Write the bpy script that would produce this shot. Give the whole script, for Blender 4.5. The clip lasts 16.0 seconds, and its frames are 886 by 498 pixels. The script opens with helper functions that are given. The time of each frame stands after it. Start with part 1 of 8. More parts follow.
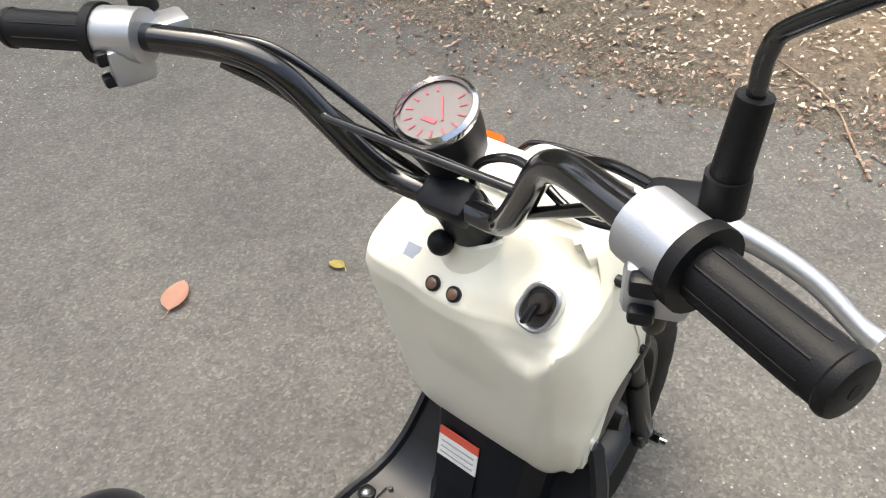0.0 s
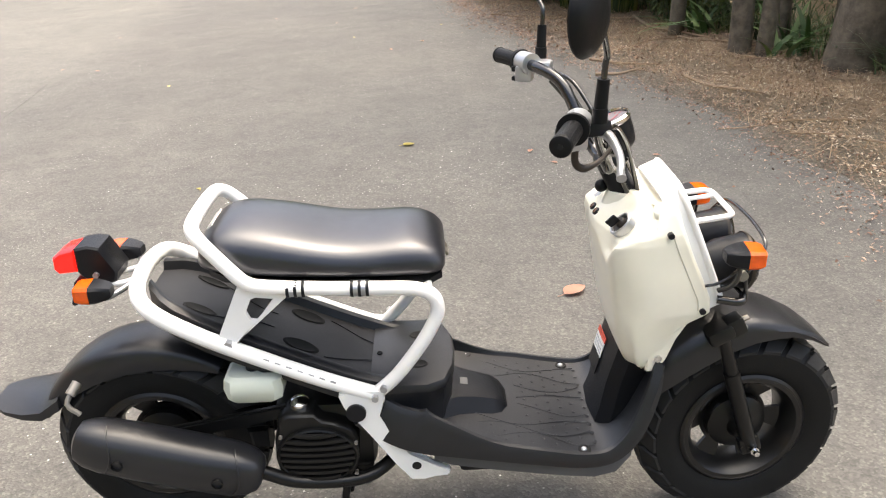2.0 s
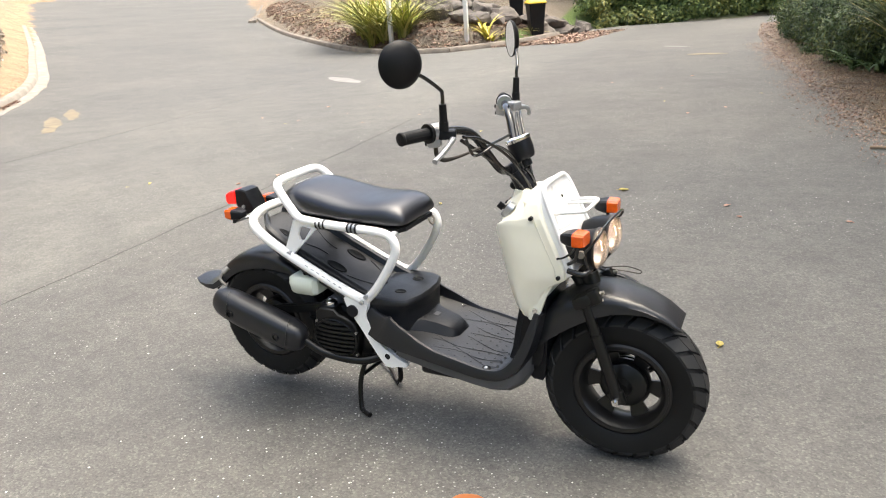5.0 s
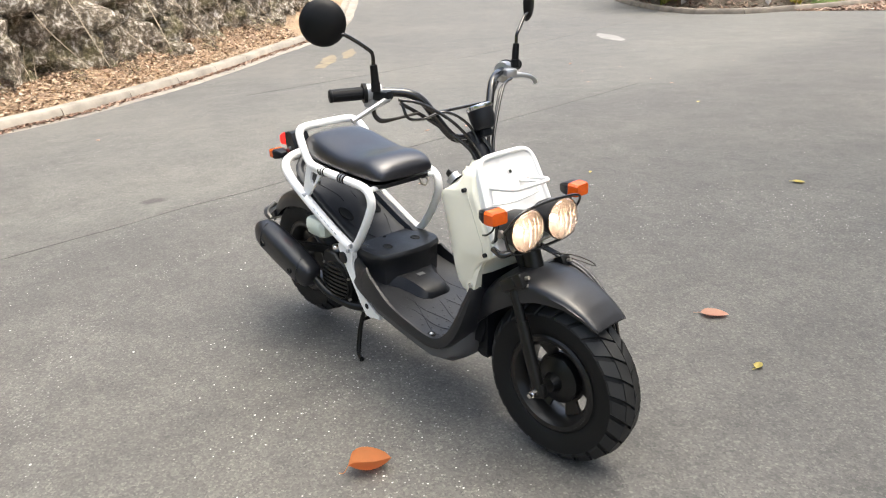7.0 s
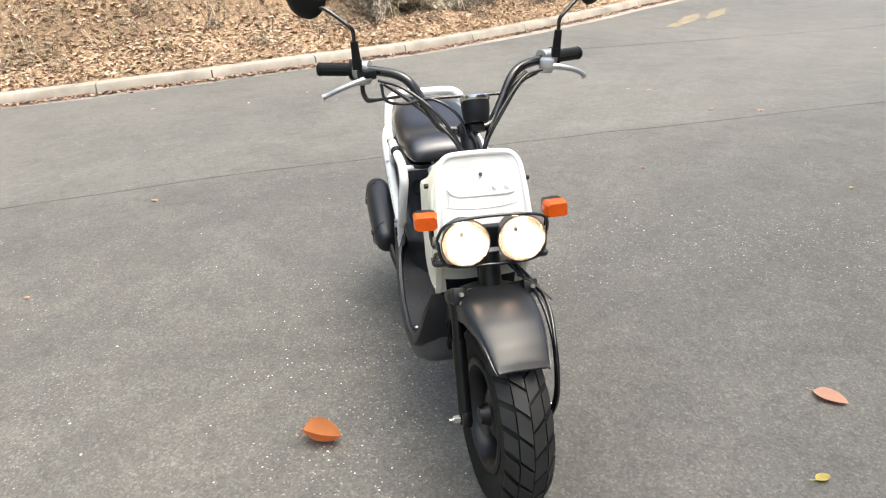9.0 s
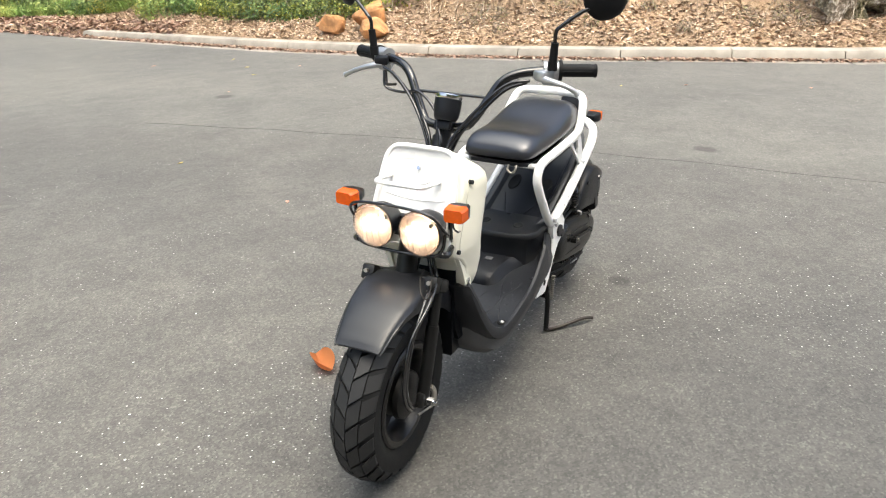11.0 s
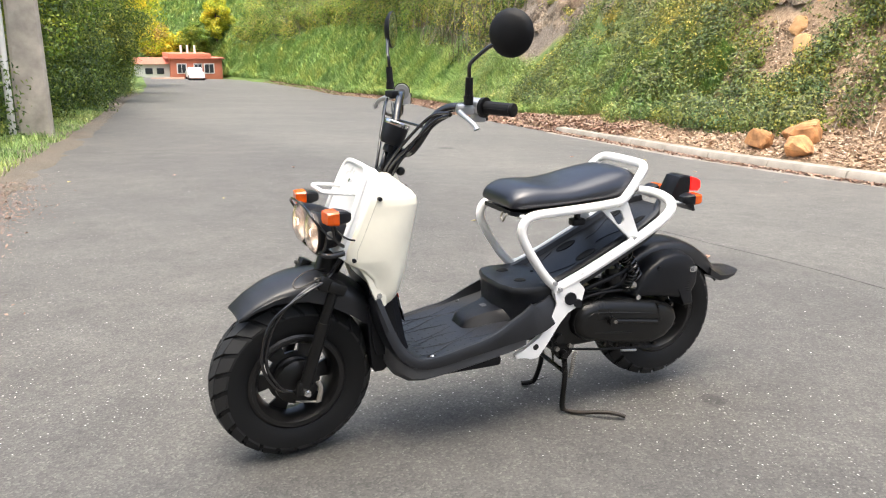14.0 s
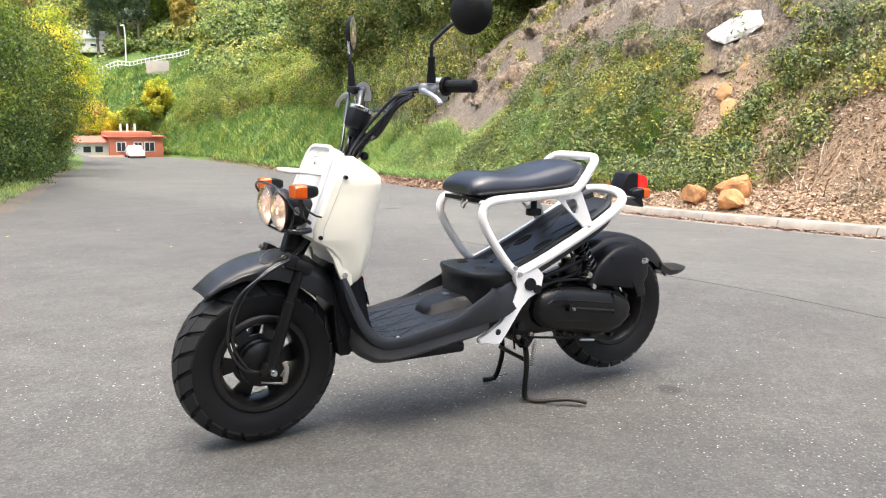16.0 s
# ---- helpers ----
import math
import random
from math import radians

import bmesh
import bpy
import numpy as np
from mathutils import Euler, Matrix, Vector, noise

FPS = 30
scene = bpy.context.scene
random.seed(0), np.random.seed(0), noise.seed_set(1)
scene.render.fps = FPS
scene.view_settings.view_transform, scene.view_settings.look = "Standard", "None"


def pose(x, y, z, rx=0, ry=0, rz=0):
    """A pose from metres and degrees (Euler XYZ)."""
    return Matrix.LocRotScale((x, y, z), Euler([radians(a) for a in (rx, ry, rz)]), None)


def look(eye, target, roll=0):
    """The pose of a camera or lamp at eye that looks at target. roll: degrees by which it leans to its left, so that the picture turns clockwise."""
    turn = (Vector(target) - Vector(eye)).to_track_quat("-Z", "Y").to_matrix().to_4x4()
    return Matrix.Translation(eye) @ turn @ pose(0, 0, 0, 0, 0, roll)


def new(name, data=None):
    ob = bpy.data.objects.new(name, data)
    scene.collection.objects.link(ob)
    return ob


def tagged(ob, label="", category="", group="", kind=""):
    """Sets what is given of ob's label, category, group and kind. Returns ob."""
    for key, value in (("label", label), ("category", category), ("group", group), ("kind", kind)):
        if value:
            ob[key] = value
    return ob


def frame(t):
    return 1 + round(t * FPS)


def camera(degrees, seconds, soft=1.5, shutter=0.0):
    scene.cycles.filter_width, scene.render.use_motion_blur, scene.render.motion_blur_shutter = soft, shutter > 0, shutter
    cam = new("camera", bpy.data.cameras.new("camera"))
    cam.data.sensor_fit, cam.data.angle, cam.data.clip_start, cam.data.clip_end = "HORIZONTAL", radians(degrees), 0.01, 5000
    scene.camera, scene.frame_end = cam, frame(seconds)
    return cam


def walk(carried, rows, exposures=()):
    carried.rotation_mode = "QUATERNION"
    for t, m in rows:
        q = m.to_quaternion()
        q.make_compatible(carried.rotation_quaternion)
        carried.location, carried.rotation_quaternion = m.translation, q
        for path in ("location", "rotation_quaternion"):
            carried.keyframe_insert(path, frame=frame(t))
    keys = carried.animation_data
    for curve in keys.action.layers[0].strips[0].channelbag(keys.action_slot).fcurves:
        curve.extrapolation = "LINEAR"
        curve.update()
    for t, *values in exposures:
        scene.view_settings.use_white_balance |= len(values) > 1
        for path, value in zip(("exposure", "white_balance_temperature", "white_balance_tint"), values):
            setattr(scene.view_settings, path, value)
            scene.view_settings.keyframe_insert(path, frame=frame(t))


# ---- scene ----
cam = camera(59.4, 16.0, 1.15)
PATH = [
    (0, (-0.035, -0.355, 1.243), (1.08, 0.67, -0.064), -4.0),
    (0.5, (-0.138, -0.595, 1.273), (0.743, 0.788, 0.129), -3.2),
    (1, (-0.125, -0.855, 1.308), (0.382, 0.796, 0.3), -2.7),
    (1.5, (-0.029, -1.1, 1.332), (0.177, 0.662, 0.408), -2.5),
    (2, (0.041, -1.374, 1.325), (0.058, 0.431, 0.465), -2.1),
    (2.5, (0.196, -1.581, 1.341), (-0.003, 0.243, 0.544), -1.8),
    (3, (0.412, -1.745, 1.346), (0.06, 0.074, 0.592), -2.0),
    (3.5, (0.58, -1.935, 1.335), (0.1, -0.127, 0.628), -2.4),
    (4, (0.801, -2.035, 1.35), (0.158, -0.266, 0.672), -3.7),
    (6.5, (1.722, -1.51, 1.329), (0.404, -0.182, 0.621), -2.9),
    (7, (1.909, -1.347, 1.313), (0.446, -0.189, 0.591), -3.2),
    (7.5, (2.045, -1.173, 1.313), (0.483, -0.181, 0.556), -3.7),
    (8, (2.083, -0.949, 1.323), (0.425, -0.145, 0.545), -4.4),
    (8.5, (2.187, -0.662, 1.322), (0.434, -0.102, 0.538), -3.5),
    (11, (2.072, 0.914, 1.348), (0.462, 0.042, 0.543), -0.8),
    (11.5, (1.968, 1.18, 1.362), (0.489, 0.098, 0.562), -0.7),
    (12, (1.779, 1.372, 1.362), (0.45, 0.107, 0.564), -0.9),
    (12.5, (1.593, 1.631, 1.369), (0.464, 0.189, 0.564), -0.2),
    (13, (1.394, 1.745, 1.354), (0.444, 0.168, 0.573), 0.6),
    (13.5, (1.168, 1.865, 1.319), (0.403, 0.16, 0.608), 0.7),
    (14, (1.126, 1.985, 1.143), (0.328, 0.228, 0.616), 0.8),
    (14.5, (1.16, 2.105, 0.934), (0.234, 0.38, 0.523), 0.1),
    (15, (1.181, 2.111, 0.916), (0.195, 0.411, 0.545), -0.5),
    (15.5, (1.203, 2.079, 0.901), (0.238, 0.362, 0.552), 0.2),
    (16, (1.221, 2.061, 0.893), (0.277, 0.329, 0.562), 0.7),
]
walk(cam, [(t, look(eye, target, roll)) for t, eye, target, roll in PATH], [(0, 1.72, 6700, 3), (1, 1.86, 6750, 4), (2, 1.98, 7000, 6), (3.5, 1.95, 6880, 4), (7, 1.66, 6600, 3), (12, 1.66, 6540, 1), (14, 1.77, 6480, 5), (16, 1.81, 6380, 6)])

# ---- light ----
world = bpy.data.worlds.new("world")
scene.world = world
world.use_nodes = True
wn = world.node_tree
sky = wn.nodes.new("ShaderNodeTexSky")
sky.sky_type, sky.sun_disc = "NISHITA", False
SUN_ELEV, SUN_TURN = radians(71), radians(35)
sky.sun_elevation, sky.sun_rotation = SUN_ELEV, SUN_TURN
sky.air_density, sky.dust_density, sky.ozone_density = 0.6, 6.0, 0.3
wn.links.new(sky.outputs[0], wn.nodes["Background"].inputs[0])
wn.nodes["Background"].inputs[1].default_value = 0.15
sun = new("sun", bpy.data.lights.new("sun", "SUN"))
sun.data.energy, sun.data.angle, sun.data.color = 0.85, radians(80), (1.0, 0.965, 0.915)
sun.matrix_world = look((1.1, -0.1, 12), (0, 0, 0))


# ---- materials ----
def soft(a):
    return 0.5 * (a + np.sqrt(a * a + 1.0))


def road_z(x, y):
    south = np.maximum(y, -54.0)
    z = -0.03 * soft(-x - 1.0) - 0.05 * soft(-south - 1.0) - 0.02 * soft(y - 2.0)
    z = z + 0.08 * soft(-1.0) + 0.02 * soft(-2.0)
    up = np.clip((y - 1.0) / 4.0, 0, 1)
    return z + up * (0.03 * soft(-x - 8.0) + 0.05 * soft(-x - 13.0) + 0.004 * soft(y - 14.0))


def shader(name, rough=0.5, metal=0.0, coat=0.0):
    m = bpy.data.materials.new(name)
    m.use_nodes = True
    b = m.node_tree.nodes["Principled BSDF"]
    b.inputs["Roughness"].default_value = rough
    b.inputs["Metallic"].default_value = metal
    b.inputs["Coat Weight"].default_value = coat
    b.inputs["Coat Roughness"].default_value = 0.08
    return m, m.node_tree, b


def noise_node(nt, scale, detail=4.0, rough=0.6):
    tc = nt.nodes.new("ShaderNodeTexCoord")
    n = nt.nodes.new("ShaderNodeTexNoise")
    n.inputs["Scale"].default_value = scale
    n.inputs["Detail"].default_value = detail
    n.inputs["Roughness"].default_value = rough
    nt.links.new(tc.outputs["Object"], n.inputs["Vector"])
    return n


def ramp(nt, fac, stops):
    r = nt.nodes.new("ShaderNodeValToRGB")
    e = r.color_ramp.elements
    while len(e) < len(stops):
        e.new(0.5)
    for el, (p, c) in zip(e, stops):
        el.position = p
        el.color = (*c, 1) if len(c) == 3 else c
    nt.links.new(fac, r.inputs[0])
    return r


def mix(nt, fac, a, b, mode="MIX"):
    m = nt.nodes.new("ShaderNodeMix")
    m.data_type, m.blend_type = "RGBA", mode
    for sock, v in ((m.inputs[0], fac), (m.inputs[6], a), (m.inputs[7], b)):
        if hasattr(v, "is_output"):
            nt.links.new(v, sock)
        elif isinstance(v, tuple):
            sock.default_value = (*v, 1)
        else:
            sock.default_value = v
    return m.outputs[2]


def bump(nt, b, height, strength, dist):
    k = nt.nodes.new("ShaderNodeBump")
    k.inputs["Strength"].default_value = strength
    k.inputs["Distance"].default_value = dist
    nt.links.new(height, k.inputs["Height"])
    nt.links.new(k.outputs[0], b.inputs["Normal"])


def plain(name, col, rough=0.5, metal=0.0, coat=0.0, vary=0.15, grain=60.0, relief=0.0, wear=6.0, spec=0.5):
    """Paint, plastic or metal with a fine grain and broad smudges."""
    m, nt, b = shader(name, rough, metal, coat)
    b.inputs["Specular IOR Level"].default_value = spec
    big, fine = noise_node(nt, wear, 5), noise_node(nt, grain, 3)
    dark = tuple(c * (1 - vary) for c in col)
    light = tuple(min(1, c * (1 + vary * 0.6)) for c in col)
    r = ramp(nt, big.outputs[0], [(0.3, dark), (0.7, light)])
    nt.links.new(r.outputs[0], b.inputs["Base Color"])
    rr = ramp(nt, big.outputs[0], [(0.3, (rough * 0.8,) * 3), (0.7, (min(1, rough * 1.2),) * 3)])
    nt.links.new(rr.outputs[0], b.inputs["Roughness"])
    if relief:
        bump(nt, b, fine.outputs[0], 0.5, relief)
    return m


CREAM = plain("cream_plastic", (0.83, 0.80, 0.675), 0.36, vary=0.05, coat=0.15)
WHITE = plain("white_frame_paint", (0.88, 0.875, 0.86), 0.32, vary=0.08, coat=0.3)
BLACK = plain("black_plastic", (0.0072, 0.0080, 0.0105), 0.38, vary=0.25, grain=900, relief=0.0004, spec=0.26)
SATIN = plain("satin_black_fender", (0.013, 0.0136, 0.0162), 0.33, vary=0.2, grain=700, relief=0.0003, spec=0.5)
DECK = plain("scuffed_deck_plastic", (0.0095, 0.0105, 0.0135), 0.42, vary=0.3, grain=900, relief=0.0004, wear=9, spec=0.5)
# paler than the tyre: dust, plus light from above put into the colour
TREAD = plain("dusty_lit_tread_rubber", (0.0165, 0.0168, 0.0175), 0.62, vary=0.4, grain=300, relief=0.0008, wear=18, spec=0.4)
GLOSS = plain("gloss_black_tube", (0.008, 0.008, 0.009), 0.16, vary=0.2, coat=0.5)
RUBBER = plain("tyre_rubber", (0.009, 0.0092, 0.0095), 0.6, vary=0.35, grain=300, relief=0.0008, spec=0.22)
GRIP = plain("grip_rubber", (0.006, 0.0062, 0.0072), 0.48, vary=0.2, grain=600, relief=0.0005, spec=0.2)
VINYL = plain("seat_vinyl", (0.0055, 0.006, 0.0100), 0.36, vary=0.1, grain=900, relief=0.00004, coat=0.20, wear=7, spec=0.85)
VINYL.node_tree.nodes["Principled BSDF"].inputs["Coat Roughness"].default_value = 0.27
VINYL.node_tree.nodes["Principled BSDF"].inputs["Coat IOR"].default_value = 1.6
VINYL.node_tree.nodes["Principled BSDF"].inputs["Specular Tint"].default_value = (0.94, 0.95, 1.0, 1)
RIM = plain("rim_black", (0.010, 0.0095, 0.0095), 0.32, vary=0.3, spec=0.4)
ENGINE = plain("engine_black", (0.007, 0.007, 0.007), 0.32, vary=0.35, grain=400, relief=0.0004, spec=0.33)
DARKSTEEL = plain("dark_worn_steel", (0.045, 0.038, 0.032), 0.4, 0.5, vary=0.4, grain=200)
GREYP = plain("grey_plastic", (0.075, 0.076, 0.08), 0.5, vary=0.2, grain=700, relief=0.0004)
SILVER = plain("cast_aluminium", (0.46, 0.47, 0.49), 0.34, 0.75, vary=0.12, grain=500, relief=0.0003)
CHROME = plain("chrome", (0.75, 0.75, 0.75), 0.14, 1.0, vary=0.08)
STEEL = plain("worn_steel", (0.30, 0.28, 0.25), 0.5, 0.6, vary=0.35)
MIRROR = plain("mirror_glass", (0.85, 0.86, 0.87), 0.03, 1.0, vary=0.02)
RESERVOIR = plain("milky_reservoir", (0.62, 0.66, 0.58), 0.45, vary=0.06)
PAPER = plain("label_white", (0.78, 0.77, 0.75), 0.6, vary=0.05)
REDINK = plain("label_red", (0.65, 0.10, 0.06), 0.55, vary=0.1)
GREYINK = plain("label_grey", (0.35, 0.35, 0.36), 0.55, vary=0.1)
DIAL = plain("dial_face", (0.13, 0.115, 0.12), 0.3, vary=0.06)
BROWNLENS = plain("brown_lens", (0.16, 0.085, 0.05), 0.15, vary=0.2)
DIALINK = plain("faded_dial_red", (0.34, 0.06, 0.08), 0.5, vary=0.1)
# near-black colour standing in for the shade inside holes; none is cut
HOLE_SHADE = plain("painted_hole_shade", (0.004, 0.004, 0.004), 0.9, vary=0.1)
REFLECTOR = plain("lamp_reflector", (0.50, 0.44, 0.40), 0.24, 0.7, vary=0.2, grain=60, relief=0.0015, wear=50)


def lens(name, col, rough=0.12, trans=0.35):
    m, nt, b = shader(name, rough)
    n = noise_node(nt, 90.0, 2)
    r = ramp(nt, n.outputs[0], [(0.35, tuple(c * 0.85 for c in col)), (0.65, col)])
    nt.links.new(r.outputs[0], b.inputs["Base Color"])
    b.inputs["Transmission Weight"].default_value = trans
    b.inputs["Coat Weight"].default_value = 0.15
    bump(nt, b, n.outputs[0], 0.25, 0.001)
    return m


ORANGE = lens("orange_lens", (0.95, 0.15, 0.008), 0.22)
RED = lens("red_lens", (0.75, 0.008, 0.012), 0.25)
for k_, v_ in (("Emission Color", (1.0, 0.02, 0.015, 1)), ("Emission Strength", 0.35), ("Specular IOR Level", 0.25)):
    RED.node_tree.nodes["Principled BSDF"].inputs[k_].default_value = v_
CLEAR = lens("clear_lens", (0.95, 0.95, 0.93), 0.05, 1.0)
m_glow, nt_glow, b_glow = shader("lit_bulb", 0.3)
b_glow.inputs["Base Color"].default_value = (1, 0.8, 0.6, 1)
b_glow.inputs["Emission Color"].default_value = (1, 0.70, 0.52, 1)
b_glow.inputs["Emission Strength"].default_value = 32.0
GLOW = m_glow


def asphalt_material():
    """Rolled stone chips in bitumen, with pale grit, broad tones and a few old oil spots."""
    m, nt, b = shader("asphalt", 0.78)
    tc = nt.nodes.new("ShaderNodeTexCoord")

    def cells(scale):
        v = nt.nodes.new("ShaderNodeTexVoronoi")
        v.inputs["Scale"].default_value = scale
        nt.links.new(tc.outputs["Object"], v.inputs["Vector"])
        sep = nt.nodes.new("ShaderNodeSeparateColor")
        nt.links.new(v.outputs["Color"], sep.inputs[0])
        return v, sep

    v, vs = cells(165)
    vb, vbs = cells(75)
    big, mid, fine = noise_node(nt, 0.35, 6), noise_node(nt, 3.0, 6), noise_node(nt, 240, 4)
    base = ramp(nt, vs.outputs[0], [(0.0, (0.088, 0.087, 0.084)), (0.45, (0.112, 0.110, 0.106)), (0.85, (0.136, 0.1332, 0.128)), (1.0, (0.180, 0.176, 0.168))])
    chips = ramp(nt, vbs.outputs[1], [(0.0, (0.90, 0.90, 0.90)), (0.6, (1.0, 1.0, 1.0)), (1.0, (1.10, 1.095, 1.09))])
    c = mix(nt, 1.0, base.outputs[0], chips.outputs[0], "MULTIPLY")
    tone = ramp(nt, big.outputs[0], [(0.3, (0.76, 0.76, 0.77)), (0.7, (1.12, 1.10, 1.06))])
    c = mix(nt, 1.0, c, tone.outputs[0], "MULTIPLY")
    tone2 = ramp(nt, mid.outputs[0], [(0.3, (0.82, 0.82, 0.82)), (0.7, (1.10, 1.10, 1.09))])
    c = mix(nt, 1.0, c, tone2.outputs[0], "MULTIPLY")
    blot = ramp(nt, noise_node(nt, 13, 7, 0.7).outputs[0], [(0.34, (0.84, 0.84, 0.85)), (0.5, (1.0, 1.0, 1.0)), (0.68, (1.10, 1.09, 1.075))])
    c = mix(nt, 1.0, c, blot.outputs[0], "MULTIPLY")
    # tone across the road: paler west of a wobbling line, darker east of it
    place = nt.nodes.new("ShaderNodeSeparateXYZ")
    nt.links.new(tc.outputs["Object"], place.inputs[0])
    off = nt.nodes.new("ShaderNodeMath")
    off.operation = "MULTIPLY_ADD"
    nt.links.new(place.outputs[1], off.inputs[0])
    off.inputs[1].default_value = 0.115
    nt.links.new(place.outputs[0], off.inputs[2])
    wob = nt.nodes.new("ShaderNodeMath")
    wob.operation = "MULTIPLY_ADD"
    nt.links.new(noise_node(nt, 1.3, 5).outputs[0], wob.inputs[0])
    wob.inputs[1].default_value = 0.7
    nt.links.new(off.outputs[0], wob.inputs[2])
    unit = nt.nodes.new("ShaderNodeMapRange")
    nt.links.new(wob.outputs[0], unit.inputs[0])
    unit.inputs[1].default_value, unit.inputs[2].default_value = -12.12, 7.88
    strip = ramp(nt, unit.outputs[0], [(0.20, (1.0, 1.0, 0.99)), (0.42, (1.08, 1.085, 1.06)), (0.485, (1.06, 1.065, 1.04)), (0.515, (0.86, 0.855, 0.85)), (0.60, (0.87, 0.862, 0.85)), (0.64, (0.90, 0.892, 0.875)), (0.70, (0.93, 0.92, 0.90))])
    c = mix(nt, 1.0, c, strip.outputs[0], "MULTIPLY")
    for scale, share, r0, r1, col in ((30, 0.70, 0.055, 0.10, (0.62, 0.60, 0.57)), (11, 0.66, 0.028, 0.048, (0.80, 0.78, 0.74)), (52, 0.74, 0.10, 0.18, (0.30, 0.292, 0.28)), (75, 0.80, 0.12, 0.22, (0.055, 0.054, 0.053))):
        g, gs = cells(scale)
        near = ramp(nt, g.outputs["Distance"], [(r0, (1, 1, 1)), (r1, (0, 0, 0))])
        pick = ramp(nt, gs.outputs[2], [(share, (0, 0, 0)), (share + 0.04, (1, 1, 1))])
        c = mix(nt, mix(nt, 1.0, near.outputs[0], pick.outputs[0], "MULTIPLY"), c, col)
    for x, y, r, dark in ((-0.672, 0.216, 0.055, 0.62), (-3.61, -8.39, 0.15, 0.5), (-3.23, -4.22, 0.10, 0.45), (-2.82, 0.14, 0.085, 0.5)):
        d = nt.nodes.new("ShaderNodeVectorMath")
        d.operation = "DISTANCE"
        nt.links.new(tc.outputs["Object"], d.inputs[0])
        d.inputs[1].default_value = (x, y, float(road_z(np.float64(x), np.float64(y))))
        w = nt.nodes.new("ShaderNodeMath")
        w.operation = "MULTIPLY_ADD"
        nt.links.new(noise_node(nt, 1.6 / r, 3).outputs[0], w.inputs[0])
        w.inputs[1].default_value = r * 1.1
        nt.links.new(d.outputs["Value"], w.inputs[2])
        spot = ramp(nt, w.outputs[0], [(min(0.98, r * 1.1), (dark,) * 3), (min(0.999, r * 1.6), (1, 1, 1))])
        c = mix(nt, 1.0, c, spot.outputs[0], "MULTIPLY")
    nt.links.new(c, b.inputs["Base Color"])
    h = mix(nt, 0.4, v.outputs["Distance"], fine.outputs[0])
    bump(nt, b, h, 0.42, 0.004)
    return m


def ground_material():
    """Soil with leaf litter; the attribute cover says where grass grows (0 soil, 1 grass), rock where stone is bare."""
    m, nt, b = shader("soil_and_litter", 0.95)
    a = nt.nodes.new("ShaderNodeAttribute")
    a.attribute_name = "cover"
    k = nt.nodes.new("ShaderNodeAttribute")
    k.attribute_name = "rock"
    n1, n2, n3 = noise_node(nt, 1.6, 7), noise_node(nt, 22, 6, 0.75), noise_node(nt, 0.5, 5)
    soil = ramp(nt, n2.outputs[0], [(0.25, (0.13, 0.09, 0.06)), (0.45, (0.29, 0.21, 0.14)), (0.6, (0.42, 0.32, 0.22)), (0.78, (0.56, 0.46, 0.35))])
    tone = ramp(nt, n1.outputs[0], [(0.3, (0.70, 0.66, 0.62)), (0.7, (1.15, 1.08, 1.0))])
    soil_c = mix(nt, 1.0, soil.outputs[0], tone.outputs[0], "MULTIPLY")
    green = ramp(nt, n2.outputs[0], [(0.3, (0.05, 0.085, 0.02)), (0.6, (0.13, 0.20, 0.045)), (0.8, (0.24, 0.28, 0.09))])
    stone = ramp(nt, n2.outputs[0], [(0.3, (0.04, 0.032, 0.025)), (0.5, (0.15, 0.122, 0.095)), (0.62, (0.27, 0.225, 0.18)), (0.78, (0.50, 0.45, 0.39))])
    g = nt.nodes.new("ShaderNodeAttribute")
    g.attribute_name = "grit"
    n4 = noise_node(nt, 75, 5, 0.8)
    gravel = ramp(nt, n4.outputs[0], [(0.25, (0.060, 0.052, 0.042)), (0.48, (0.135, 0.116, 0.092)), (0.62, (0.23, 0.20, 0.16)), (0.8, (0.44, 0.40, 0.34))])
    soil_c = mix(nt, g.outputs["Fac"], soil_c, gravel.outputs[0])
    c = mix(nt, k.outputs["Fac"], soil_c, stone.outputs[0])
    c = mix(nt, a.outputs["Fac"], c, green.outputs[0])
    nt.links.new(c, b.inputs["Base Color"])
    bump(nt, b, n2.outputs[0], 0.9, 0.04)
    return m


ASPHALT, SOIL = asphalt_material(), ground_material()
CONCRETE = plain("kerb_concrete", (0.30, 0.27, 0.23), 0.9, vary=0.35, grain=90, relief=0.004, wear=3)


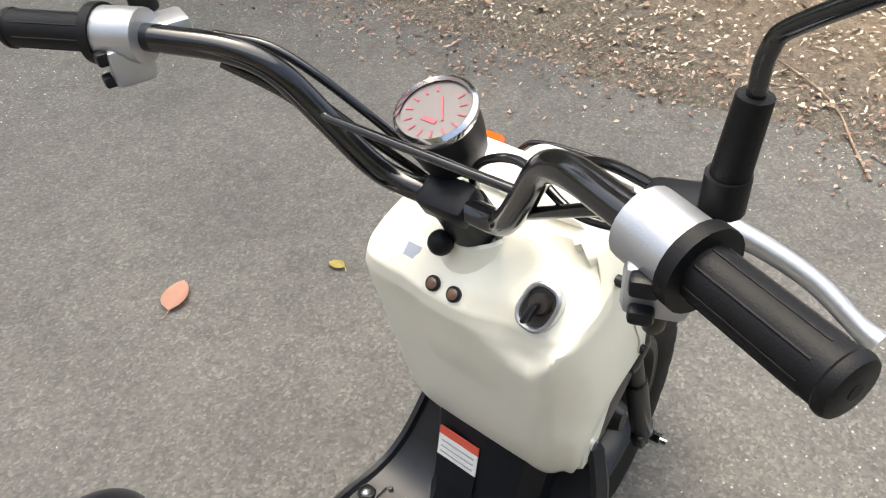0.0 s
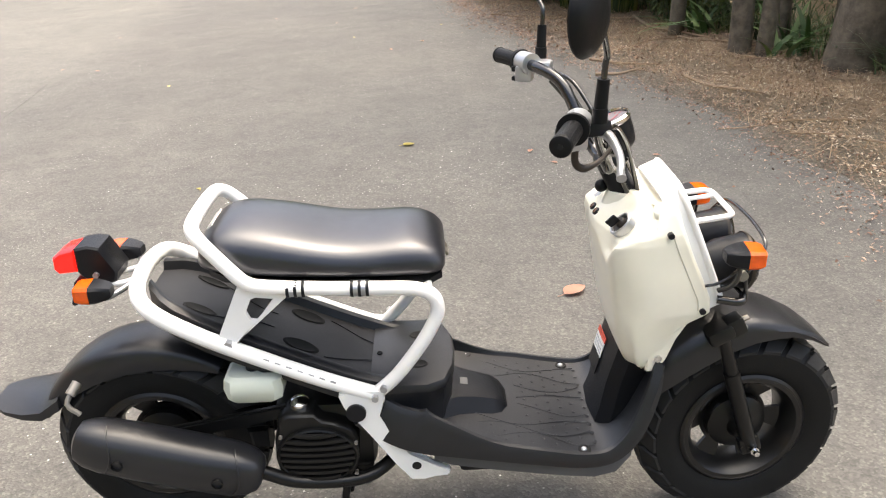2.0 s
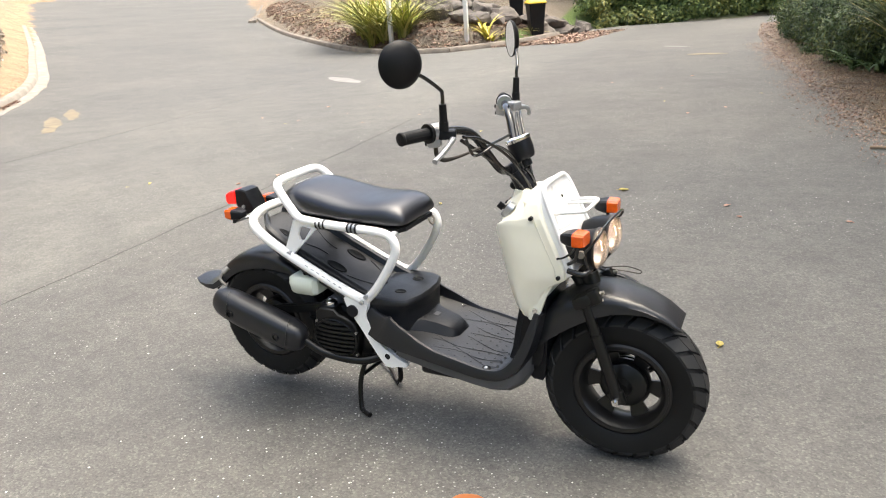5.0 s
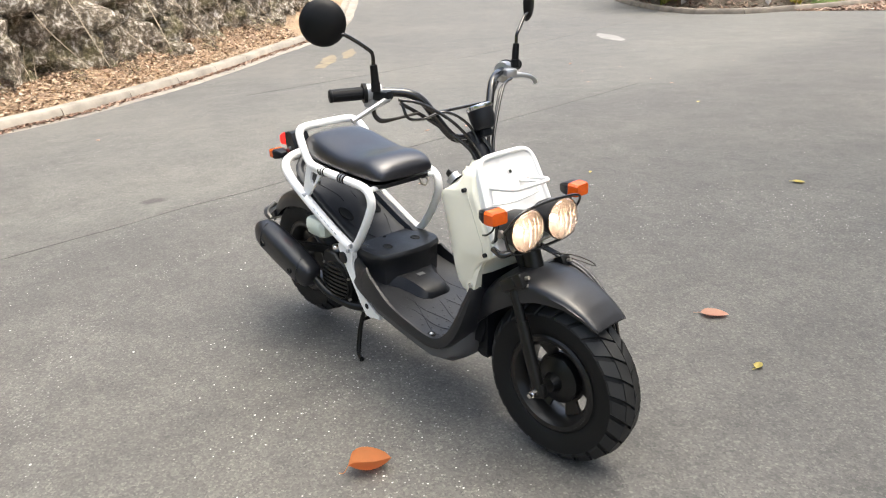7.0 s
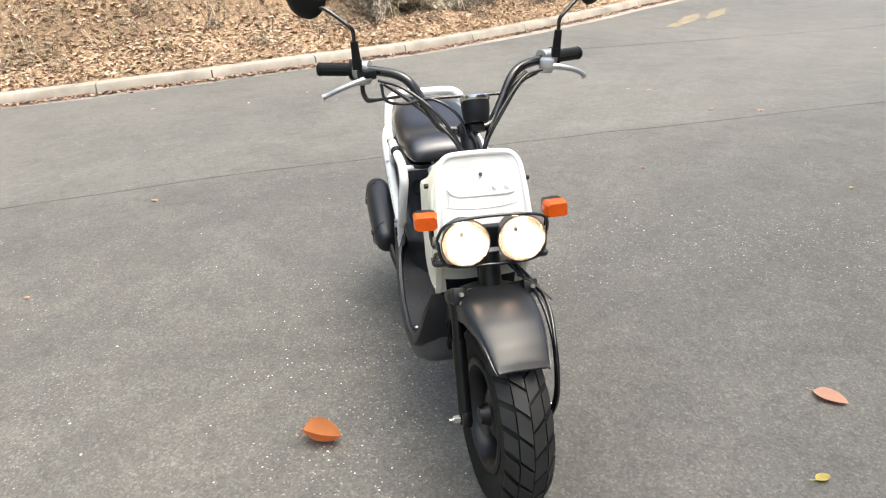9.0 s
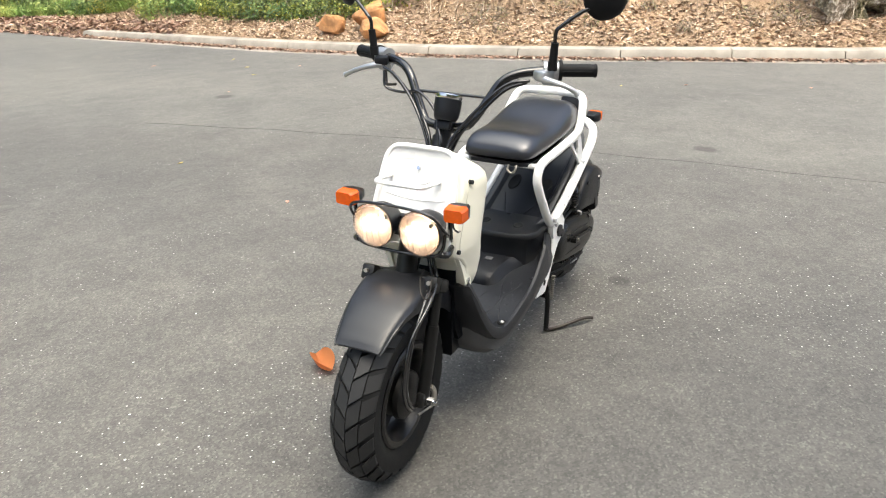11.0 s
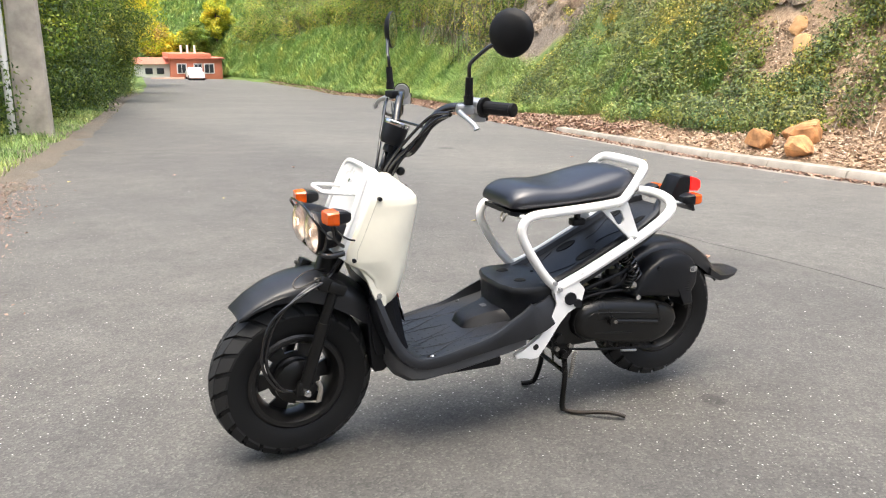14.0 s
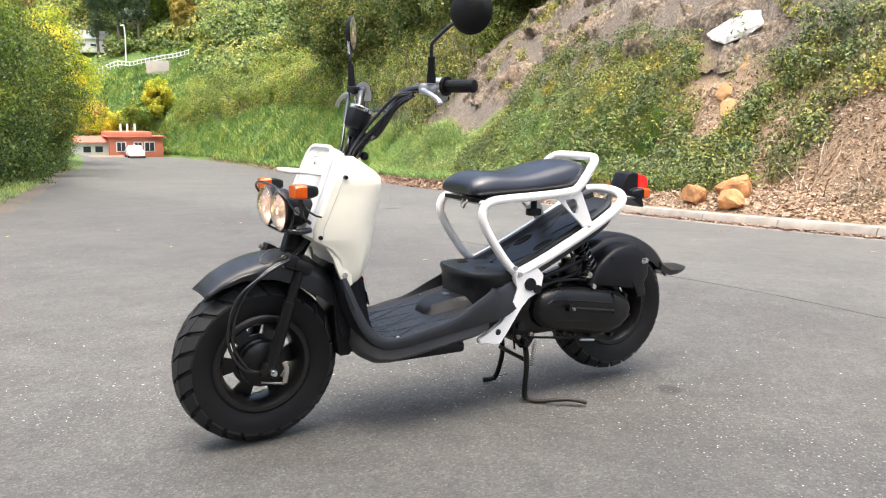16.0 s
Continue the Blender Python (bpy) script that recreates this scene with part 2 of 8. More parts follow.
def leaf_material(name, cols, rough=0.55, patch=0.0, sheer=0.0):
    """Leaves that differ one by one and, with patch (its scale), from bush to bush; sheer lets light pass through them."""
    m, nt, b = shader(name, rough)
    g = nt.nodes.new("ShaderNodeNewGeometry")
    r = ramp(nt, g.outputs["Random Per Island"], [(i / max(1, len(cols) - 1), c) for i, c in enumerate(cols)])
    c = r.outputs[0]
    if patch:
        kinds = ramp(nt, noise_node(nt, patch, 3, 0.5).outputs[0], [(0.30, (0.55, 0.66, 0.66)), (0.46, (0.88, 1.0, 0.95)), (0.58, (1.25, 1.15, 1.10)), (0.72, (1.6, 1.27, 1.10))])
        c = mix(nt, 1.0, c, kinds.outputs[0], "MULTIPLY")
    nt.links.new(c, b.inputs["Base Color"])
    if sheer:
        thin, both_ = nt.nodes.new("ShaderNodeBsdfTranslucent"), nt.nodes.new("ShaderNodeMixShader")
        nt.links.new(mix(nt, 1.0, c, (1.7, 1.6, 0.9), "MULTIPLY"), thin.inputs["Color"])
        out = next(k for k in nt.nodes if k.type == "OUTPUT_MATERIAL")
        both_.inputs[0].default_value = sheer
        nt.links.new(b.outputs[0], both_.inputs[1])
        nt.links.new(thin.outputs[0], both_.inputs[2])
        nt.links.new(both_.outputs[0], out.inputs["Surface"])
    return m


LEAF_DARK = leaf_material("dark_leaves", [(0.018, 0.035, 0.012), (0.04, 0.075, 0.022), (0.075, 0.12, 0.035)])
LEAF_GREEN = leaf_material("green_leaves", [(0.06, 0.11, 0.018), (0.14, 0.21, 0.03), (0.27, 0.33, 0.045)], patch=0.4, sheer=0.35)
LEAF_YELLOW = leaf_material("yellow_leaves", [(0.17, 0.24, 0.03), (0.42, 0.45, 0.05), (0.72, 0.58, 0.06)], patch=0.35, sheer=0.4)
LEAF_BANK = leaf_material("bank_leaves", [(0.034, 0.046, 0.011), (0.11, 0.140, 0.024), (0.24, 0.255, 0.042), (0.48, 0.41, 0.09)], patch=0.9, sheer=0.12)
LEAF_GRASS = leaf_material("grass_blades", [(0.10, 0.175, 0.045), (0.24, 0.36, 0.09), (0.45, 0.52, 0.19)], patch=0.7)
LEAF_GUTTER = leaf_material("damp_dead_leaves", [(0.08, 0.045, 0.03), (0.19, 0.10, 0.065), (0.30, 0.185, 0.13), (0.42, 0.32, 0.24)])
LEAF_DRY = leaf_material("dry_leaves", [(0.15, 0.09, 0.055), (0.30, 0.19, 0.12), (0.44, 0.31, 0.21), (0.58, 0.47, 0.35)])
BARK = plain("bark", (0.13, 0.105, 0.08), 0.95, vary=0.5, grain=40, relief=0.01, wear=8)
ROCK_ORANGE = plain("orange_rock", (0.50, 0.25, 0.105), 0.92, vary=0.65, grain=30, relief=0.01, wear=5)
ROCK_GREY = plain("grey_rock", (0.14, 0.12, 0.105), 0.9, vary=0.6, grain=20, relief=0.02, wear=4)
LEAFORANGE = plain("fallen_leaf_orange", (0.62, 0.26, 0.10), 0.6, vary=0.2)


# ---- mesh helpers ----
def link(name, bm, material, smooth=True):
    me = bpy.data.meshes.new(name)
    bmesh.ops.recalc_face_normals(bm, faces=bm.faces)
    bm.to_mesh(me)
    bm.free()
    me.materials.append(material)
    if smooth:
        me.polygons.foreach_set("use_smooth", [True] * len(me.polygons))
        me.set_sharp_from_angle(angle=radians(38))
    return new(name, me)


def part(name, bm, material, parent, label=""):
    ob = link(name, bm, material)
    ob.parent = parent
    if label:
        ob["label"] = label
    return ob


def spline(pts, n=8):
    """Catmull-Rom through the points."""
    p = [Vector(q) for q in pts]
    p = [2 * p[0] - p[1]] + p + [2 * p[-1] - p[-2]]
    out = []
    for i in range(1, len(p) - 2):
        for k in range(n):
            t = k / n
            a, b, c, d = p[i - 1], p[i], p[i + 1], p[i + 2]
            out.append(0.5 * (2 * b + (c - a) * t + (2 * a - 5 * b + 4 * c - d) * t * t + (3 * b - a - 3 * c + d) * t ** 3))
    out.append(p[-2])
    return out


def tube(bm, pts, r, seg=12, n=6, caps=True, curved=True):
    path = spline(pts, n) if curved and len(pts) > 2 else [Vector(q) for q in pts]
    radii = r if isinstance(r, (list, tuple)) else None
    rings, up = [], None
    for i, q in enumerate(path):
        t = (path[min(i + 1, len(path) - 1)] - path[max(i - 1, 0)]).normalized()
        if up is None:
            up = t.cross(Vector((0.31, 0.2, 0.93))).normalized()
        up = (up - t * up.dot(t)).normalized()
        side = t.cross(up)
        rr = r if radii is None else float(np.interp(i / max(1, len(path) - 1), np.linspace(0, 1, len(radii)), radii))
        rings.append([bm.verts.new(q + rr * (math.cos(a) * up + math.sin(a) * side)) for a in (2 * math.pi * k / seg for k in range(seg))])
    bridge(bm, rings, caps)
    return bm


def bridge(bm, rings, caps=True, closed=True):
    for a, b in zip(rings, rings[1:]):
        m = len(a)
        for k in range(m if closed else m - 1):
            bm.faces.new((a[k], a[(k + 1) % m], b[(k + 1) % m], b[k]))
    if caps:
        bm.faces.new(rings[0][::-1])
        bm.faces.new(rings[-1])


def loft(bm, sections, caps=True, closed=True):
    rings = [[bm.verts.new(Vector(p)) for p in s] for s in sections]
    bridge(bm, rings, caps, closed)
    return bm


def lathe(bm, profile, centre, axis="Y", seg=48, close=False):
    """Profile of (radius, offset along the axis)."""
    rings = []
    c = Vector(centre)
    for k in range(seg):
        a = 2 * math.pi * k / seg
        ring = []
        for r, o in profile:
            v = Vector((r * math.cos(a), o, r * math.sin(a))) if axis == "Y" else (Vector((o, r * math.cos(a), r * math.sin(a))) if axis == "X" else Vector((r * math.cos(a), r * math.sin(a), o)))
            ring.append(bm.verts.new(c + v))
        rings.append(ring)
    m = len(profile)
    for k in range(seg):
        a, b = rings[k], rings[(k + 1) % seg]
        for i in range(m if close else m - 1):
            bm.faces.new((a[i], a[(i + 1) % m], b[(i + 1) % m], b[i]))
    bmesh.ops.remove_doubles(bm, verts=bm.verts, dist=1e-6)
    return bm


def rod(bm, a, b, r, seg=14, r2=None):
    return tube(bm, [a, b], [r, r if r2 is None else r2], seg)


def box(bm, centre, size, m=None, bevel=0.0, seg=2):
    g = bmesh.ops.create_cube(bm, size=1.0)
    mat = Matrix.Translation(centre) @ (m or Matrix.Identity(4)) @ Matrix.Diagonal((*size, 1))
    bmesh.ops.transform(bm, matrix=mat, verts=g["verts"])
    if bevel:
        es = list({e for v in g["verts"] for e in v.link_edges})
        bmesh.ops.bevel(bm, geom=es, offset=bevel, segments=seg, affect="EDGES", profile=0.5)
    return bm


def plate(bm, outline, y0, y1, bevel=0.0):
    """A flat plate from a side outline of (x, z), between y0 and y1."""
    a = [bm.verts.new((x, y0, z)) for x, z in outline]
    b = [bm.verts.new((x, y1, z)) for x, z in outline]
    m = len(outline)
    bm.faces.new(a)
    bm.faces.new(b[::-1])
    for k in range(m):
        bm.faces.new((a[k], b[k], b[(k + 1) % m], a[(k + 1) % m]))
    if bevel:
        bmesh.ops.bevel(bm, geom=[e for e in bm.edges], offset=bevel, segments=2, affect="EDGES")
    return bm


def thing(name, label, category, at=(0, 0, 0), group="", kind=""):
    ob = new(name)
    ob.location = at
    return tagged(ob, label, category, group, kind)


# ---- the lie of the land ----
WEST = [(-4, -95), (-8, -84), (-10.8, -76), (-13.5, -69), (-15.3, -60), (-15.5, -50), (-14.3, -40), (-12.2, -30), (-9.3, -20), (-7.6, -11.8), (-6.9, -8.5), (-6.35, -5.8), (-6.17, -3.4), (-6.3, -1.5), (-6.75, -0.2), (-7.3, 1.0), (-8.4, 2.4), (-9.7, 3.9), (-12.3, 6.8), (-14.7, 9), (-18, 11.4), (-27, 17.7), (-60, 40)]
EAST = [(-4.6, -95), (-3.0, -60), (-0.6, -36), (0.35, -22), (0.95, -14), (1.25, -10.5), (1.72, -5.6), (1.85, -3), (1.95, 0.2), (1.85, 2.3), (1.4, 4.8), (0.75, 8.3), (0.0, 12), (-0.7, 16), (-1.1, 20.0), (2, 22.5), (12, 28), (40, 42)]
ISLE = [(-75, 90), (-27.7, 31.4), (-25.3, 28.6), (-18.7, 22.2), (-14.0, 18.45), (-10.7, 16.0), (-9.3, 15.3), (-8.25, 15.3), (-7.5, 16.3), (-6.9, 17.5), (-6.7, 19), (-6.7, 21.5), (-5.8, 22.8), (-3, 23.2), (1, 24.2), (12, 30), (40, 50)]


def beside(x, y, line):
    """Distance from a line of points; positive to the left of its way."""
    best = np.full(np.shape(x), 1e9)
    sign = np.zeros(np.shape(x))
    for (ax, ay), (bx, by) in zip(line, line[1:]):
        dx, dy = bx - ax, by - ay
        t = np.clip(((x - ax) * dx + (y - ay) * dy) / (dx * dx + dy * dy), 0, 1)
        d = np.hypot(x - ax - t * dx, y - ay - t * dy)
        s = dx * (y - ay) - dy * (x - ax)
        near = d < best
        best = np.where(near, d, best)
        sign = np.where(near, np.sign(s), sign)
    return best * sign


def wave(x, y, s, k=0.0):
    return (np.sin(x * s + 1.3 * k) * np.cos(y * s * 0.83 + k) + np.sin((x + y) * s * 1.7 + 2 * k) * 0.5 + np.cos((x - 1.4 * y) * s * 2.9 + k) * 0.3) / 1.8


def step(a, lo, hi):
    """Smooth rise from 0 at lo to 1 at hi."""
    t = np.clip((a - lo) / (hi - lo), 0, 1)
    return t * t * (3 - 2 * t)


def ground_parts(x, y):
    """Height of the soil, and how much of it is grass and bare rock."""
    w, e, i = beside(x, y, WEST), -beside(x, y, EAST), beside(x, y, ISLE)
    base = road_z(x, y)
    z = base - 0.10
    # west bank: litter strip, then a steep cut, then the hill
    r = np.maximum(w - 0.1, 0)
    strip = 1.3 + 0.5 * wave(x, y, 0.5, 1) - 0.5 * step(-y, 8, 12)
    steep = np.maximum(r - strip, 0)
    # made steeper above the rock, mostly unseen, to hide the low western sky
    hill = 0.6 + 0.4 * step(y, -31, -24)
    rise = 0.30 * np.minimum(r, strip) + 1.3 * np.minimum(steep, 3.2) + hill * np.maximum(steep - 3.2, 0) - 0.75 * hill * np.maximum(steep - 22, 0)
    rough = 0.10 * wave(x, y, 2.3, 2) + 0.16 * wave(x, y, 1.1, 3) + 0.05 * wave(x, y, 5.1, 4)
    zw = base + 0.10 + rise + rough * step(r, 0.4, 1.6)
    z = np.where(w > 0, base - 0.10 + (zw - base + 0.10) * step(w, 0.0, 0.16), z)
    # east verge: flat litter, then the ground drops into the wood
    ze = base + 0.015 + 0.03 * wave(x, y, 3.1, 5) + 0.02 * wave(x, y, 7.7, 6) + 0.05 * np.minimum(e, 1.2) + 0.01 * np.maximum(e - 1.2, 0)
    z = np.where(e > -0.25, base - 0.06 + (ze - base + 0.06) * step(e + 0.07 * wave(x, y, 4.3, 7), -0.15, 0.15), z)
    # the planted bank beyond the side road
    zi = base + 0.12 + 0.30 * np.minimum(np.maximum(i, 0), 2.5) + 0.9 * np.maximum(i - 2.5, 0) * (1 - step(i, 9, 20)) + 5.5 * step(i, 9, 20) + rough
    z = np.where(i > 0, base - 0.10 + (zi - base + 0.10) * step(i, 0.10, 0.8), z)
    # far hillside to the south
    z = z + np.where(w > -60, 0.33 * np.maximum(-y - 82, 0) * (1 - 0.6 * step(-y, 150, 500)), 0)
    rock = np.where(w > 0, step(steep, 0.05, 0.5) * step(wave(x, y, 0.9, 8) + 0.9 * step(y, -3, 0) + 0.3, 0.1, 0.5), 0.0)
    upper = step(r + 0.35 * wave(x, y, 0.8, 3) + 0.9 * step(-y, 16, 20), 2.55, 3.0) * step(-y, 2, 5) * (1 - step(-y, 25, 29))
    rock = np.where(w > 0, np.maximum(rock * (1 - step(-y, 3, 6)), upper), rock)
    z = z + np.where(w > 0, upper * (0.16 * np.abs(wave(x, y, 3.1, 12)) + 0.10 * np.abs(wave(x, y, 7.3, 13)) + 0.05 * wave(x, y, 14.0, 14)), 0)
    rock = np.where(i > 2.2, 0.8, rock)
    grass = np.where(w > 0, step(-y, 9, 15) * step(w, 0.6, 1.3) * (1 - upper) + 0.75 * step(steep, 3.0, 5.0) * np.maximum(step(-y, 25, 29), step(steep, 6.0, 8.0)), 0.0)
    grass = np.where(e > 0.5, np.maximum(grass, 0.9 * step(-y, 3.0, 6.0) * step(e, 0.4, 0.9)), grass)
    grass = np.maximum(grass, step(-y, 45, 60))
    grit = np.where(e > -0.5, np.clip(1.0 - 0.55 * step(e + 0.35 * wave(x, y, 2.1, 9), 0.15, 1.1), 0, 1), 0.0)
    grass = np.where((i > 0.4) & (x > -7.4), np.maximum(grass, 0.9), grass)
    grit = np.where(i > -0.5, 0.85, grit)
    return z, np.clip(grass, 0, 1), np.clip(rock * (1 - np.clip(grass, 0, 1)), 0, 1), grit


def ground_z(x, y):
    return float(ground_parts(np.array([float(x)]), np.array([float(y)]))[0][0])


def sheet(name, xs, ys, zfun, material):
    X, Y = np.meshgrid(xs, ys, indexing="ij")
    z, cover, rock, grit = zfun(X.ravel(), Y.ravel())
    ny = len(ys)
    verts = np.column_stack([X.ravel(), Y.ravel(), z])
    i = np.arange((len(xs) - 1) * (ny - 1))
    a = (i // (ny - 1)) * ny + i % (ny - 1)
    faces = np.column_stack([a, a + ny, a + ny + 1, a + 1])
    me = bpy.data.meshes.new(name)
    me.from_pydata(verts.tolist(), [], faces.tolist())
    for key, v in (("cover", cover), ("rock", rock), ("grit", grit)):
        if v is not None:
            me.attributes.new(key, "FLOAT", "POINT").data.foreach_set("value", v.astype(np.float32))
    me.materials.append(material)
    me.polygons.foreach_set("use_smooth", [True] * len(me.polygons))
    return new(name, me)


def graded(lo, a, b, hi, stepsize, growth=1.13):
    mid = list(np.arange(a, b, stepsize))
    left, right, s = [], [], stepsize
    q = a
    while q > lo:
        s *= growth
        q -= s
        left.append(max(q, lo))
    q, s = mid[-1], stepsize
    while q < hi:
        s *= growth
        q += s
        right.append(min(q, hi))
    return np.array(left[::-1] + mid + right)


ground = tagged(sheet("ground", graded(-900, -13.5, 5, 900, 0.12, 1.06), graded(-900, -20, 13, 900, 0.14, 1.06), ground_parts, SOIL), "brown leaf-littered soil rising to steep grassy banks", "ground", kind="structure")
road = tagged(sheet("road", graded(-75, -12, 3, 40, 0.3, 1.05), graded(-73.5, -12, 20, 56, 0.4, 1.05), lambda x, y: (road_z(x, y), None, None, None), ASPHALT), "worn grey asphalt road with pale grit", "road", kind="structure")


def along(line, s0, s1, gap):
    """Points and ways at even steps along a line, smoothed."""
    p = [Vector((x, y, 0)) for x, y in line]
    sp = spline(p, 12)
    out, run, want = [], 0.0, s0
    for a, b in zip(sp, sp[1:]):
        l = (b - a).length
        while want <= run + l and want <= s1:
            out.append(a + (b - a) * ((want - run) / max(l, 1e-6)))
            want += gap
        run += l
    return out


def kerb(name, pts, side, label, material=CONCRETE):
    """A row of concrete kerb lengths; side +1 lies to the left of the way."""
    base = thing(name, label, "kerb", kind="structure")
    for k, (a, b) in enumerate(zip(pts, pts[1:])):
        d = (b - a).normalized()
        n = Vector((-d.y, d.x, 0)) * side
        bm = bmesh.new()
        secs = []
        for q, g in ((a, 0.006), (b, -0.006)):
            q = q + d * g
            z = float(road_z(np.float64(q.x), np.float64(q.y)))
            prof = [(-0.02, -0.1), (-0.02, 0.0), (0.0, 0.085), (0.02, 0.105), (0.15, 0.115), (0.17, 0.10), (0.18, -0.1)]
            secs.append([q + n * o + Vector((0, 0, z + h)) for o, h in prof])
        loft(bm, secs)
        part("kerb_stone", bm, material, base)
    return base


wk = along(WEST, 86.15, 133.15, 1.15)
kerb("kerb_west", wk, 1, "weathered concrete kerb along the litter bank")


# ---- the scooter ----
scooter = thing("scooter", "cream and black scooter with white tube frame on its stand", "scooter")
AXLE_F, AXLE_R = Vector((0.680, 0.003, 0.231)), Vector((-0.555, 0, 0.258))
RAKE = Vector((-0.31, 0, 0.951))
STEER = Matrix.Translation(AXLE_F) @ Matrix.Rotation(radians(4.6), 4, RAKE) @ Matrix.Translation(-AXLE_F)
STEM = Vector((0.37, 0, 0.84))
BARS = Matrix.Translation(STEM) @ Matrix.Rotation(radians(2.2), 4, RAKE) @ Matrix.Translation(-STEM)


def turned(bm):
    bmesh.ops.transform(bm, matrix=STEER, verts=bm.verts)
    return bm


def barred(bm):
    bmesh.ops.transform(bm, matrix=BARS, verts=bm.verts)
    return bm


def tyre(centre, radius, width, rim):
    w = width / 2
    bm = bmesh.new()
    d = radius - rim
    prof = [(rim - 0.004, -w * 0.62), (rim + 0.006, -w * 0.80), (rim + d * 0.35, -w * 0.98), (rim + d * 0.62, -w), (radius - 0.034, -w * 0.95), (radius - 0.021, -w * 0.72), (radius - 0.0125, -w * 0.36), (radius - 0.0105, 0),
            (radius - 0.0125, w * 0.36), (radius - 0.021, w * 0.72), (radius - 0.034, w * 0.95), (rim + d * 0.62, w), (rim + d * 0.35, w * 0.98), (rim + 0.006, w * 0.80), (rim - 0.004, w * 0.62)]
    return lathe(bm, prof, centre, seg=72, close=True)


def tread(centre, radius, width, count=24):
    """Chevron lugs proud of the tread, reaching over the shoulders."""
    bm = bmesh.new()
    w = width / 2

    def at(a, y, up):
        r = radius + up - 0.004 - 0.018 * (abs(y) / w) ** 2 - (0.012 if abs(y) > 0.93 * w else 0)
        return centre + Vector((r * math.cos(a), y, r * math.sin(a)))

    for k in range(count):
        a0 = 2 * math.pi * k / count
        da = 2 * math.pi / count
        for s in (-1, 1):
            off = 0.5 * da if s > 0 else 0.0
            for y0, y1, sk, e1 in ((0.02, 0.52, 0.9, 0.90), (0.57, 0.99, 0.9, 0.78)):
                ya, yb = s * y0 * w, s * y1 * w
                q = []
                for y, sh in ((ya, sk * y0), (yb, sk * y1)):
                    for e in (0.04, e1):
                        q.append((a0 + off + da * (e + sh), y))
                lo = [bm.verts.new(at(a, y, -0.016)) for a, y in q]
                hi = [bm.verts.new(at(a, y, 0.0032)) for a, y in q]
                for f in ((0, 1, 3, 2),):
                    bm.faces.new([hi[i] for i in f])
                for i, j in ((0, 1), (1, 3), (3, 2), (2, 0)):
                    bm.faces.new((lo[i], lo[j], hi[j], hi[i]))
    return bm


def rim_disc(centre, rim, slots, y_face):
    """Pressed rim: barrel, and a dished disc with rounded openings between wide spokes."""
    bm = bmesh.new()
    lathe(bm, [(rim, -0.052), (rim + 0.006, -0.048), (rim - 0.006, -0.040), (rim - 0.016, -0.03), (rim - 0.022, 0.0), (rim - 0.016, 0.03), (rim - 0.006, 0.040), (rim + 0.006, 0.048), (rim, 0.052), (rim - 0.012, 0.050), (rim - 0.024, 0.034), (rim - 0.030, 0.0), (rim - 0.024, -0.034), (rim - 0.012, -0.050)], centre, seg=60, close=True)
    for side in (1, -1):
        lathe(bm, [(rim + 0.004, 0.049 * side), (rim - 0.003, 0.052 * side), (rim - 0.007, 0.044 * side), (rim - 0.012, 0.043 * side), (rim - 0.015, 0.033 * side), (rim - 0.019, 0.032 * side), (rim - 0.022, 0.020 * side), (rim - 0.025, 0.006 * side)], centre, seg=60)
    r0, r1, r2, r3 = 0.045, 0.074, rim - 0.027, rim - 0.019
    n = slots * 10
    cols = []
    for k in range(n):
        a = 2 * math.pi * k / n
        cols.append([[centre + Vector((r * math.cos(a), y_face + t + dish, r * math.sin(a))) for r, dish in ((r0, 0.010), (r1, 0.004), (r2, -0.004), (r3, 0.0))] for t in (-0.004, 0.004)])
    vs = [[[bm.verts.new(p) for p in side] for side in c] for c in cols]
    for k in range(n):
        a, b = vs[k], vs[(k + 1) % n]
        hole = 2 <= k % 10 < 7
        for i in range(3):
            if i == 1 and hole:
                bm.faces.new((a[0][1], b[0][1], b[1][1], a[1][1]))
                bm.faces.new((a[0][2], b[0][2], b[1][2], a[1][2]))
                if k % 10 == 2:
                    bm.faces.new((a[0][1], a[0][2], a[1][2], a[1][1]))
                if k % 10 == 6:
                    bm.faces.new((b[0][1], b[0][2], b[1][2], b[1][1]))
                continue
            bm.faces.new((a[0][i], a[0][i + 1], b[0][i + 1], b[0][i]))
            bm.faces.new((a[1][i], a[1][i + 1], b[1][i + 1], b[1][i]))
    return bm


def wheel(name, centre, radius, width, rim, steer):
    f = turned if steer else (lambda b: b)
    w = part(name, f(tyre(centre, radius, width, rim)), RUBBER, scooter, "black rubber tyre with chevron lugs")
    part("tread", f(tread(centre, radius, width)), TREAD, w)
    part("rim", f(rim_disc(centre, rim, 6, 0.0)), RIM, w, "black pressed-steel rim with six openings")
    bm = bmesh.new()
    lathe(bm, [(0.001, 0.056), (0.02, 0.056), (0.024, 0.05), (0.03, 0.03), (0.058, 0.024), (0.064, 0.018), (0.064, -0.02), (0.05, -0.028), (0.028, -0.034), (0.02, -0.056), (0.001, -0.056)], centre, seg=36)
    part("hub", f(bm), ENGINE, w)
    return w


wheel("front_wheel", AXLE_F, 0.230, 0.115, 0.132, True)
wheel("rear_wheel", AXLE_R, 0.227, 0.120, 0.130, False)

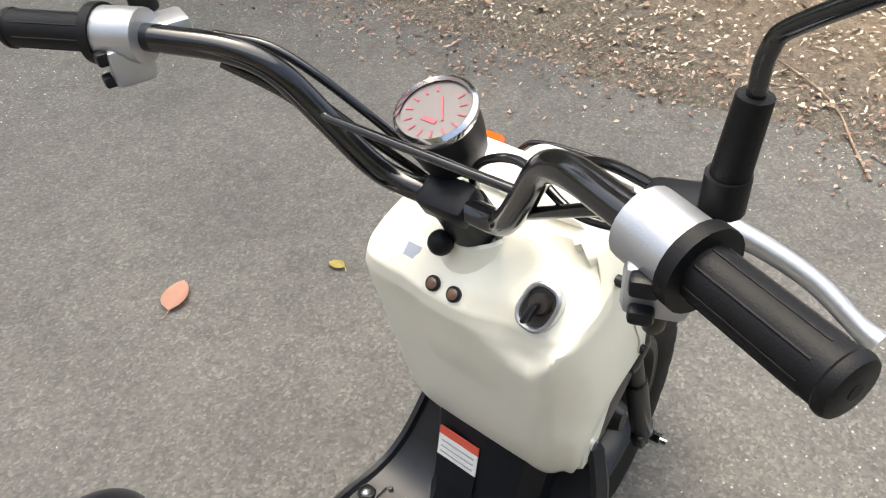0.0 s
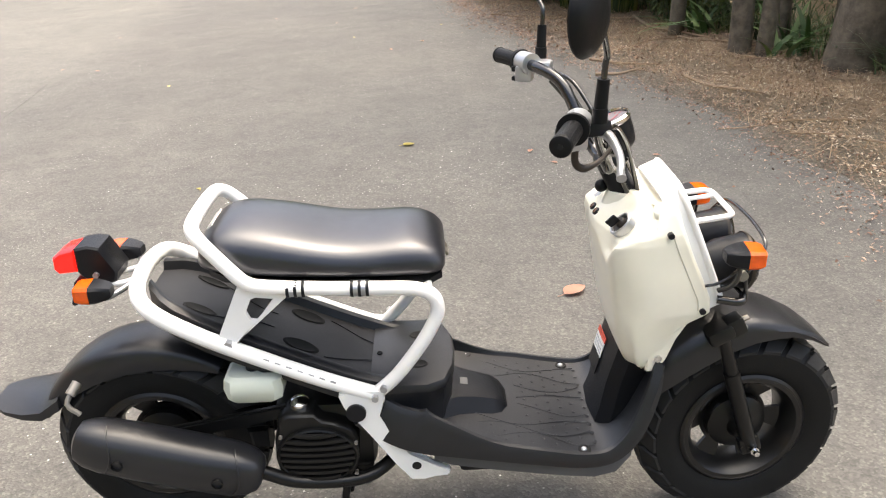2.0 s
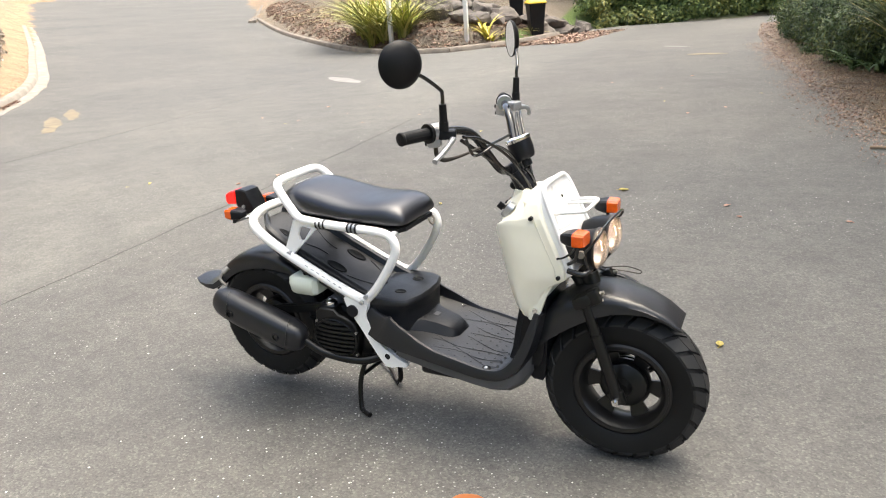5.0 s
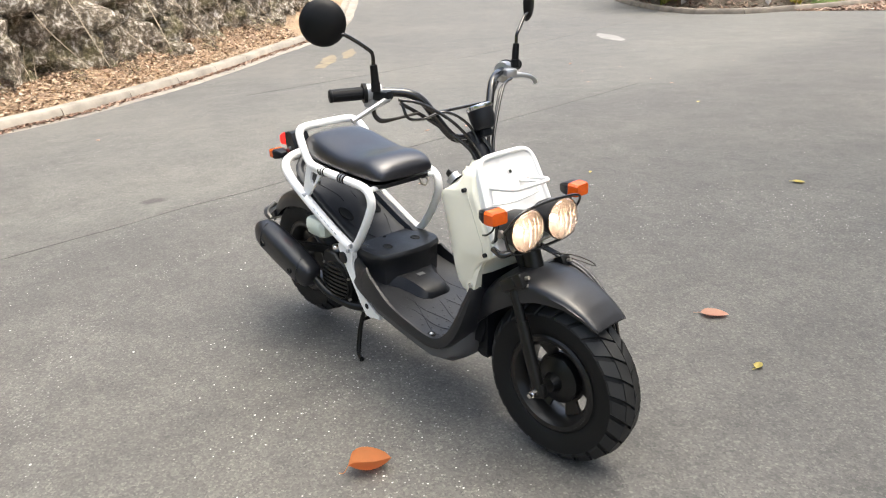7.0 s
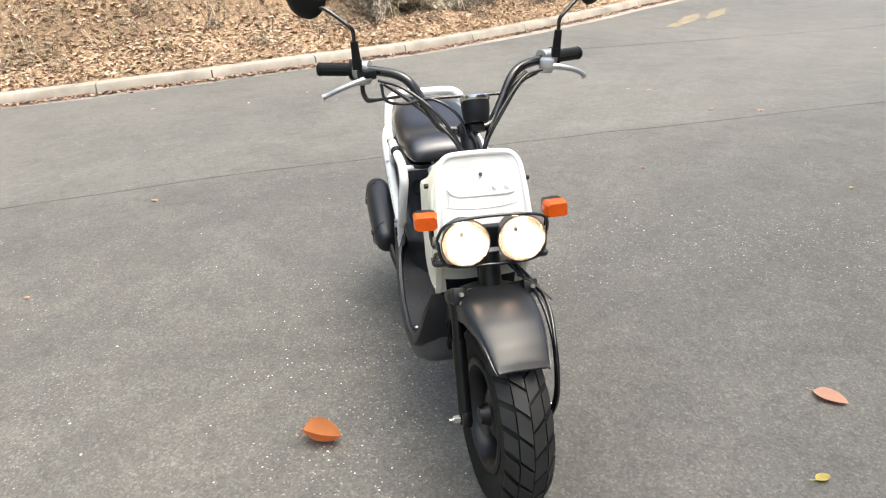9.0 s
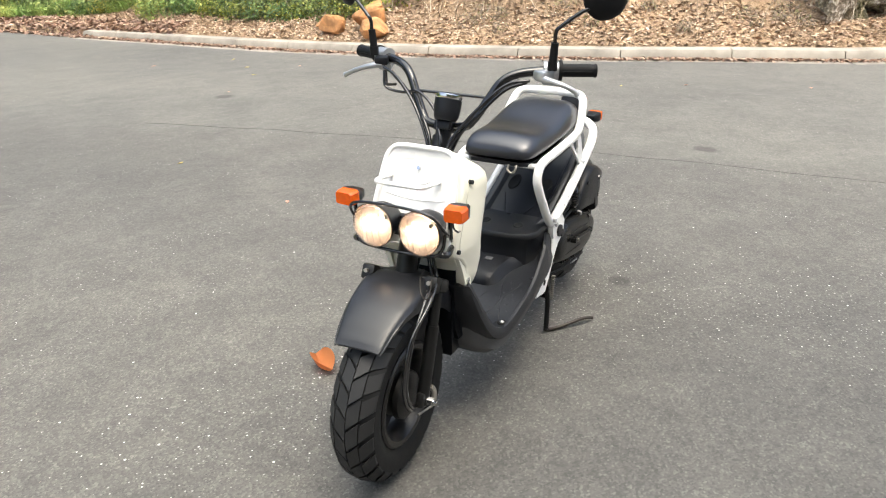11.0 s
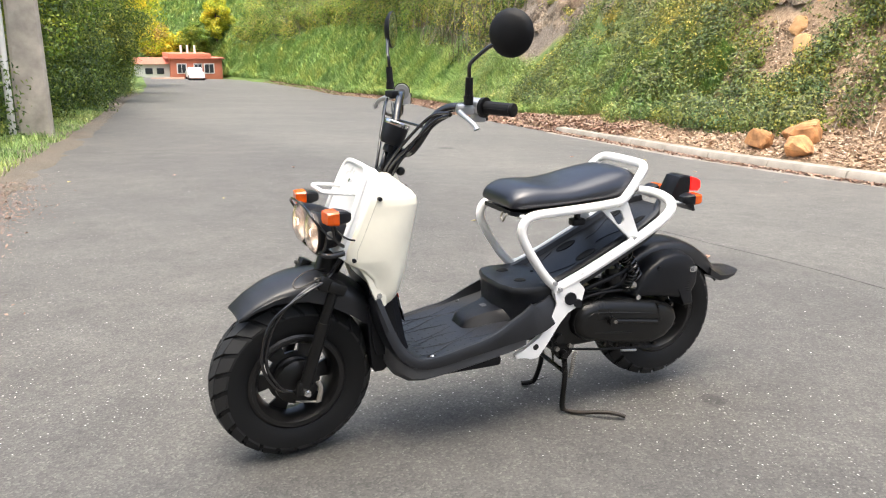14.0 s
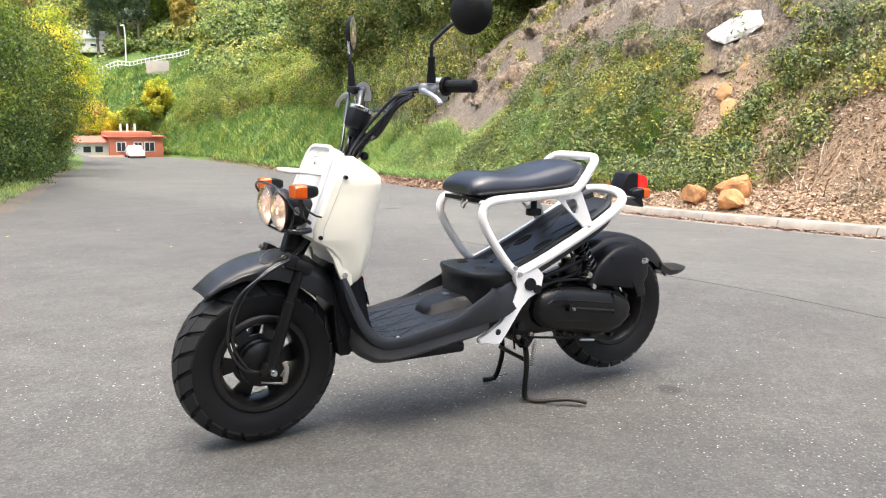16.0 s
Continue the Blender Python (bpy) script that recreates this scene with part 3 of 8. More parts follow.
# fork
for s in (1, -1):
    bm = bmesh.new()
    foot = AXLE_F + Vector((-0.004, 0.088 * s, -0.004))
    top = foot + RAKE * 0.30
    rod(bm, foot - RAKE * 0.012, foot + RAKE * 0.19, 0.0165, 18)
    rod(bm, foot + RAKE * 0.19, top, 0.0135, 16)
    box(bm, foot, (0.045, 0.022, 0.04), Matrix.Rotation(radians(-18), 4, "Y"), 0.006)
    leg = part("fork_leg", turned(bm), ENGINE, scooter)
    bm = bmesh.new()
    rod(bm, foot + Vector((0, 0.010 * s, 0)), foot + Vector((0, 0.030 * s, 0)), 0.010, 6)
    rod(bm, foot + Vector((0, 0.028 * s, 0)), foot + Vector((0, 0.040 * s, 0)), 0.006, 10)
    part("axle_nut", turned(bm), CHROME, leg, "bright axle nut")
bm = bmesh.new()
top = AXLE_F + RAKE * 0.285
box(bm, top + Vector((-0.01, 0, 0)), (0.055, 0.215, 0.035), Matrix.Rotation(radians(-27), 4, "Y"), 0.010)
rod(bm, top, top + RAKE * 0.10, 0.026, 16)
for s in (1, -1):
    box(bm, top + Vector((0.02, 0.085 * s, 0.015)), (0.035, 0.035, 0.04), Matrix.Rotation(radians(-27), 4, "Y"), 0.006)
crown_ob = part("fork_crown", turned(bm), ENGINE, scooter)
for s in (1, -1):
    for h in (0.004, 0.026):
        bm = bmesh.new()
        q = top + Vector((0.036, 0.085 * s, h))
        rod(bm, q, q + Vector((0.010, 0, 0.004)), 0.0055, 6)
        part("crown_bolt", turned(bm), STEEL, crown_ob)
bm = bmesh.new()
rod(bm, (0.575, 0, 0.50), (0.385, 0, 0.815), 0.022, 18)
part("steering_tube", bm, BLACK, scooter)


# front fender
def fender(bm, path, widths, drop, thick=0.004):
    secs = []
    pts = spline([Vector((x, 0, z)) for x, z in path], 4)
    n = len(pts)
    for i, p in enumerate(pts):
        t = (pts[min(i + 1, n - 1)] - pts[max(i - 1, 0)]).normalized()
        up = Vector((-t.z, 0, t.x))
        if up.z < 0 and abs(t.x) > 0.3:
            up = -up
        if t.x > 0:
            up = Vector((-t.z, 0, t.x))
        else:
            up = Vector((t.z, 0, -t.x))
        u = i / (n - 1)
        w = float(np.interp(u, np.linspace(0, 1, len(widths)), widths))
        d = float(np.interp(u, np.linspace(0, 1, len(drop)), drop))
        outer = [(-w, -d), (-w, -d * 0.5 - 0.006), (-w * 0.96, -0.012), (-w * 0.86, -0.004), (-w * 0.5, 0.002), (0, 0.004), (w * 0.5, 0.002), (w * 0.86, -0.004), (w * 0.96, -0.012), (w, -d * 0.5 - 0.006), (w, -d)]
        inner = [(y * (1 - thick / w), h - thick if abs(y) < w * 0.97 else h) for y, h in outer][::-1]
        secs.append([p + Vector((0, y, 0)) + up * h for y, h in outer + inner])
    return loft(bm, secs)


MUDGUARD = np.array([
    (0.833, 0.440, 0.057, 0.004, 0.004), (0.822, 0.453, 0.061, 0.009, 0.007), (0.790, 0.479, 0.067, 0.013, 0.010), (0.740, 0.505, 0.075, 0.015, 0.017),
    (0.700, 0.518, 0.081, 0.017, 0.026), (0.660, 0.527, 0.085, 0.018, 0.037), (0.610, 0.531, 0.087, 0.023, 0.052), (0.570, 0.526, 0.087, 0.034, 0.058),
    (0.530, 0.510, 0.086, 0.038, 0.062), (0.490, 0.480, 0.082, 0.038, 0.062), (0.458, 0.442, 0.076, 0.034, 0.055), (0.432, 0.396, 0.068, 0.026, 0.040)])
bm = bmesh.new()
secs = []
for u in np.linspace(0, len(MUDGUARD) - 1, 45):
    x, zt, w, dome, skirt = (float(np.interp(u, np.arange(len(MUDGUARD)), MUDGUARD[:, c])) for c in range(5))
    outer = [(-w - 0.002, zt - dome - skirt), (-w - 0.003, zt - dome - skirt * 0.25), (-w, zt - dome - 0.002), (-w * 0.975, zt - dome + 0.002)]
    outer += [(-w * math.sin(a), zt - dome * (1 - math.cos(a)) ** 0.95 * 0.93) for a in (radians(d) for d in (66, 52, 40, 28, 15, 0))]
    outer += [(-y, z) for y, z in outer[-2::-1]]
    inner = [(y * (1 - 0.004 / w), z - (0.004 if abs(y) < w * 0.97 else 0.0)) for y, z in outer][::-1]
    secs.append([(x, y, z) for y, z in outer + inner])
loft(bm, secs)
part("front_fender", turned(bm), SATIN, scooter, "satin black front mudguard with a creased skirt")
# splash guard behind the wheel
bm = bmesh.new()
loft(bm, [[(x0, -w, z), (x1, -w, z), (x1, w, z), (x0, w, z)] for z, x0, x1, w in ((0.226, 0.432, 0.458, 0.060), (0.240, 0.424, 0.466, 0.068), (0.290, 0.420, 0.474, 0.072), (0.36, 0.430, 0.480, 0.074), (0.43, 0.44, 0.484, 0.076))])
part("splash_guard", bm, BLACK, scooter)


# cream front shield
def shield_ring(z, xb, xf, wb, wf, wmid):
    r = 0.03
    h = [(xb, 0.0), (xb + 0.001, wb * 0.60), (xb + 0.004, wb * 0.86), (xb + 0.018, wb), (xb + (xf - xb) * 0.35, wmid), (xf - 0.020, wf), (xf - 0.006, wf * 0.985), (xf, wf * 0.9), (xf + 0.002, wf * 0.5)]
    ring = [(x, y, z) for x, y in h] + [(xf + 0.002, 0, z)] + [(x, -y, z) for x, y in h[:0:-1]]
    return ring


LEVELS = np.array([
    (0.436, 0.432, 0.456, 0.082, 0.094, 0.096), (0.450, 0.404, 0.468, 0.100, 0.106, 0.110), (0.475, 0.392, 0.474, 0.107, 0.112, 0.118), (0.515, 0.381, 0.482, 0.111, 0.117, 0.124), (0.545, 0.375, 0.508, 0.113, 0.120, 0.127), (0.570, 0.371, 0.552, 0.114, 0.122, 0.129),
    (0.60, 0.366, 0.550, 0.115, 0.122, 0.130), (0.65, 0.357, 0.528, 0.118, 0.121, 0.130), (0.69, 0.350, 0.510, 0.120, 0.119, 0.128), (0.715, 0.345, 0.500, 0.119, 0.119, 0.128), (0.733, 0.346, 0.493, 0.114, 0.117, 0.125), (0.748, 0.358, 0.488, 0.104, 0.112, 0.118), (0.770, 0.386, 0.483, 0.084, 0.104, 0.104), (0.788, 0.408, 0.478, 0.060, 0.092, 0.084)])
bm = bmesh.new()
secs = []
for u in np.linspace(0, len(LEVELS) - 1, 70):
    lv = [float(np.interp(u, np.arange(len(LEVELS)), LEVELS[:, c])) for c in range(6)]
    ring = spline([Vector(p) for p in shield_ring(*lv)] + [Vector(shield_ring(*lv)[0])], 4)[:-1]
    out = []
    for p in ring:
        # pocket for the lock, and the low plateau that carries the lamps
        if p.x < 0.43:
            r_ = math.hypot((p.y + 0.084) / (0.040 if p.z > 0.735 else 0.040 - 0.35 * (0.735 - p.z)), (p.z - 0.742) / 0.054)
            k_ = math.exp(-1.0 * r_ ** 5)
            p = p + Vector((0.019, 0, -0.013)) * k_
            # middle panel between two shallow hollows that run out downwards
            q_ = max(0.0, 1 - abs(p.y / 0.040) ** 6) * max(0.0, 1 - abs((p.z - 0.70) / 0.085) ** 4)
            p = p - Vector((0.0045, 0, -0.0015)) * q_
            h_ = max(0.0, 1 - abs((p.z - 0.64) / 0.10) ** 3) * math.exp(-((p.y - 0.048 - 0.05 * (0.74 - p.z)) / 0.012) ** 2)
            p = p + Vector((0.0035, 0, 0)) * h_
        out.append(p)
    secs.append(out)
loft(bm, secs)
shield = part("front_shield", bm, CREAM, scooter, "cream moulded plastic leg shield")
# raised neck round the steering tube
bm = bmesh.new()
lathe(bm, [(0.045, -0.044), (0.040, -0.028), (0.035, -0.013), (0.031, -0.003), (0.027, -0.001), (0.022, -0.010)], (0.402, 0, 0.784), "Z", 32)
part("neck_collar", bm, CREAM, shield)
# shield bolts
for x, y, z in ((0.461, 0.123, 0.736), (0.534, 0.124, 0.578), (0.444, 0.094, 0.436)):
    for s in (1, -1):
        bm = bmesh.new()
        rod(bm, (x, (y - 0.006) * s, z), (x, (y + 0.004) * s, z), 0.0058, 12)
        part("shield_bolt", bm, BLACK if z > 0.5 else CHROME, shield)
for s in (1, -1):
    bm = bmesh.new()
    plate(bm, [(0.540, 0.578), (0.512, 0.552), (0.494, 0.515), (0.478, 0.470), (0.466, 0.440), (0.440, 0.438), (0.440, 0.575)], 0.098 * s, 0.113 * s, 0.003)
    fl = part("shield_flange", bm, CREAM, shield, "recessed cream lower flange")
    bm = bmesh.new()
    rod(bm, (0.462, 0.111 * s, 0.470), (0.462, 0.1165 * s, 0.470), 0.0075, 14)
    part("flange_bolt", bm, CHROME, fl)
for s in (1, -1):
    bm = bmesh.new()
    tube(bm, [(np.interp(z, LEVELS[:, 0], LEVELS[:, 2]) - 0.026, s * (float(np.interp(z, LEVELS[:, 0], LEVELS[:, 4])) + 0.0012), z) for z in np.linspace(0.580, 0.735, 9)], 0.0010, 6, 2)
    part("shield_seam", bm, plain("cream_seam", (0.60, 0.575, 0.48), 0.6) if s > 0 else bpy.data.materials["cream_seam"], shield, "thin seam in the cream plastic")
# front panel with its raised rim
panel_n = Vector((0.90, 0, 0.42)).normalized()


def on_panel(y, s):
    """A place on the sloping front panel: y across, s upwards from its foot."""
    return Vector((0.560, y, 0.592)) + Vector((-0.38, 0, 0.925)).normalized() * s + panel_n * 0.004


bm = bmesh.new()
out = []
for y, s_ in ((-0.112, -0.01), (0.112, -0.01), (0.108, 0.12), (0.098, 0.20), (0.080, 0.232), (0.05, 0.238), (-0.05, 0.238), (-0.080, 0.232), (-0.098, 0.20), (-0.108, 0.12)):
    out.append((y, s_))
loft(bm, [[on_panel(y, q) - panel_n * 0.03 for y, q in out], [on_panel(y, q) + panel_n * 0.004 for y, q in out], [on_panel(y * 0.97, q * 0.985 + 0.002) + panel_n * 0.008 for y, q in out], [on_panel(y * 0.93, q * 0.955 + 0.004) + panel_n * 0.008 for y, q in out], [on_panel(y * 0.89, q * 0.93 + 0.005) + panel_n * 0.0045 for y, q in out]])
panel = part("front_panel", bm, WHITE, scooter, "white front panel with raised rim")
for k in range(8):
    bm = bmesh.new()
    c = on_panel(-0.070 + 0.020 * k, 0.062)
    if k % 3 == 1:
        box(bm, c + panel_n * 0.008, (0.003, 0.010, 0.010), Matrix.Rotation(radians(-22), 4, "Y"), 0.001)
    else:
        rod(bm, c, c + panel_n * 0.0085, 0.0042, 10)
    part("rivet", bm, GREYINK, panel)
bm = bmesh.new()
rim = [(0.110, 0.000), (0.109, 0.060), (0.105, 0.120), (0.100, 0.175), (0.094, 0.207), (0.080, 0.226), (0.056, 0.233), (0.0, 0.234)]
tube(bm, [on_panel(y, q) + panel_n * 0.007 for y, q in rim] + [on_panel(-y, q) + panel_n * 0.007 for y, q in rim[-2::-1]], 0.0068, 12, 5)
part("panel_rim", bm, WHITE, panel, "white rounded tube rim")
bm = bmesh.new()
tube(bm, [on_panel(y, 0.106 + 1.1 * y * y) + panel_n * 0.0045 for y in np.linspace(-0.085, 0.085, 9)], 0.0020, 8, 3)
tube(bm, [on_panel(y, q) + panel_n * 0.0045 for y, q in ((0.080, 0.115), (0.074, 0.160), (0.062, 0.196), (0.030, 0.205), (-0.030, 0.205), (-0.062, 0.196), (-0.074, 0.160), (-0.080, 0.115))], 0.0012, 8, 4)
part("panel_ridge", bm, WHITE, panel)
bm = bmesh.new()
c = on_panel(0, 0.183)
rod(bm, c + panel_n * 0.002, c + panel_n * 0.012, 0.005, 8)
part("panel_bolt", bm, CHROME, panel)
# white carrier rods in front of the panel
bm = bmesh.new()
tube(bm, [(0.500, 0.060, 0.740), (0.560, 0.060, 0.747), (0.582, 0.056, 0.749), (0.590, 0.040, 0.749), (0.591, -0.01, 0.749), (0.590, -0.058, 0.749), (0.582, -0.072, 0.749), (0.560, -0.076, 0.747), (0.500, -0.076, 0.740)], 0.0055, 10, 5)
tube(bm, [(0.505, 0.030, 0.739), (0.588, 0.030, 0.749)], 0.0045, 8, 2)
part("front_carrier", bm, WHITE, scooter, "white wire front carrier")
# headlamps with their guard
for s in (1, -1):
    c = Vector((0.622, 0.064 * s + 0.003, 0.650))
    bm = bmesh.new()
    lathe(bm, [(0.012, -0.085), (0.030, -0.078), (0.044, -0.050), (0.0505, -0.012), (0.0543, -0.002), (0.0543, 0.001)], c, "X", 36)
    lamp = part("headlamp", bm, BLACK, scooter, "round headlamp, lit")
    bm = bmesh.new()
    lathe(bm, [(0.006, -0.050), (0.022, -0.046), (0.040, -0.030), (0.0512, -0.002), (0.0530, 0.003)], c, "X", 36)
    part("reflector", bm, REFLECTOR, lamp, "bright reflector lit by the bulb")
    bm = bmesh.new()
    lathe(bm, [(0.0, 0.0222), (0.012, 0.0218), (0.028, 0.019), (0.043, 0.013), (0.0512, 0.006), (0.0528, 0.001), (0.0542, 0.002), (0.0530, 0.008), (0.045, 0.016), (0.028, 0.022), (0.012, 0.0248), (0.0, 0.0252)], c, "X", 36)
    g = part("lamp_glass", bm, CLEAR, lamp, "clear ribbed lamp glass")
    g.visible_shadow = False
    bm = bmesh.new()
    bmesh.ops.create_uvsphere(bm, u_segments=14, v_segments=10, radius=0.009, matrix=Matrix.Translation(c + Vector((-0.026, 0, -0.006))))
    part("bulb", bm, GLOW, lamp, "glowing warm bulb")
    bm = bmesh.new()
    lathe(bm, [(0.0538, 0.000), (0.0558, -0.001), (0.0562, 0.004), (0.0553, 0.006), (0.0538, 0.005)], c, "X", 40, True)
    part("lamp_rim", bm, DARKSTEEL, lamp)
    for k in (-0.024, -0.008, 0.008, 0.024):
        bm = bmesh.new()
        tube(bm, [c + Vector((0.0215 - 0.006 * (abs(z) / 0.035) ** 2 - 0.005 * (k / 0.024) ** 2, k, z)) for z in np.linspace(-0.036, 0.036, 7)], 0.0012, 6, 2)
        rb = part("glass_rib", bm, CLEAR, g)
        rb.visible_shadow = False
bm = bmesh.new()
tube(bm, [(0.585, 0.128, 0.640), (0.606, 0.129, 0.655), (0.636, 0.120, 0.694), (0.643, 0.09, 0.712), (0.645, 0.0, 0.718), (0.643, -0.085, 0.712), (0.636, -0.115, 0.694), (0.606, -0.124, 0.655), (0.585, -0.123, 0.640)], 0.0036, 10, 6)
tube(bm, [(0.606, 0.127, 0.652), (0.613, 0.12, 0.612), (0.618, 0.09, 0.594), (0.618, 0.0, 0.590), (0.618, -0.09, 0.594), (0.613, -0.115, 0.612), (0.606, -0.122, 0.652)], 0.004, 10, 6)
for s in (1, -1):
    tube(bm, [(0.560, 0.118 * s, 0.600), (0.60, 0.128 * s, 0.598), (0.613, 0.110 * s, 0.602)], 0.008, 10, 5)
    tube(bm, [(0.560, 0.118 * s, 0.618), (0.585, 0.130 * s, 0.64), (0.592, 0.132 * s, 0.690)], 0.005, 8, 5)
guard = part("lamp_guard", bm, GLOSS, scooter, "black tube headlamp guard")
for s in (1, -1):
    bm = bmesh.new()
    tube(bm, [(0.592, 0.138 * s, 0.690), (0.578, 0.134 * s, 0.660), (0.552, 0.131 * s, 0.640), (0.532, 0.126 * s, 0.633)], 0.0028, 8, 6)
    part("indicator_wire", bm, GLOSS, guard)
    bm = bmesh.new()
    rod(bm, (0.598, 0.122 * s, 0.652), (0.598, 0.132 * s, 0.652), 0.010, 14)
    part("guard_bolt", bm, STEEL, guard)
bm = bmesh.new()
box(bm, (0.550, 0, 0.63), (0.026, 0.15, 0.06), None, 0.008)
part("lamp_bracket", bm, BLACK, scooter)


def indicator(c, way, size=(0.030, 0.058, 0.038), lens_front=True):
    """Orange flasher: black body, and the lens on its face. way points out of the lens."""
    way = Vector(way).normalized()
    m = way.to_track_quat("X", "Z").to_matrix().to_4x4()
    bm = bmesh.new()
    secs = []
    for x, k in ((-0.036, 0.50), (-0.030, 0.70), (-0.010, 0.96), (0.0, 1.0)):
        secs.append([c + m.to_3x3() @ Vector((x, y * size[1] / 2 * k, z * size[2] / 2 * k)) for y, z in ((-1, -0.7), (-0.8, -1), (0.8, -1), (1, -0.7), (1, 0.7), (0.8, 1), (-0.8, 1), (-1, 0.7))])
    loft(bm, secs)
    ob = part("indicator", bm, BLACK, scooter, "orange turn signal in a black housing")
    bm = bmesh.new()
    secs = []
    for x, k in ((0.0005, 1.0), (size[0] * 0.75, 0.95), (size[0], 0.84)):
        secs.append([c + m.to_3x3() @ Vector((x, y * size[1] / 2 * k, z * size[2] / 2 * k)) for y, z in ((-1, -0.7), (-0.8, -1), (0.8, -1), (1, -0.7), (1, 0.7), (0.8, 1), (-0.8, 1), (-1, 0.7))])
    loft(bm, secs)
    part("lens", bm, ORANGE, ob, "orange lens")
    return ob


indicator(Vector((0.588, 0.150, 0.705)), (1, 0.08, 0), (0.030, 0.054, 0.036))
indicator(Vector((0.590, -0.145, 0.702)), (1, -0.08, 0), (0.030, 0.054, 0.036))

# legs, floor and hump
bm = bmesh.new()
deck_path = [(-0.075, 0.405), (-0.045, 0.372), (0.0, 0.345), (0.10, 0.327), (0.21, 0.308), (0.31, 0.289), (0.365, 0.290), (0.402, 0.318), (0.428, 0.365), (0.447, 0.415), (0.462, 0.462)]
deck_w = [0.130, 0.145, 0.160, 0.172, 0.178, 0.178, 0.172, 0.162, 0.150, 0.138, 0.120]
deck_d = [0.085, 0.066, 0.050, 0.042, 0.037, 0.033, 0.032, 0.032, 0.031, 0.028, 0.02]
pts = spline([Vector((x, 0, z)) for x, z in deck_path], 5)
secs = []
for i, p in enumerate(pts):
    n = len(pts) - 1
    t = (pts[min(i + 1, n)] - pts[max(i - 1, 0)]).normalized()
    up = Vector((-t.z, 0, t.x))
    u = i / n
    w = float(np.interp(u, np.linspace(0, 1, len(deck_w)), deck_w))
    d = float(np.interp(u, np.linspace(0, 1, len(deck_d)), deck_d))
    up_ = float(np.interp(p.x, [-0.08, -0.013, 0.06, 0.11, 0.16], [0.0, 0.050, 0.029, 0.011, 0.0]))
    sec = [(-w + 0.018, -d), (-w, -d + 0.006), (-w - 0.003, -0.012 + up_), (-w + 0.004, 0.003 + up_), (-w + 0.012, 0.004 + up_), (-w + 0.0165, -0.003 + up_ * 0.3), (-w + 0.026, -0.004 + up_ * 0.2), (-w * 0.4, -0.004), (w * 0.4, -0.004), (w - 0.026, -0.004 + up_ * 0.2), (w - 0.0165, -0.003 + up_ * 0.3), (w - 0.012, 0.004 + up_), (w - 0.004, 0.003 + up_), (w + 0.003, -0.012 + up_), (w, -d + 0.006), (w - 0.018, -d)]
    secs.append([p + Vector((0, y, 0)) + up * h for y, h in sec])
loft(bm, secs)
deck = part("footboard", bm, DECK, scooter, "black ribbed plastic footboard")


def deck_z(x):
    return float(np.interp(x, [q[0] for q in deck_path[:7]], [q[1] for q in deck_path[:7]])) - 0.004


bm = bmesh.new()
for ix in range(12):
    for iy in range(-5, 6):
        x, y = 0.06 + ix * 0.026, iy * 0.028 + (0.014 if ix % 2 else 0)
        if abs(y) > 0.142 or (x < 0.195 and abs(y) < 0.085):
            continue
        z = deck_z(x)
        low = [bm.verts.new((x + 0.0042 * math.cos(a), y + 0.0042 * math.sin(a), z - 0.0006)) for a in (math.pi * k / 4 for k in range(8))]
        top_ = [bm.verts.new((x + 0.0022 * math.cos(a), y + 0.0022 * math.sin(a), z + 0.0010)) for a in (math.pi * k / 4 for k in range(8))]
        bm.faces.new(top_)
        for k in range(8):
            bm.faces.new((low[k], low[(k + 1) % 8], top_[(k + 1) % 8], top_[k]))
tagged(part("grip_studs", bm, DECK, deck), kind="stuff")
# near-black rings on the deck imitate shaded recesses round the bolts
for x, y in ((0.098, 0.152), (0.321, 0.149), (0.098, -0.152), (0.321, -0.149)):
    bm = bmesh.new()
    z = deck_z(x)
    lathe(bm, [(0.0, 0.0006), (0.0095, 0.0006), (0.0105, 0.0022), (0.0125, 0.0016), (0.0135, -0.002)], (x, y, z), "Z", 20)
    seat_ring = part("bolt_recess_shade", bm, HOLE_SHADE, deck, "near-black ring painted as the shade of a bolt recess")
    bm = bmesh.new()
    lathe(bm, [(0.0, 0.0045), (0.0035, 0.0040), (0.0058, 0.0020), (0.0062, 0.0004)], (x - 0.001, y, z), "Z", 16)
    part("deck_bolt", bm, SILVER, seat_ring, "bright deck bolt")
for y in (-0.125, -0.10, -0.075, -0.03, 0.012, 0.05, 0.085, 0.12):
    bm = bmesh.new()
    tube(bm, [(x, y + 0.014 * math.sin(x * (22 + 60 * abs(y)) + y * 90), deck_z(x) + 0.0002) for x in np.linspace(0.20 if abs(y) < 0.07 else 0.08, 0.345, 9)], 0.0010, 6, 3)
    part("deck_groove_rib", bm, DECK, deck)
# tongue on the floor in front of the seat hump
bm = bmesh.new()
secs = []
for x, w, h in ((-0.02, 0.105, 0.034), (0.04, 0.088, 0.034), (0.075, 0.064, 0.033), (0.11, 0.054, 0.031), (0.145, 0.050, 0.028), (0.165, 0.042, 0.020), (0.178, 0.026, 0.003)):
    z = deck_z(x)
    secs.append([(x, y, z + q) for y, q in ((-w - 0.014, -0.003), (-w, h * 0.55), (-w * 0.86, h * 0.9), (-w * 0.5, h), (w * 0.5, h), (w * 0.86, h * 0.9), (w, h * 0.55), (w + 0.014, -0.003))])
loft(bm, secs)
tongue = part("floor_tongue", bm, BLACK, scooter)
bm = bmesh.new()
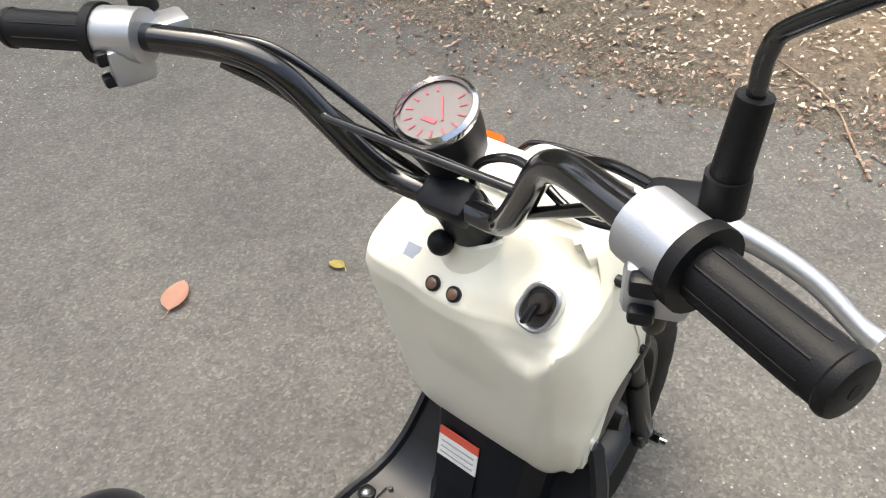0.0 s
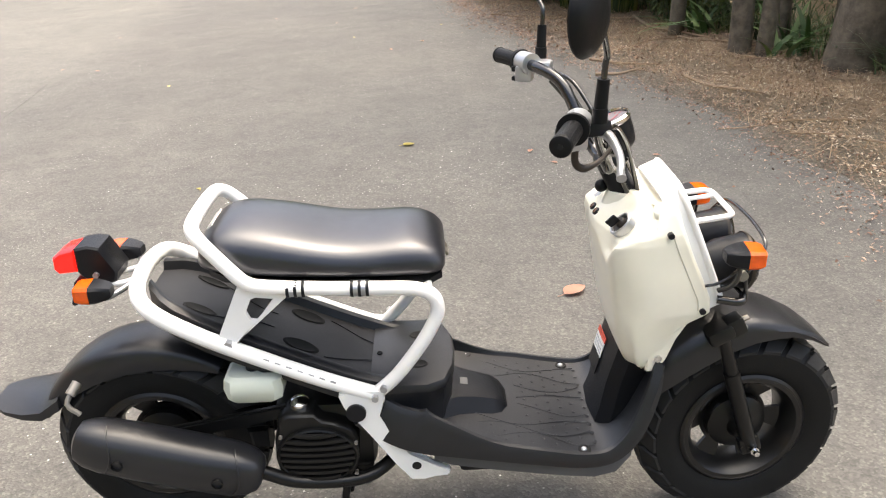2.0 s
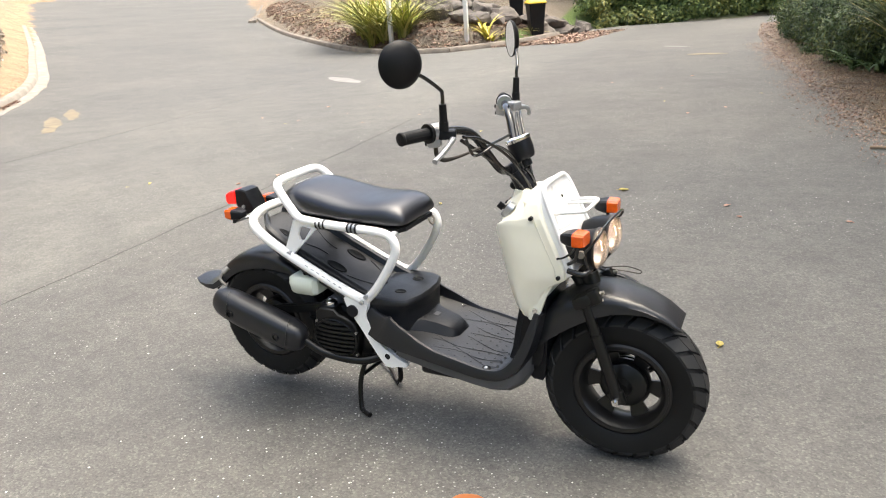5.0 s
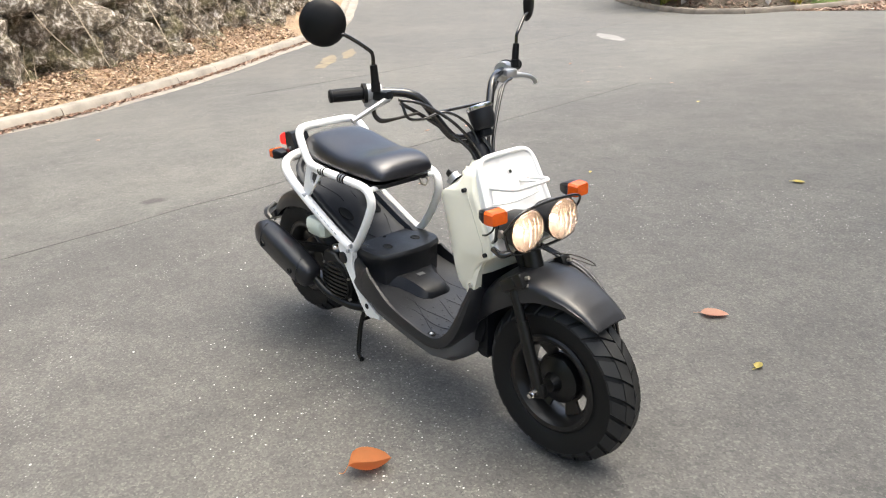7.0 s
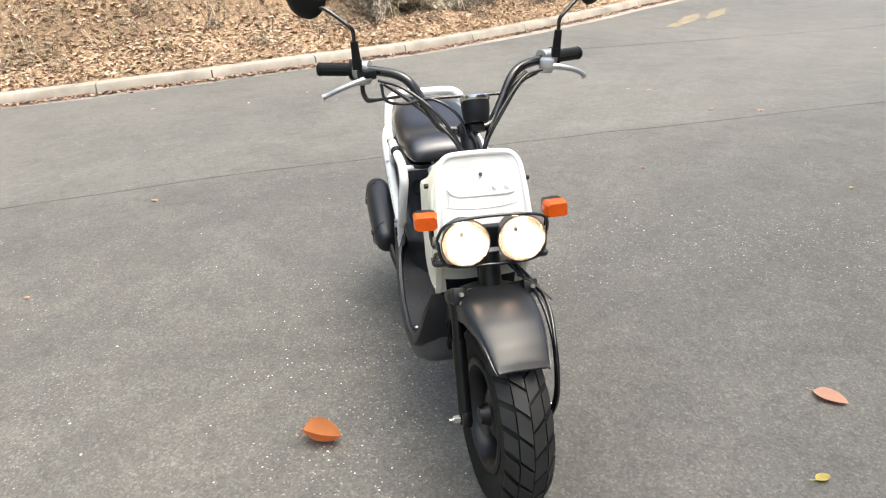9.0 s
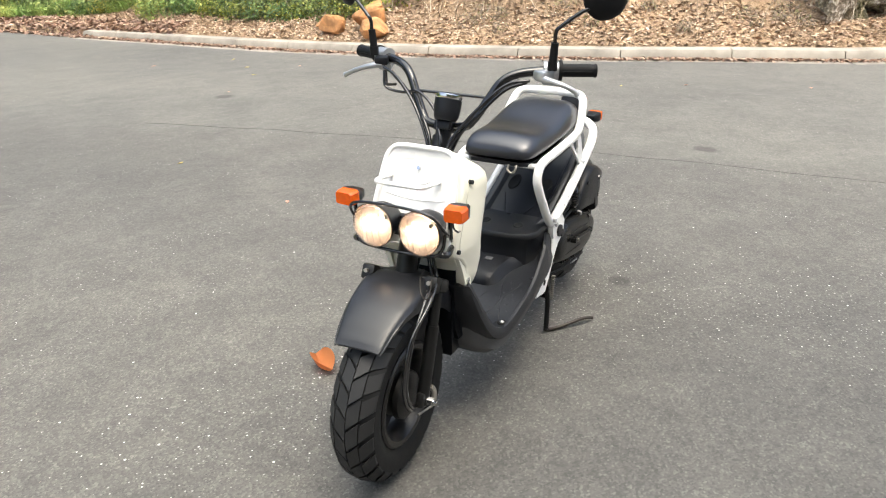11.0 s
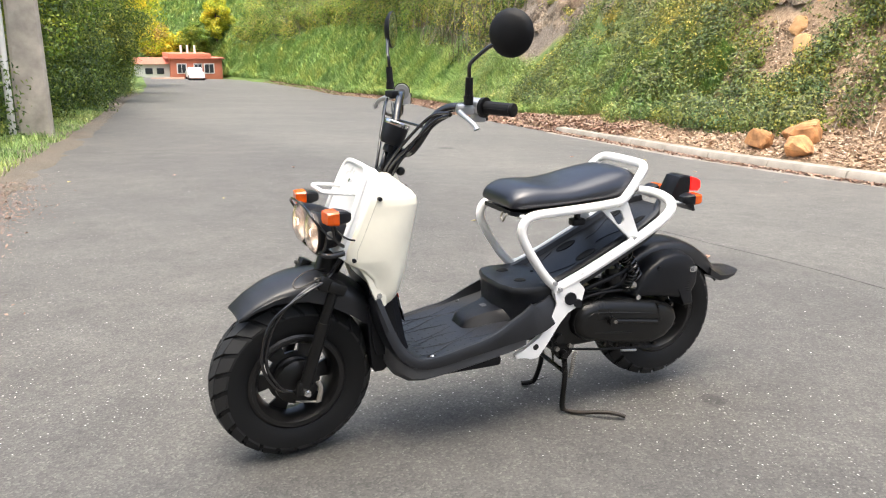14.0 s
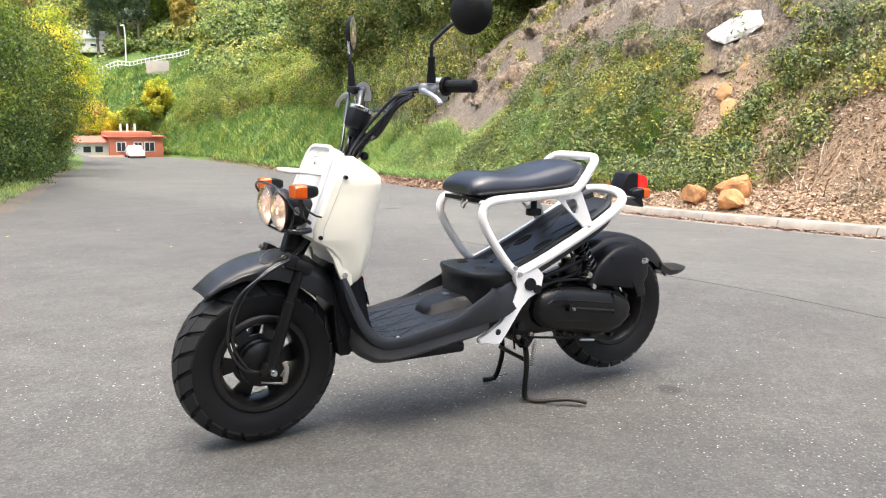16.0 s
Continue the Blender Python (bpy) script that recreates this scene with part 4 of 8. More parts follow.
box(bm, (0.088, 0, deck_z(0.088) + 0.0325), (0.016, 0.024, 0.0016), Matrix.Rotation(radians(9), 4, "Y"))
part("tongue_mark", bm, GREYP, tongue)
# hump
bm = bmesh.new()
secs = []
for z, xf, w in ((0.325, 0.058, 0.118), (0.375, 0.061, 0.121), (0.416, 0.063, 0.124), (0.420, 0.066, 0.1265), (0.432, 0.067, 0.127), (0.439, 0.063, 0.124), (0.4415, 0.050, 0.114)):
    secs.append([(-0.10, -w, z), (xf - 0.05, -w, z), (xf - 0.018, -w * 0.86, z), (xf, -w * 0.45, z), (xf + 0.004, 0, z), (xf, w * 0.45, z), (xf - 0.018, w * 0.86, z), (xf - 0.05, w, z), (-0.10, w, z)])
loft(bm, secs)
part("seat_box", bm, DECK, scooter)
# sloping tray under the seat
tray = [(0.036, 0.428), (-0.05, 0.432), (-0.13, 0.458), (-0.24, 0.508), (-0.36, 0.566), (-0.45, 0.612), (-0.508, 0.642)]


def tray_z(x):
    return float(np.interp(-x, [-q[0] for q in tray], [q[1] for q in tray]))


bm = bmesh.new()
secs = []
for k, (x, z) in enumerate([(q.x, q.z) for q in spline([Vector((a, 0, b)) for a, b in tray], 4)]):
    w = float(np.interp(-x, [-0.05, 0.1, 0.40, 0.455, 0.485, 0.505], [0.10, 0.118, 0.116, 0.107, 0.088, 0.060]))
    secs.append([(x, y, z + h) for y, h in ((-w, -0.06), (-w, 0.004), (-w + 0.010, 0.010), (-w + 0.022, 0.008), (-w + 0.030, -0.008), (w - 0.030, -0.008), (w - 0.022, 0.008), (w - 0.010, 0.010), (w, 0.004), (w, -0.06))])
loft(bm, secs)
tray_ob = part("under_seat_tray", bm, DECK, scooter, "black moulded tray below the seat")
# near-black patches laid on the tray imitate the shade of openings
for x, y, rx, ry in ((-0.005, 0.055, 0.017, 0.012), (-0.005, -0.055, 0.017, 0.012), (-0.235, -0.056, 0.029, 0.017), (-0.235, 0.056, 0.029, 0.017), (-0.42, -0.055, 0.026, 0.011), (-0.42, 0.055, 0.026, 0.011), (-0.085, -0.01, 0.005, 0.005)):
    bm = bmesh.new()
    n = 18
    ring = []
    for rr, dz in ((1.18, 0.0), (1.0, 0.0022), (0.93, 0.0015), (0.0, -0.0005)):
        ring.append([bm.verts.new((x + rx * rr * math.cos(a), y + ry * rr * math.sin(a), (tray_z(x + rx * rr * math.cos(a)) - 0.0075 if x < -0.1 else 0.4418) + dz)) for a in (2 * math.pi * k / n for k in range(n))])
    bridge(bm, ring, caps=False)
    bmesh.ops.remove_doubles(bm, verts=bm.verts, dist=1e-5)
    part("opening_shade", bm, HOLE_SHADE, tray_ob)
# raised contour lines on the tray
for s in (1, -1):
    bm = bmesh.new()
    tube(bm, [(x, s * (0.050 + 0.022 * math.sin(x * 22)), tray_z(x) - 0.0075) for x in np.linspace(-0.05, -0.19, 8)], 0.0010, 6, 2)
    part("tray_rib", bm, BLACK, tray_ob)
    bm = bmesh.new()
    tube(bm, [(x, s * (0.045 + 0.020 * math.sin(x * 26)), tray_z(x) - 0.0075) for x in np.linspace(-0.29, -0.45, 8)], 0.0010, 6, 2)
    part("tray_rib", bm, BLACK, tray_ob)

# inner leg column between shield and floor, and the wheel housing
bm = bmesh.new()
secs = []
for z, xb, xf, w in ((0.286, 0.352, 0.46, 0.085), (0.32, 0.362, 0.47, 0.080), (0.38, 0.372, 0.475, 0.078), (0.45, 0.388, 0.48, 0.084), (0.52, 0.402, 0.48, 0.09)):
    secs.append([(xf, -w, z), (xb + 0.03, -w, z), (xb + 0.006, -w * 0.75, z), (xb, 0, z), (xb + 0.006, w * 0.75, z), (xb + 0.03, w, z), (xf, w, z)])
loft(bm, secs)
column = part("leg_column", bm, BLACK, scooter)
STICK = Matrix.Rotation(radians(13), 4, "Y")
bm = bmesh.new()
box(bm, (0.3795, 0.026, 0.420), (0.002, 0.060, 0.034), STICK)
label_ob = part("warning_label", bm, PAPER, column, "white warning label with red band")
bm = bmesh.new()
box(bm, (0.3848, 0.026, 0.443), (0.002, 0.060, 0.012), STICK)
part("label_band", bm, REDINK, label_ob)
bm = bmesh.new()
box(bm, (0.3708, 0.026, 0.383), (0.002, 0.060, 0.038), STICK)
part("label_panel", bm, BLACK, label_ob)
for k in range(4):
    bm = bmesh.new()
    box(bm, (0.3693 + 0.0018 * k, 0.026, 0.371 + k * 0.008), (0.002, 0.050, 0.0022), STICK)
    part("label_line", bm, GREYINK, label_ob)
for k in range(3):
    bm = bmesh.new()
    box(bm, (0.3765 + 0.0021 * k, 0.026, 0.411 + k * 0.009), (0.002, 0.050, 0.0018), STICK)
    part("label_line", bm, GREYINK, label_ob)
# belly pan
bm = bmesh.new()
secs = []
for x, z0, z1, w in ((0.436, 0.262, 0.33, 0.10), (0.420, 0.232, 0.29, 0.135), (0.385, 0.214, 0.272, 0.160), (0.34, 0.210, 0.262, 0.168), (0.28, 0.216, 0.262, 0.168), (0.16, 0.232, 0.285, 0.164), (0.06, 0.246, 0.305, 0.158), (0.02, 0.254, 0.31, 0.150)):
    secs.append([(x, -w, z1), (x, -w, z0 + 0.02), (x, -w * 0.8, z0), (x, w * 0.8, z0), (x, w, z0 + 0.02), (x, w, z1)])
loft(bm, secs)
part("belly_pan", bm, GREYP, scooter, "grey plastic belly pan")
bm = bmesh.new()
box(bm, (0.20, 0, 0.212), (0.26, 0.20, 0.035), None, 0.012)
part("lower_cover", bm, BLACK, scooter)

# white frame
TUBE = 0.0135
bm = bmesh.new()
hoop = [(-0.092, 0.132, 0.424), (-0.045, 0.134, 0.470), (0.0, 0.134, 0.531), (0.028, 0.132, 0.578), (0.039, 0.130, 0.611), (0.030, 0.130, 0.640), (0.0, 0.130, 0.655), (-0.06, 0.132, 0.660), (-0.16, 0.134, 0.665), (-0.26, 0.134, 0.672), (-0.302, 0.133, 0.681), (-0.335, 0.130, 0.714), (-0.374, 0.120, 0.757), (-0.390, 0.106, 0.772), (-0.397, 0.086, 0.777), (-0.400, 0.05, 0.778), (-0.401, 0.0, 0.778)]
full = hoop + [(x, -y, z) for x, y, z in hoop[-2::-1]]
tube(bm, full, TUBE, 16, 6)
frame_ob = part("seat_hoop", bm, WHITE, scooter, "white painted tube hoop that carries the seat")
bm = bmesh.new()
rail = [(-0.080, 0.132, 0.425), (-0.20, 0.134, 0.475), (-0.36, 0.134, 0.552), (-0.45, 0.132, 0.602), (-0.495, 0.122, 0.632), (-0.515, 0.098, 0.650), (-0.522, 0.06, 0.660), (-0.525, 0.0, 0.664)]
tube(bm, rail + [(x, -y, z) for x, y, z in rail[-2::-1]], 0.0155, 16, 6)
part("frame_rail", bm, WHITE, scooter, "white painted frame rail round the tail")
bm = bmesh.new()
rod(bm, (0.022, -0.130, 0.648), (0.022, 0.130, 0.648), 0.0085, 12)
part("cross_bar", bm, WHITE, scooter)
for s in (1, -1):
    y0, y1 = (0.128 * s, 0.146 * s)
    bm = bmesh.new()
    outline = [(-0.072, 0.445), (-0.070, 0.418), (-0.086, 0.385), (-0.060, 0.325), (-0.030, 0.285), (0.014, 0.258), (0.052, 0.244), (0.048, 0.229), (0.020, 0.233), (0.0, 0.221), (-0.028, 0.222), (-0.055, 0.262), (-0.094, 0.325)]
    outline += [(-0.122, 0.355), (-0.150, 0.362), (-0.170, 0.374), (-0.180, 0.420), (-0.150, 0.452)] if s > 0 else [(-0.112, 0.358), (-0.130, 0.374), (-0.150, 0.405), (-0.160, 0.436), (-0.130, 0.450)]
    plate(bm, outline, y0, y1, 0.003)
    leg = part("frame_leg", bm, WHITE, scooter, "white pressed-steel frame leg")
    # the disc at x -0.016 is coloured like the shade in a hole
    for x, z, r, mat in ((-0.127, 0.397, 0.0195, BLACK), (-0.016, 0.259, 0.0095, HOLE_SHADE), (-0.154, 0.379, 0.0135, BLACK)):
        if s < 0 and x == -0.154:
            continue
        bm = bmesh.new()
        rod(bm, (x, y1 - 0.004 * s, z), (x, y1 + (0.006 if r > 0.01 else 0.0008) * s, z), r, 20)
        part("frame_cap", bm, mat, leg)
    for x, z in ((-0.070, 0.452), (-0.088, 0.431)):
        bm = bmesh.new()
        rod(bm, (x, 0.146 * s, z), (x, 0.1555 * s, z), 0.007, 6)
        part("joint_bolt", bm, SILVER, leg)
    # gusset with an opening, made as a closed band
    outer = [(-0.215, 0.668), (-0.305, 0.680), (-0.322, 0.672), (-0.372, 0.566), (-0.366, 0.545), (-0.345, 0.545), (-0.333, 0.562)]
    inner = [(-0.258, 0.648), (-0.290, 0.652), (-0.300, 0.648), (-0.312, 0.622), (-0.306, 0.606), (-0.294, 0.604), (-0.286, 0.612)]
    bm = bmesh.new()
    rings = []
    for pts_, y in ((outer, 0.126), (outer, 0.134), (inner, 0.134), (inner, 0.126)):
        rings.append([bm.verts.new((x, y * s, z)) for x, z in pts_])
    for a, b in zip(rings, rings[1:] + rings[:1]):
        for k in range(7):
            bm.faces.new((a[k], a[(k + 1) % 7], b[(k + 1) % 7], b[k]))
    g = part("gusset", bm, WHITE, scooter, "white gusset plate with a cut-out")
    bm = bmesh.new()
    rod(bm, (-0.352, 0.132 * s, 0.558), (-0.352, 0.146 * s, 0.558), 0.009, 6)
    part("gusset_bolt", bm, SILVER, g)
    # rubber bands on the seat tube
    for x in (-0.215, -0.10) if s < 0 else ():
        zc = 0.6625 - (x + 0.1) * 0.03
        bm = bmesh.new()
        rod(bm, (x - 0.013, 0.133 * s, zc), (x + 0.013, 0.133 * s, zc), TUBE + 0.0012, 18)
        clip = part("tube_clamp", bm, SILVER, frame_ob, "silver clamp with black rubber bands")
        for k in (-0.014, 0.0, 0.014):
            bm = bmesh.new()
            rod(bm, (x + k - 0.0028, 0.133 * s, zc), (x + k + 0.0028, 0.133 * s, zc), TUBE + 0.0026, 18)
            part("tube_band", bm, BLACK, clip)

# seat
bm = bmesh.new()
secs = []
for x, zt, zb, w in ((0.058, 0.690, 0.678, 0.078), (0.053, 0.706, 0.669, 0.097), (0.038, 0.722, 0.666, 0.108), (0.012, 0.734, 0.665, 0.114), (-0.025, 0.738, 0.666, 0.118), (-0.085, 0.731, 0.669, 0.121), (-0.15, 0.735, 0.672, 0.123), (-0.22, 0.752, 0.675, 0.125), (-0.29, 0.767, 0.679, 0.124), (-0.335, 0.770, 0.683, 0.120), (-0.366, 0.763, 0.687, 0.113), (-0.390, 0.747, 0.690, 0.099), (-0.405, 0.724, 0.693, 0.075)):
    h = zt - zb
    sec = [(-w * 0.55, 0.0), (-w * 0.92, 0.02), (-w, 0.20), (-w * 0.985, 0.44), (-w * 0.93, 0.68), (-w * 0.82, 0.84), (-w * 0.64, 0.935), (-w * 0.34, 0.985), (0, 1.0)]
    sec = sec + [(-y, q) for y, q in sec[-2::-1]]
    secs.append([(x, y, zb + h * q) for y, q in sec])
loft(bm, secs)
seat = part("seat", bm, VINYL, scooter, "black vinyl padded seat")
sub = seat.modifiers.new("round", "SUBSURF")
sub.levels = sub.render_levels = 2
bm = bmesh.new()
secs = []
for x, z, w in ((0.050, 0.662, 0.08), (0.02, 0.658, 0.105), (-0.15, 0.664, 0.112), (-0.35, 0.680, 0.10), (-0.382, 0.686, 0.08)):
    secs.append([(x, -w, z), (x, w, z), (x, w, z - 0.012), (x, -w, z - 0.012)])
loft(bm, secs)
part("seat_base", bm, BLACK, seat)
for k in range(7):
    bm = bmesh.new()
    box(bm, (-0.3815, 0.040 - k * 0.0115, 0.7515), (0.003, 0.0070, 0.014), Matrix.Rotation(radians(48), 4, "Y"))
    part("seat_mark", bm, PAPER, seat)

# rear fender, flap and tail lamp
bm = bmesh.new()
arc = []
for k in range(9):
    a = radians(52 + k * 13.0)
    arc.append((AXLE_R.x + 0.252 * math.cos(a), AXLE_R.z + 0.252 * math.sin(a)))
fender(bm, [(x, z) for x, z in arc], [0.058, 0.063, 0.066, 0.068, 0.068, 0.067, 0.065, 0.062], [0.02, 0.04, 0.05, 0.055, 0.055, 0.05, 0.04, 0.02])
part("rear_fender", bm, SATIN, scooter, "satin black rear mudguard")
bm = bmesh.new()
secs = []
for x, z, w, h in ((-0.735, 0.405, 0.075, 0.030), (-0.775, 0.378, 0.078, 0.024), (-0.815, 0.372, 0.074, 0.016), (-0.855, 0.372, 0.062, 0.010), (-0.888, 0.374, 0.040, 0.006)):
    secs.append([(x, -w, z - h * 0.9), (x, -w, z - h * 0.1), (x, -w * 0.6, z + h * 0.35), (x, 0, z + h * 0.5), (x, w * 0.6, z + h * 0.35), (x, w, z - h * 0.1), (x, w, z - h * 0.9), (x, 0, z - h * 1.1)])
loft(bm, secs)
part("mud_flap", bm, SATIN, scooter, "black plastic rear flap")
bm = bmesh.new()
tube(bm, [(-0.52, 0.03, 0.655), (-0.57, 0.03, 0.640), (-0.63, 0.02, 0.632)], 0.006, 10, 4)
tube(bm, [(-0.52, -0.03, 0.655), (-0.57, -0.03, 0.640), (-0.63, -0.02, 0.632)], 0.006, 10, 4)
part("tail_bracket", bm, WHITE, scooter)
bm = bmesh.new()
body = [(-0.646, 0.716), (-0.620, 0.721), (-0.598, 0.716), (-0.572, 0.664), (-0.578, 0.645), (-0.604, 0.634), (-0.640, 0.656), (-0.648, 0.668)]
loft(bm, [[(-0.61 + (x + 0.61) * k, y, 0.68 + (z - 0.68) * k) for x, z in body] for k, y in ((0.90, -0.034), (1.0, -0.030), (1.0, 0.030), (0.90, 0.034))])
tail = part("tail_lamp", bm, BLACK, scooter, "tail lamp with a lit red lens in a black housing")
bm = bmesh.new()
glass = [(-0.6465, 0.714), (-0.674, 0.708), (-0.690, 0.698), (-0.692, 0.674), (-0.684, 0.664), (-0.6485, 0.667)]
loft(bm, [[(-0.667 + (x + 0.667) * k, y, 0.689 + (z - 0.689) * k) for x, z in glass] for k, y in ((0.88, -0.033), (1.0, -0.028), (1.0, 0.028), (0.88, 0.033))])
part("red_lens", bm, RED, tail, "red lens")
bm = bmesh.new()
rod(bm, (-0.612, -0.031, 0.662), (-0.612, -0.040, 0.662), 0.006, 8)
part("lamp_bolt", bm, SILVER, tail)
bm = bmesh.new()
plate(bm, [(-0.60, 0.640), (-0.655, 0.652), (-0.672, 0.600), (-0.664, 0.598)], -0.04, 0.04, 0.002)
part("plate_holder", bm, BLACK, scooter)
for s in (1, -1):
    indicator(Vector((-0.600, 0.091 * s, 0.656)), (-1, 0.06 * s, 0.03), (0.028, 0.050, 0.034))
    bm = bmesh.new()
    tube(bm, [(-0.54, 0.03 * s, 0.645), (-0.565, 0.07 * s, 0.640), (-0.575, 0.095 * s, 0.643)], 0.006, 10, 4)
    part("indicator_stalk", bm, SILVER, scooter)

# handlebar and what is on it
bm = bmesh.new()
half = [(0.2112, 0.328, 0.979), (0.243, 0.255, 0.979), (0.268, 0.200, 0.976), (0.292, 0.155, 0.968), (0.310, 0.126, 0.948), (0.328, 0.100, 0.905), (0.345, 0.074, 0.862), (0.357, 0.052, 0.842), (0.362, 0.0, 0.838)]
tube(bm, half + [(x, -y, z) for x, y, z in half[-2::-1]], 0.0115, 16, 6)
bar = part("handlebar", barred(bm), GLOSS, scooter, "gloss black raised handlebar")
bm = bmesh.new()
rod(bm, (0.322, -0.104, 0.912), (0.322, 0.104, 0.912), 0.004, 10)
part("cross_brace", barred(bm), GLOSS, bar)
bm = bmesh.new()
box(bm, (0.364, 0, 0.838), (0.036, 0.052, 0.030), Matrix.Rotation(radians(-27), 4, "Y"), 0.008)
rod(bm, (0.368, 0, 0.835), (0.398, 0, 0.775), 0.021, 18)
part("bar_clamp", barred(bm), BLACK, bar)
bm = bmesh.new()
bmesh.ops.create_uvsphere(bm, u_segments=16, v_segments=10, radius=0.0125, matrix=Matrix.Translation((0.361, 0.012, 0.786)))
part("rubber_knob", barred(bm), GRIP, bar)
for s in (1, -1):
    d = (Vector((0.206, 0.340, 0.979)) - Vector((0.243, 0.255, 0.979))).normalized()
    d.y *= 1
    e = Vector((0.206, 0.340, 0.979))

    def bar_at(q):
        p = e - d * q
        return Vector((p.x, p.y * s, p.z))

    bm = bmesh.new()
    pr = [(0.0, 0.0135), (0.0012, 0.0160), (0.004, 0.0172), (0.007, 0.0172), (0.0085, 0.0160), (0.088, 0.0158), (0.092, 0.0160)]
    tube(bm, [bar_at(q) for q, r in pr], [r if r else 0.006 for q, r in pr], 20, 1, True, False)
    grip = part("grip", barred(bm), GRIP, bar, "black ribbed rubber grip")
    bm = bmesh.new()
    ax = Vector((d.x, d.y * s, 0)).normalized()
    side = ax.cross(Vector((0, 0, 1))).normalized()
    for k in range(8):
        a = 2 * math.pi * k / 8
        o = (side * math.cos(a) + Vector((0, 0, 1)) * math.sin(a)) * 0.0156
        rod(bm, bar_at(0.016) + o, bar_at(0.084) + o, 0.0009, 5)
    part("grip_rib", barred(bm), GRIP, grip)
    bm = bmesh.new()
    rod(bm, bar_at(0.086), bar_at(0.095), 0.025, 24)
    part("grip_flange", barred(bm), GRIP, grip)
    # near-black disc imitates the shade in the grip's end
    bm = bmesh.new()
    rod(bm, bar_at(0.001), bar_at(-0.0006), 0.0042, 12)
    part("grip_end_shade", barred(bm), HOLE_SHADE, grip)
    if s < 0:
        bm = bmesh.new()
        a0 = bar_at(0.112) + Vector((0, 0, -0.034))
        tube(bm, [a0, a0 + Vector((0, 0, -0.020)), a0 + Vector((0.006, 0.004, -0.032)), a0 + Vector((0.020, 0.010, -0.038)), a0 + Vector((0.050, 0.030, -0.032)), a0 + Vector((0.085, 0.080, -0.020))], [0.006, 0.006, 0.0065, 0.0065, 0.004, 0.0035], 10, 5)
        part("throttle_cable", barred(bm), DARKSTEEL, bar, "dark bent throttle cable elbow")
    # switch block
    bm = bmesh.new()
    rod(bm, bar_at(0.094), bar_at(0.132), 0.0225, 20)
    box(bm, bar_at(0.113) + Vector((-0.004, 0, -0.020)), (0.036, 0.036, 0.034), Matrix.Rotation(radians(-20 * s), 4, "Z"), 0.006)
    sw = part("switch_block", barred(bm), SILVER, bar, "silver cast switch housing")
    bm = bmesh.new()
    box(bm, bar_at(0.112) + Vector((-0.024, 0, -0.010)), (0.012, 0.016, 0.012), Matrix.Rotation(radians(-20 * s), 4, "Z"), 0.003)
    box(bm, bar_at(0.112) + Vector((-0.024, 0, -0.030)), (0.012, 0.014, 0.010), Matrix.Rotation(radians(-20 * s), 4, "Z"), 0.003)
    part("switch_button", barred(bm), BLACK, sw)
    # lever and its perch
    bm = bmesh.new()
    box(bm, bar_at(0.122) + Vector((0.026, 0, -0.006)), (0.044, 0.036, 0.024), Matrix.Rotation(radians(-20 * s), 4, "Z"), 0.006)
    part("lever_perch", barred(bm), BLACK if s < 0 else SILVER, bar)
    bm = bmesh.new()
    q = [(0.288, 0.214, 0.966), (0.300, 0.240, 0.966), (0.305, 0.266, 0.962), (0.304, 0.294, 0.954), (0.299, 0.315, 0.943), (0.297, 0.322, 0.934)]
    if s < 0:
        q = [(0.292, 0.222, 0.964), (0.300, 0.240, 0.962), (0.304, 0.268, 0.955), (0.304, 0.300, 0.944), (0.298, 0.326, 0.932), (0.296, 0.338, 0.927)]
    tube(bm, [(x, y * s, z) for x, y, z in q], [0.0088, 0.0082, 0.0068, 0.0062, 0.0060, 0.0076], 12, 5)
    part("brake_lever", barred(bm), SILVER, bar, "polished aluminium brake lever")
    # mirror
    base = Vector((0.283, 0.250 * s, 0.986))
    bm = bmesh.new()
    rod(bm, base, base + Vector((0, 0, 0.022)), 0.012, 14)
    rod(bm, base + Vector((0, 0, 0.014)), base + Vector((0.002, 0.004 * s, 0.066)), 0.0105, 14, 0.0092)
    arm = part("mirror_boot", barred(bm), GRIP, bar)
    hub = Vector((0.234, 0.356 * s, 1.158))
    bm = bmesh.new()
    tube(bm, [base + Vector((0.002, 0.004 * s, 0.06)), base + Vector((0.003, 0.005 * s, 0.088)), base + Vector((0.002, 0.016 * s, 0.104)), hub.lerp(base + Vector((0, 0, 0.1)), 0.35) + Vector((0.012, 0, -0.004)), hub + Vector((0.016, -0.010 * s, -0.030))], 0.0048, 12, 6)
    part("mirror_stem", barred(bm), GLOSS, arm)
    mt = Matrix.Translation(hub) @ Matrix.Rotation(radians(36 * s), 4, "Z")
    bm = bmesh.new()
    lathe(bm, [(0.0, 0.020), (0.020, 0.019), (0.040, 0.014), (0.052, 0.006), (0.056, -0.002), (0.055, -0.005), (0.052, -0.004)], (0, 0, 0), "X", 36)
    bmesh.ops.transform(bm, matrix=mt, verts=bm.verts)
    head = part("mirror_shell", barred(bm), GRIP, arm, "round black mirror shell")
    bm = bmesh.new()
    lathe(bm, [(0.0, -0.0035), (0.053, -0.0042), (0.053, -0.002), (0.0, -0.002)], (0, 0, 0), "X", 36)
    bmesh.ops.transform(bm, matrix=mt, verts=bm.verts)
    glass = part("mirror_glass", barred(bm), MIRROR, arm, "mirror glass")
# speedometer
MET = Matrix.Translation((0.384, 0.016, 0.889)) @ Matrix.Rotation(radians(-22), 4, "Y")


def metered(bm):
    bmesh.ops.transform(bm, matrix=BARS @ MET, verts=bm.verts)
    return bm


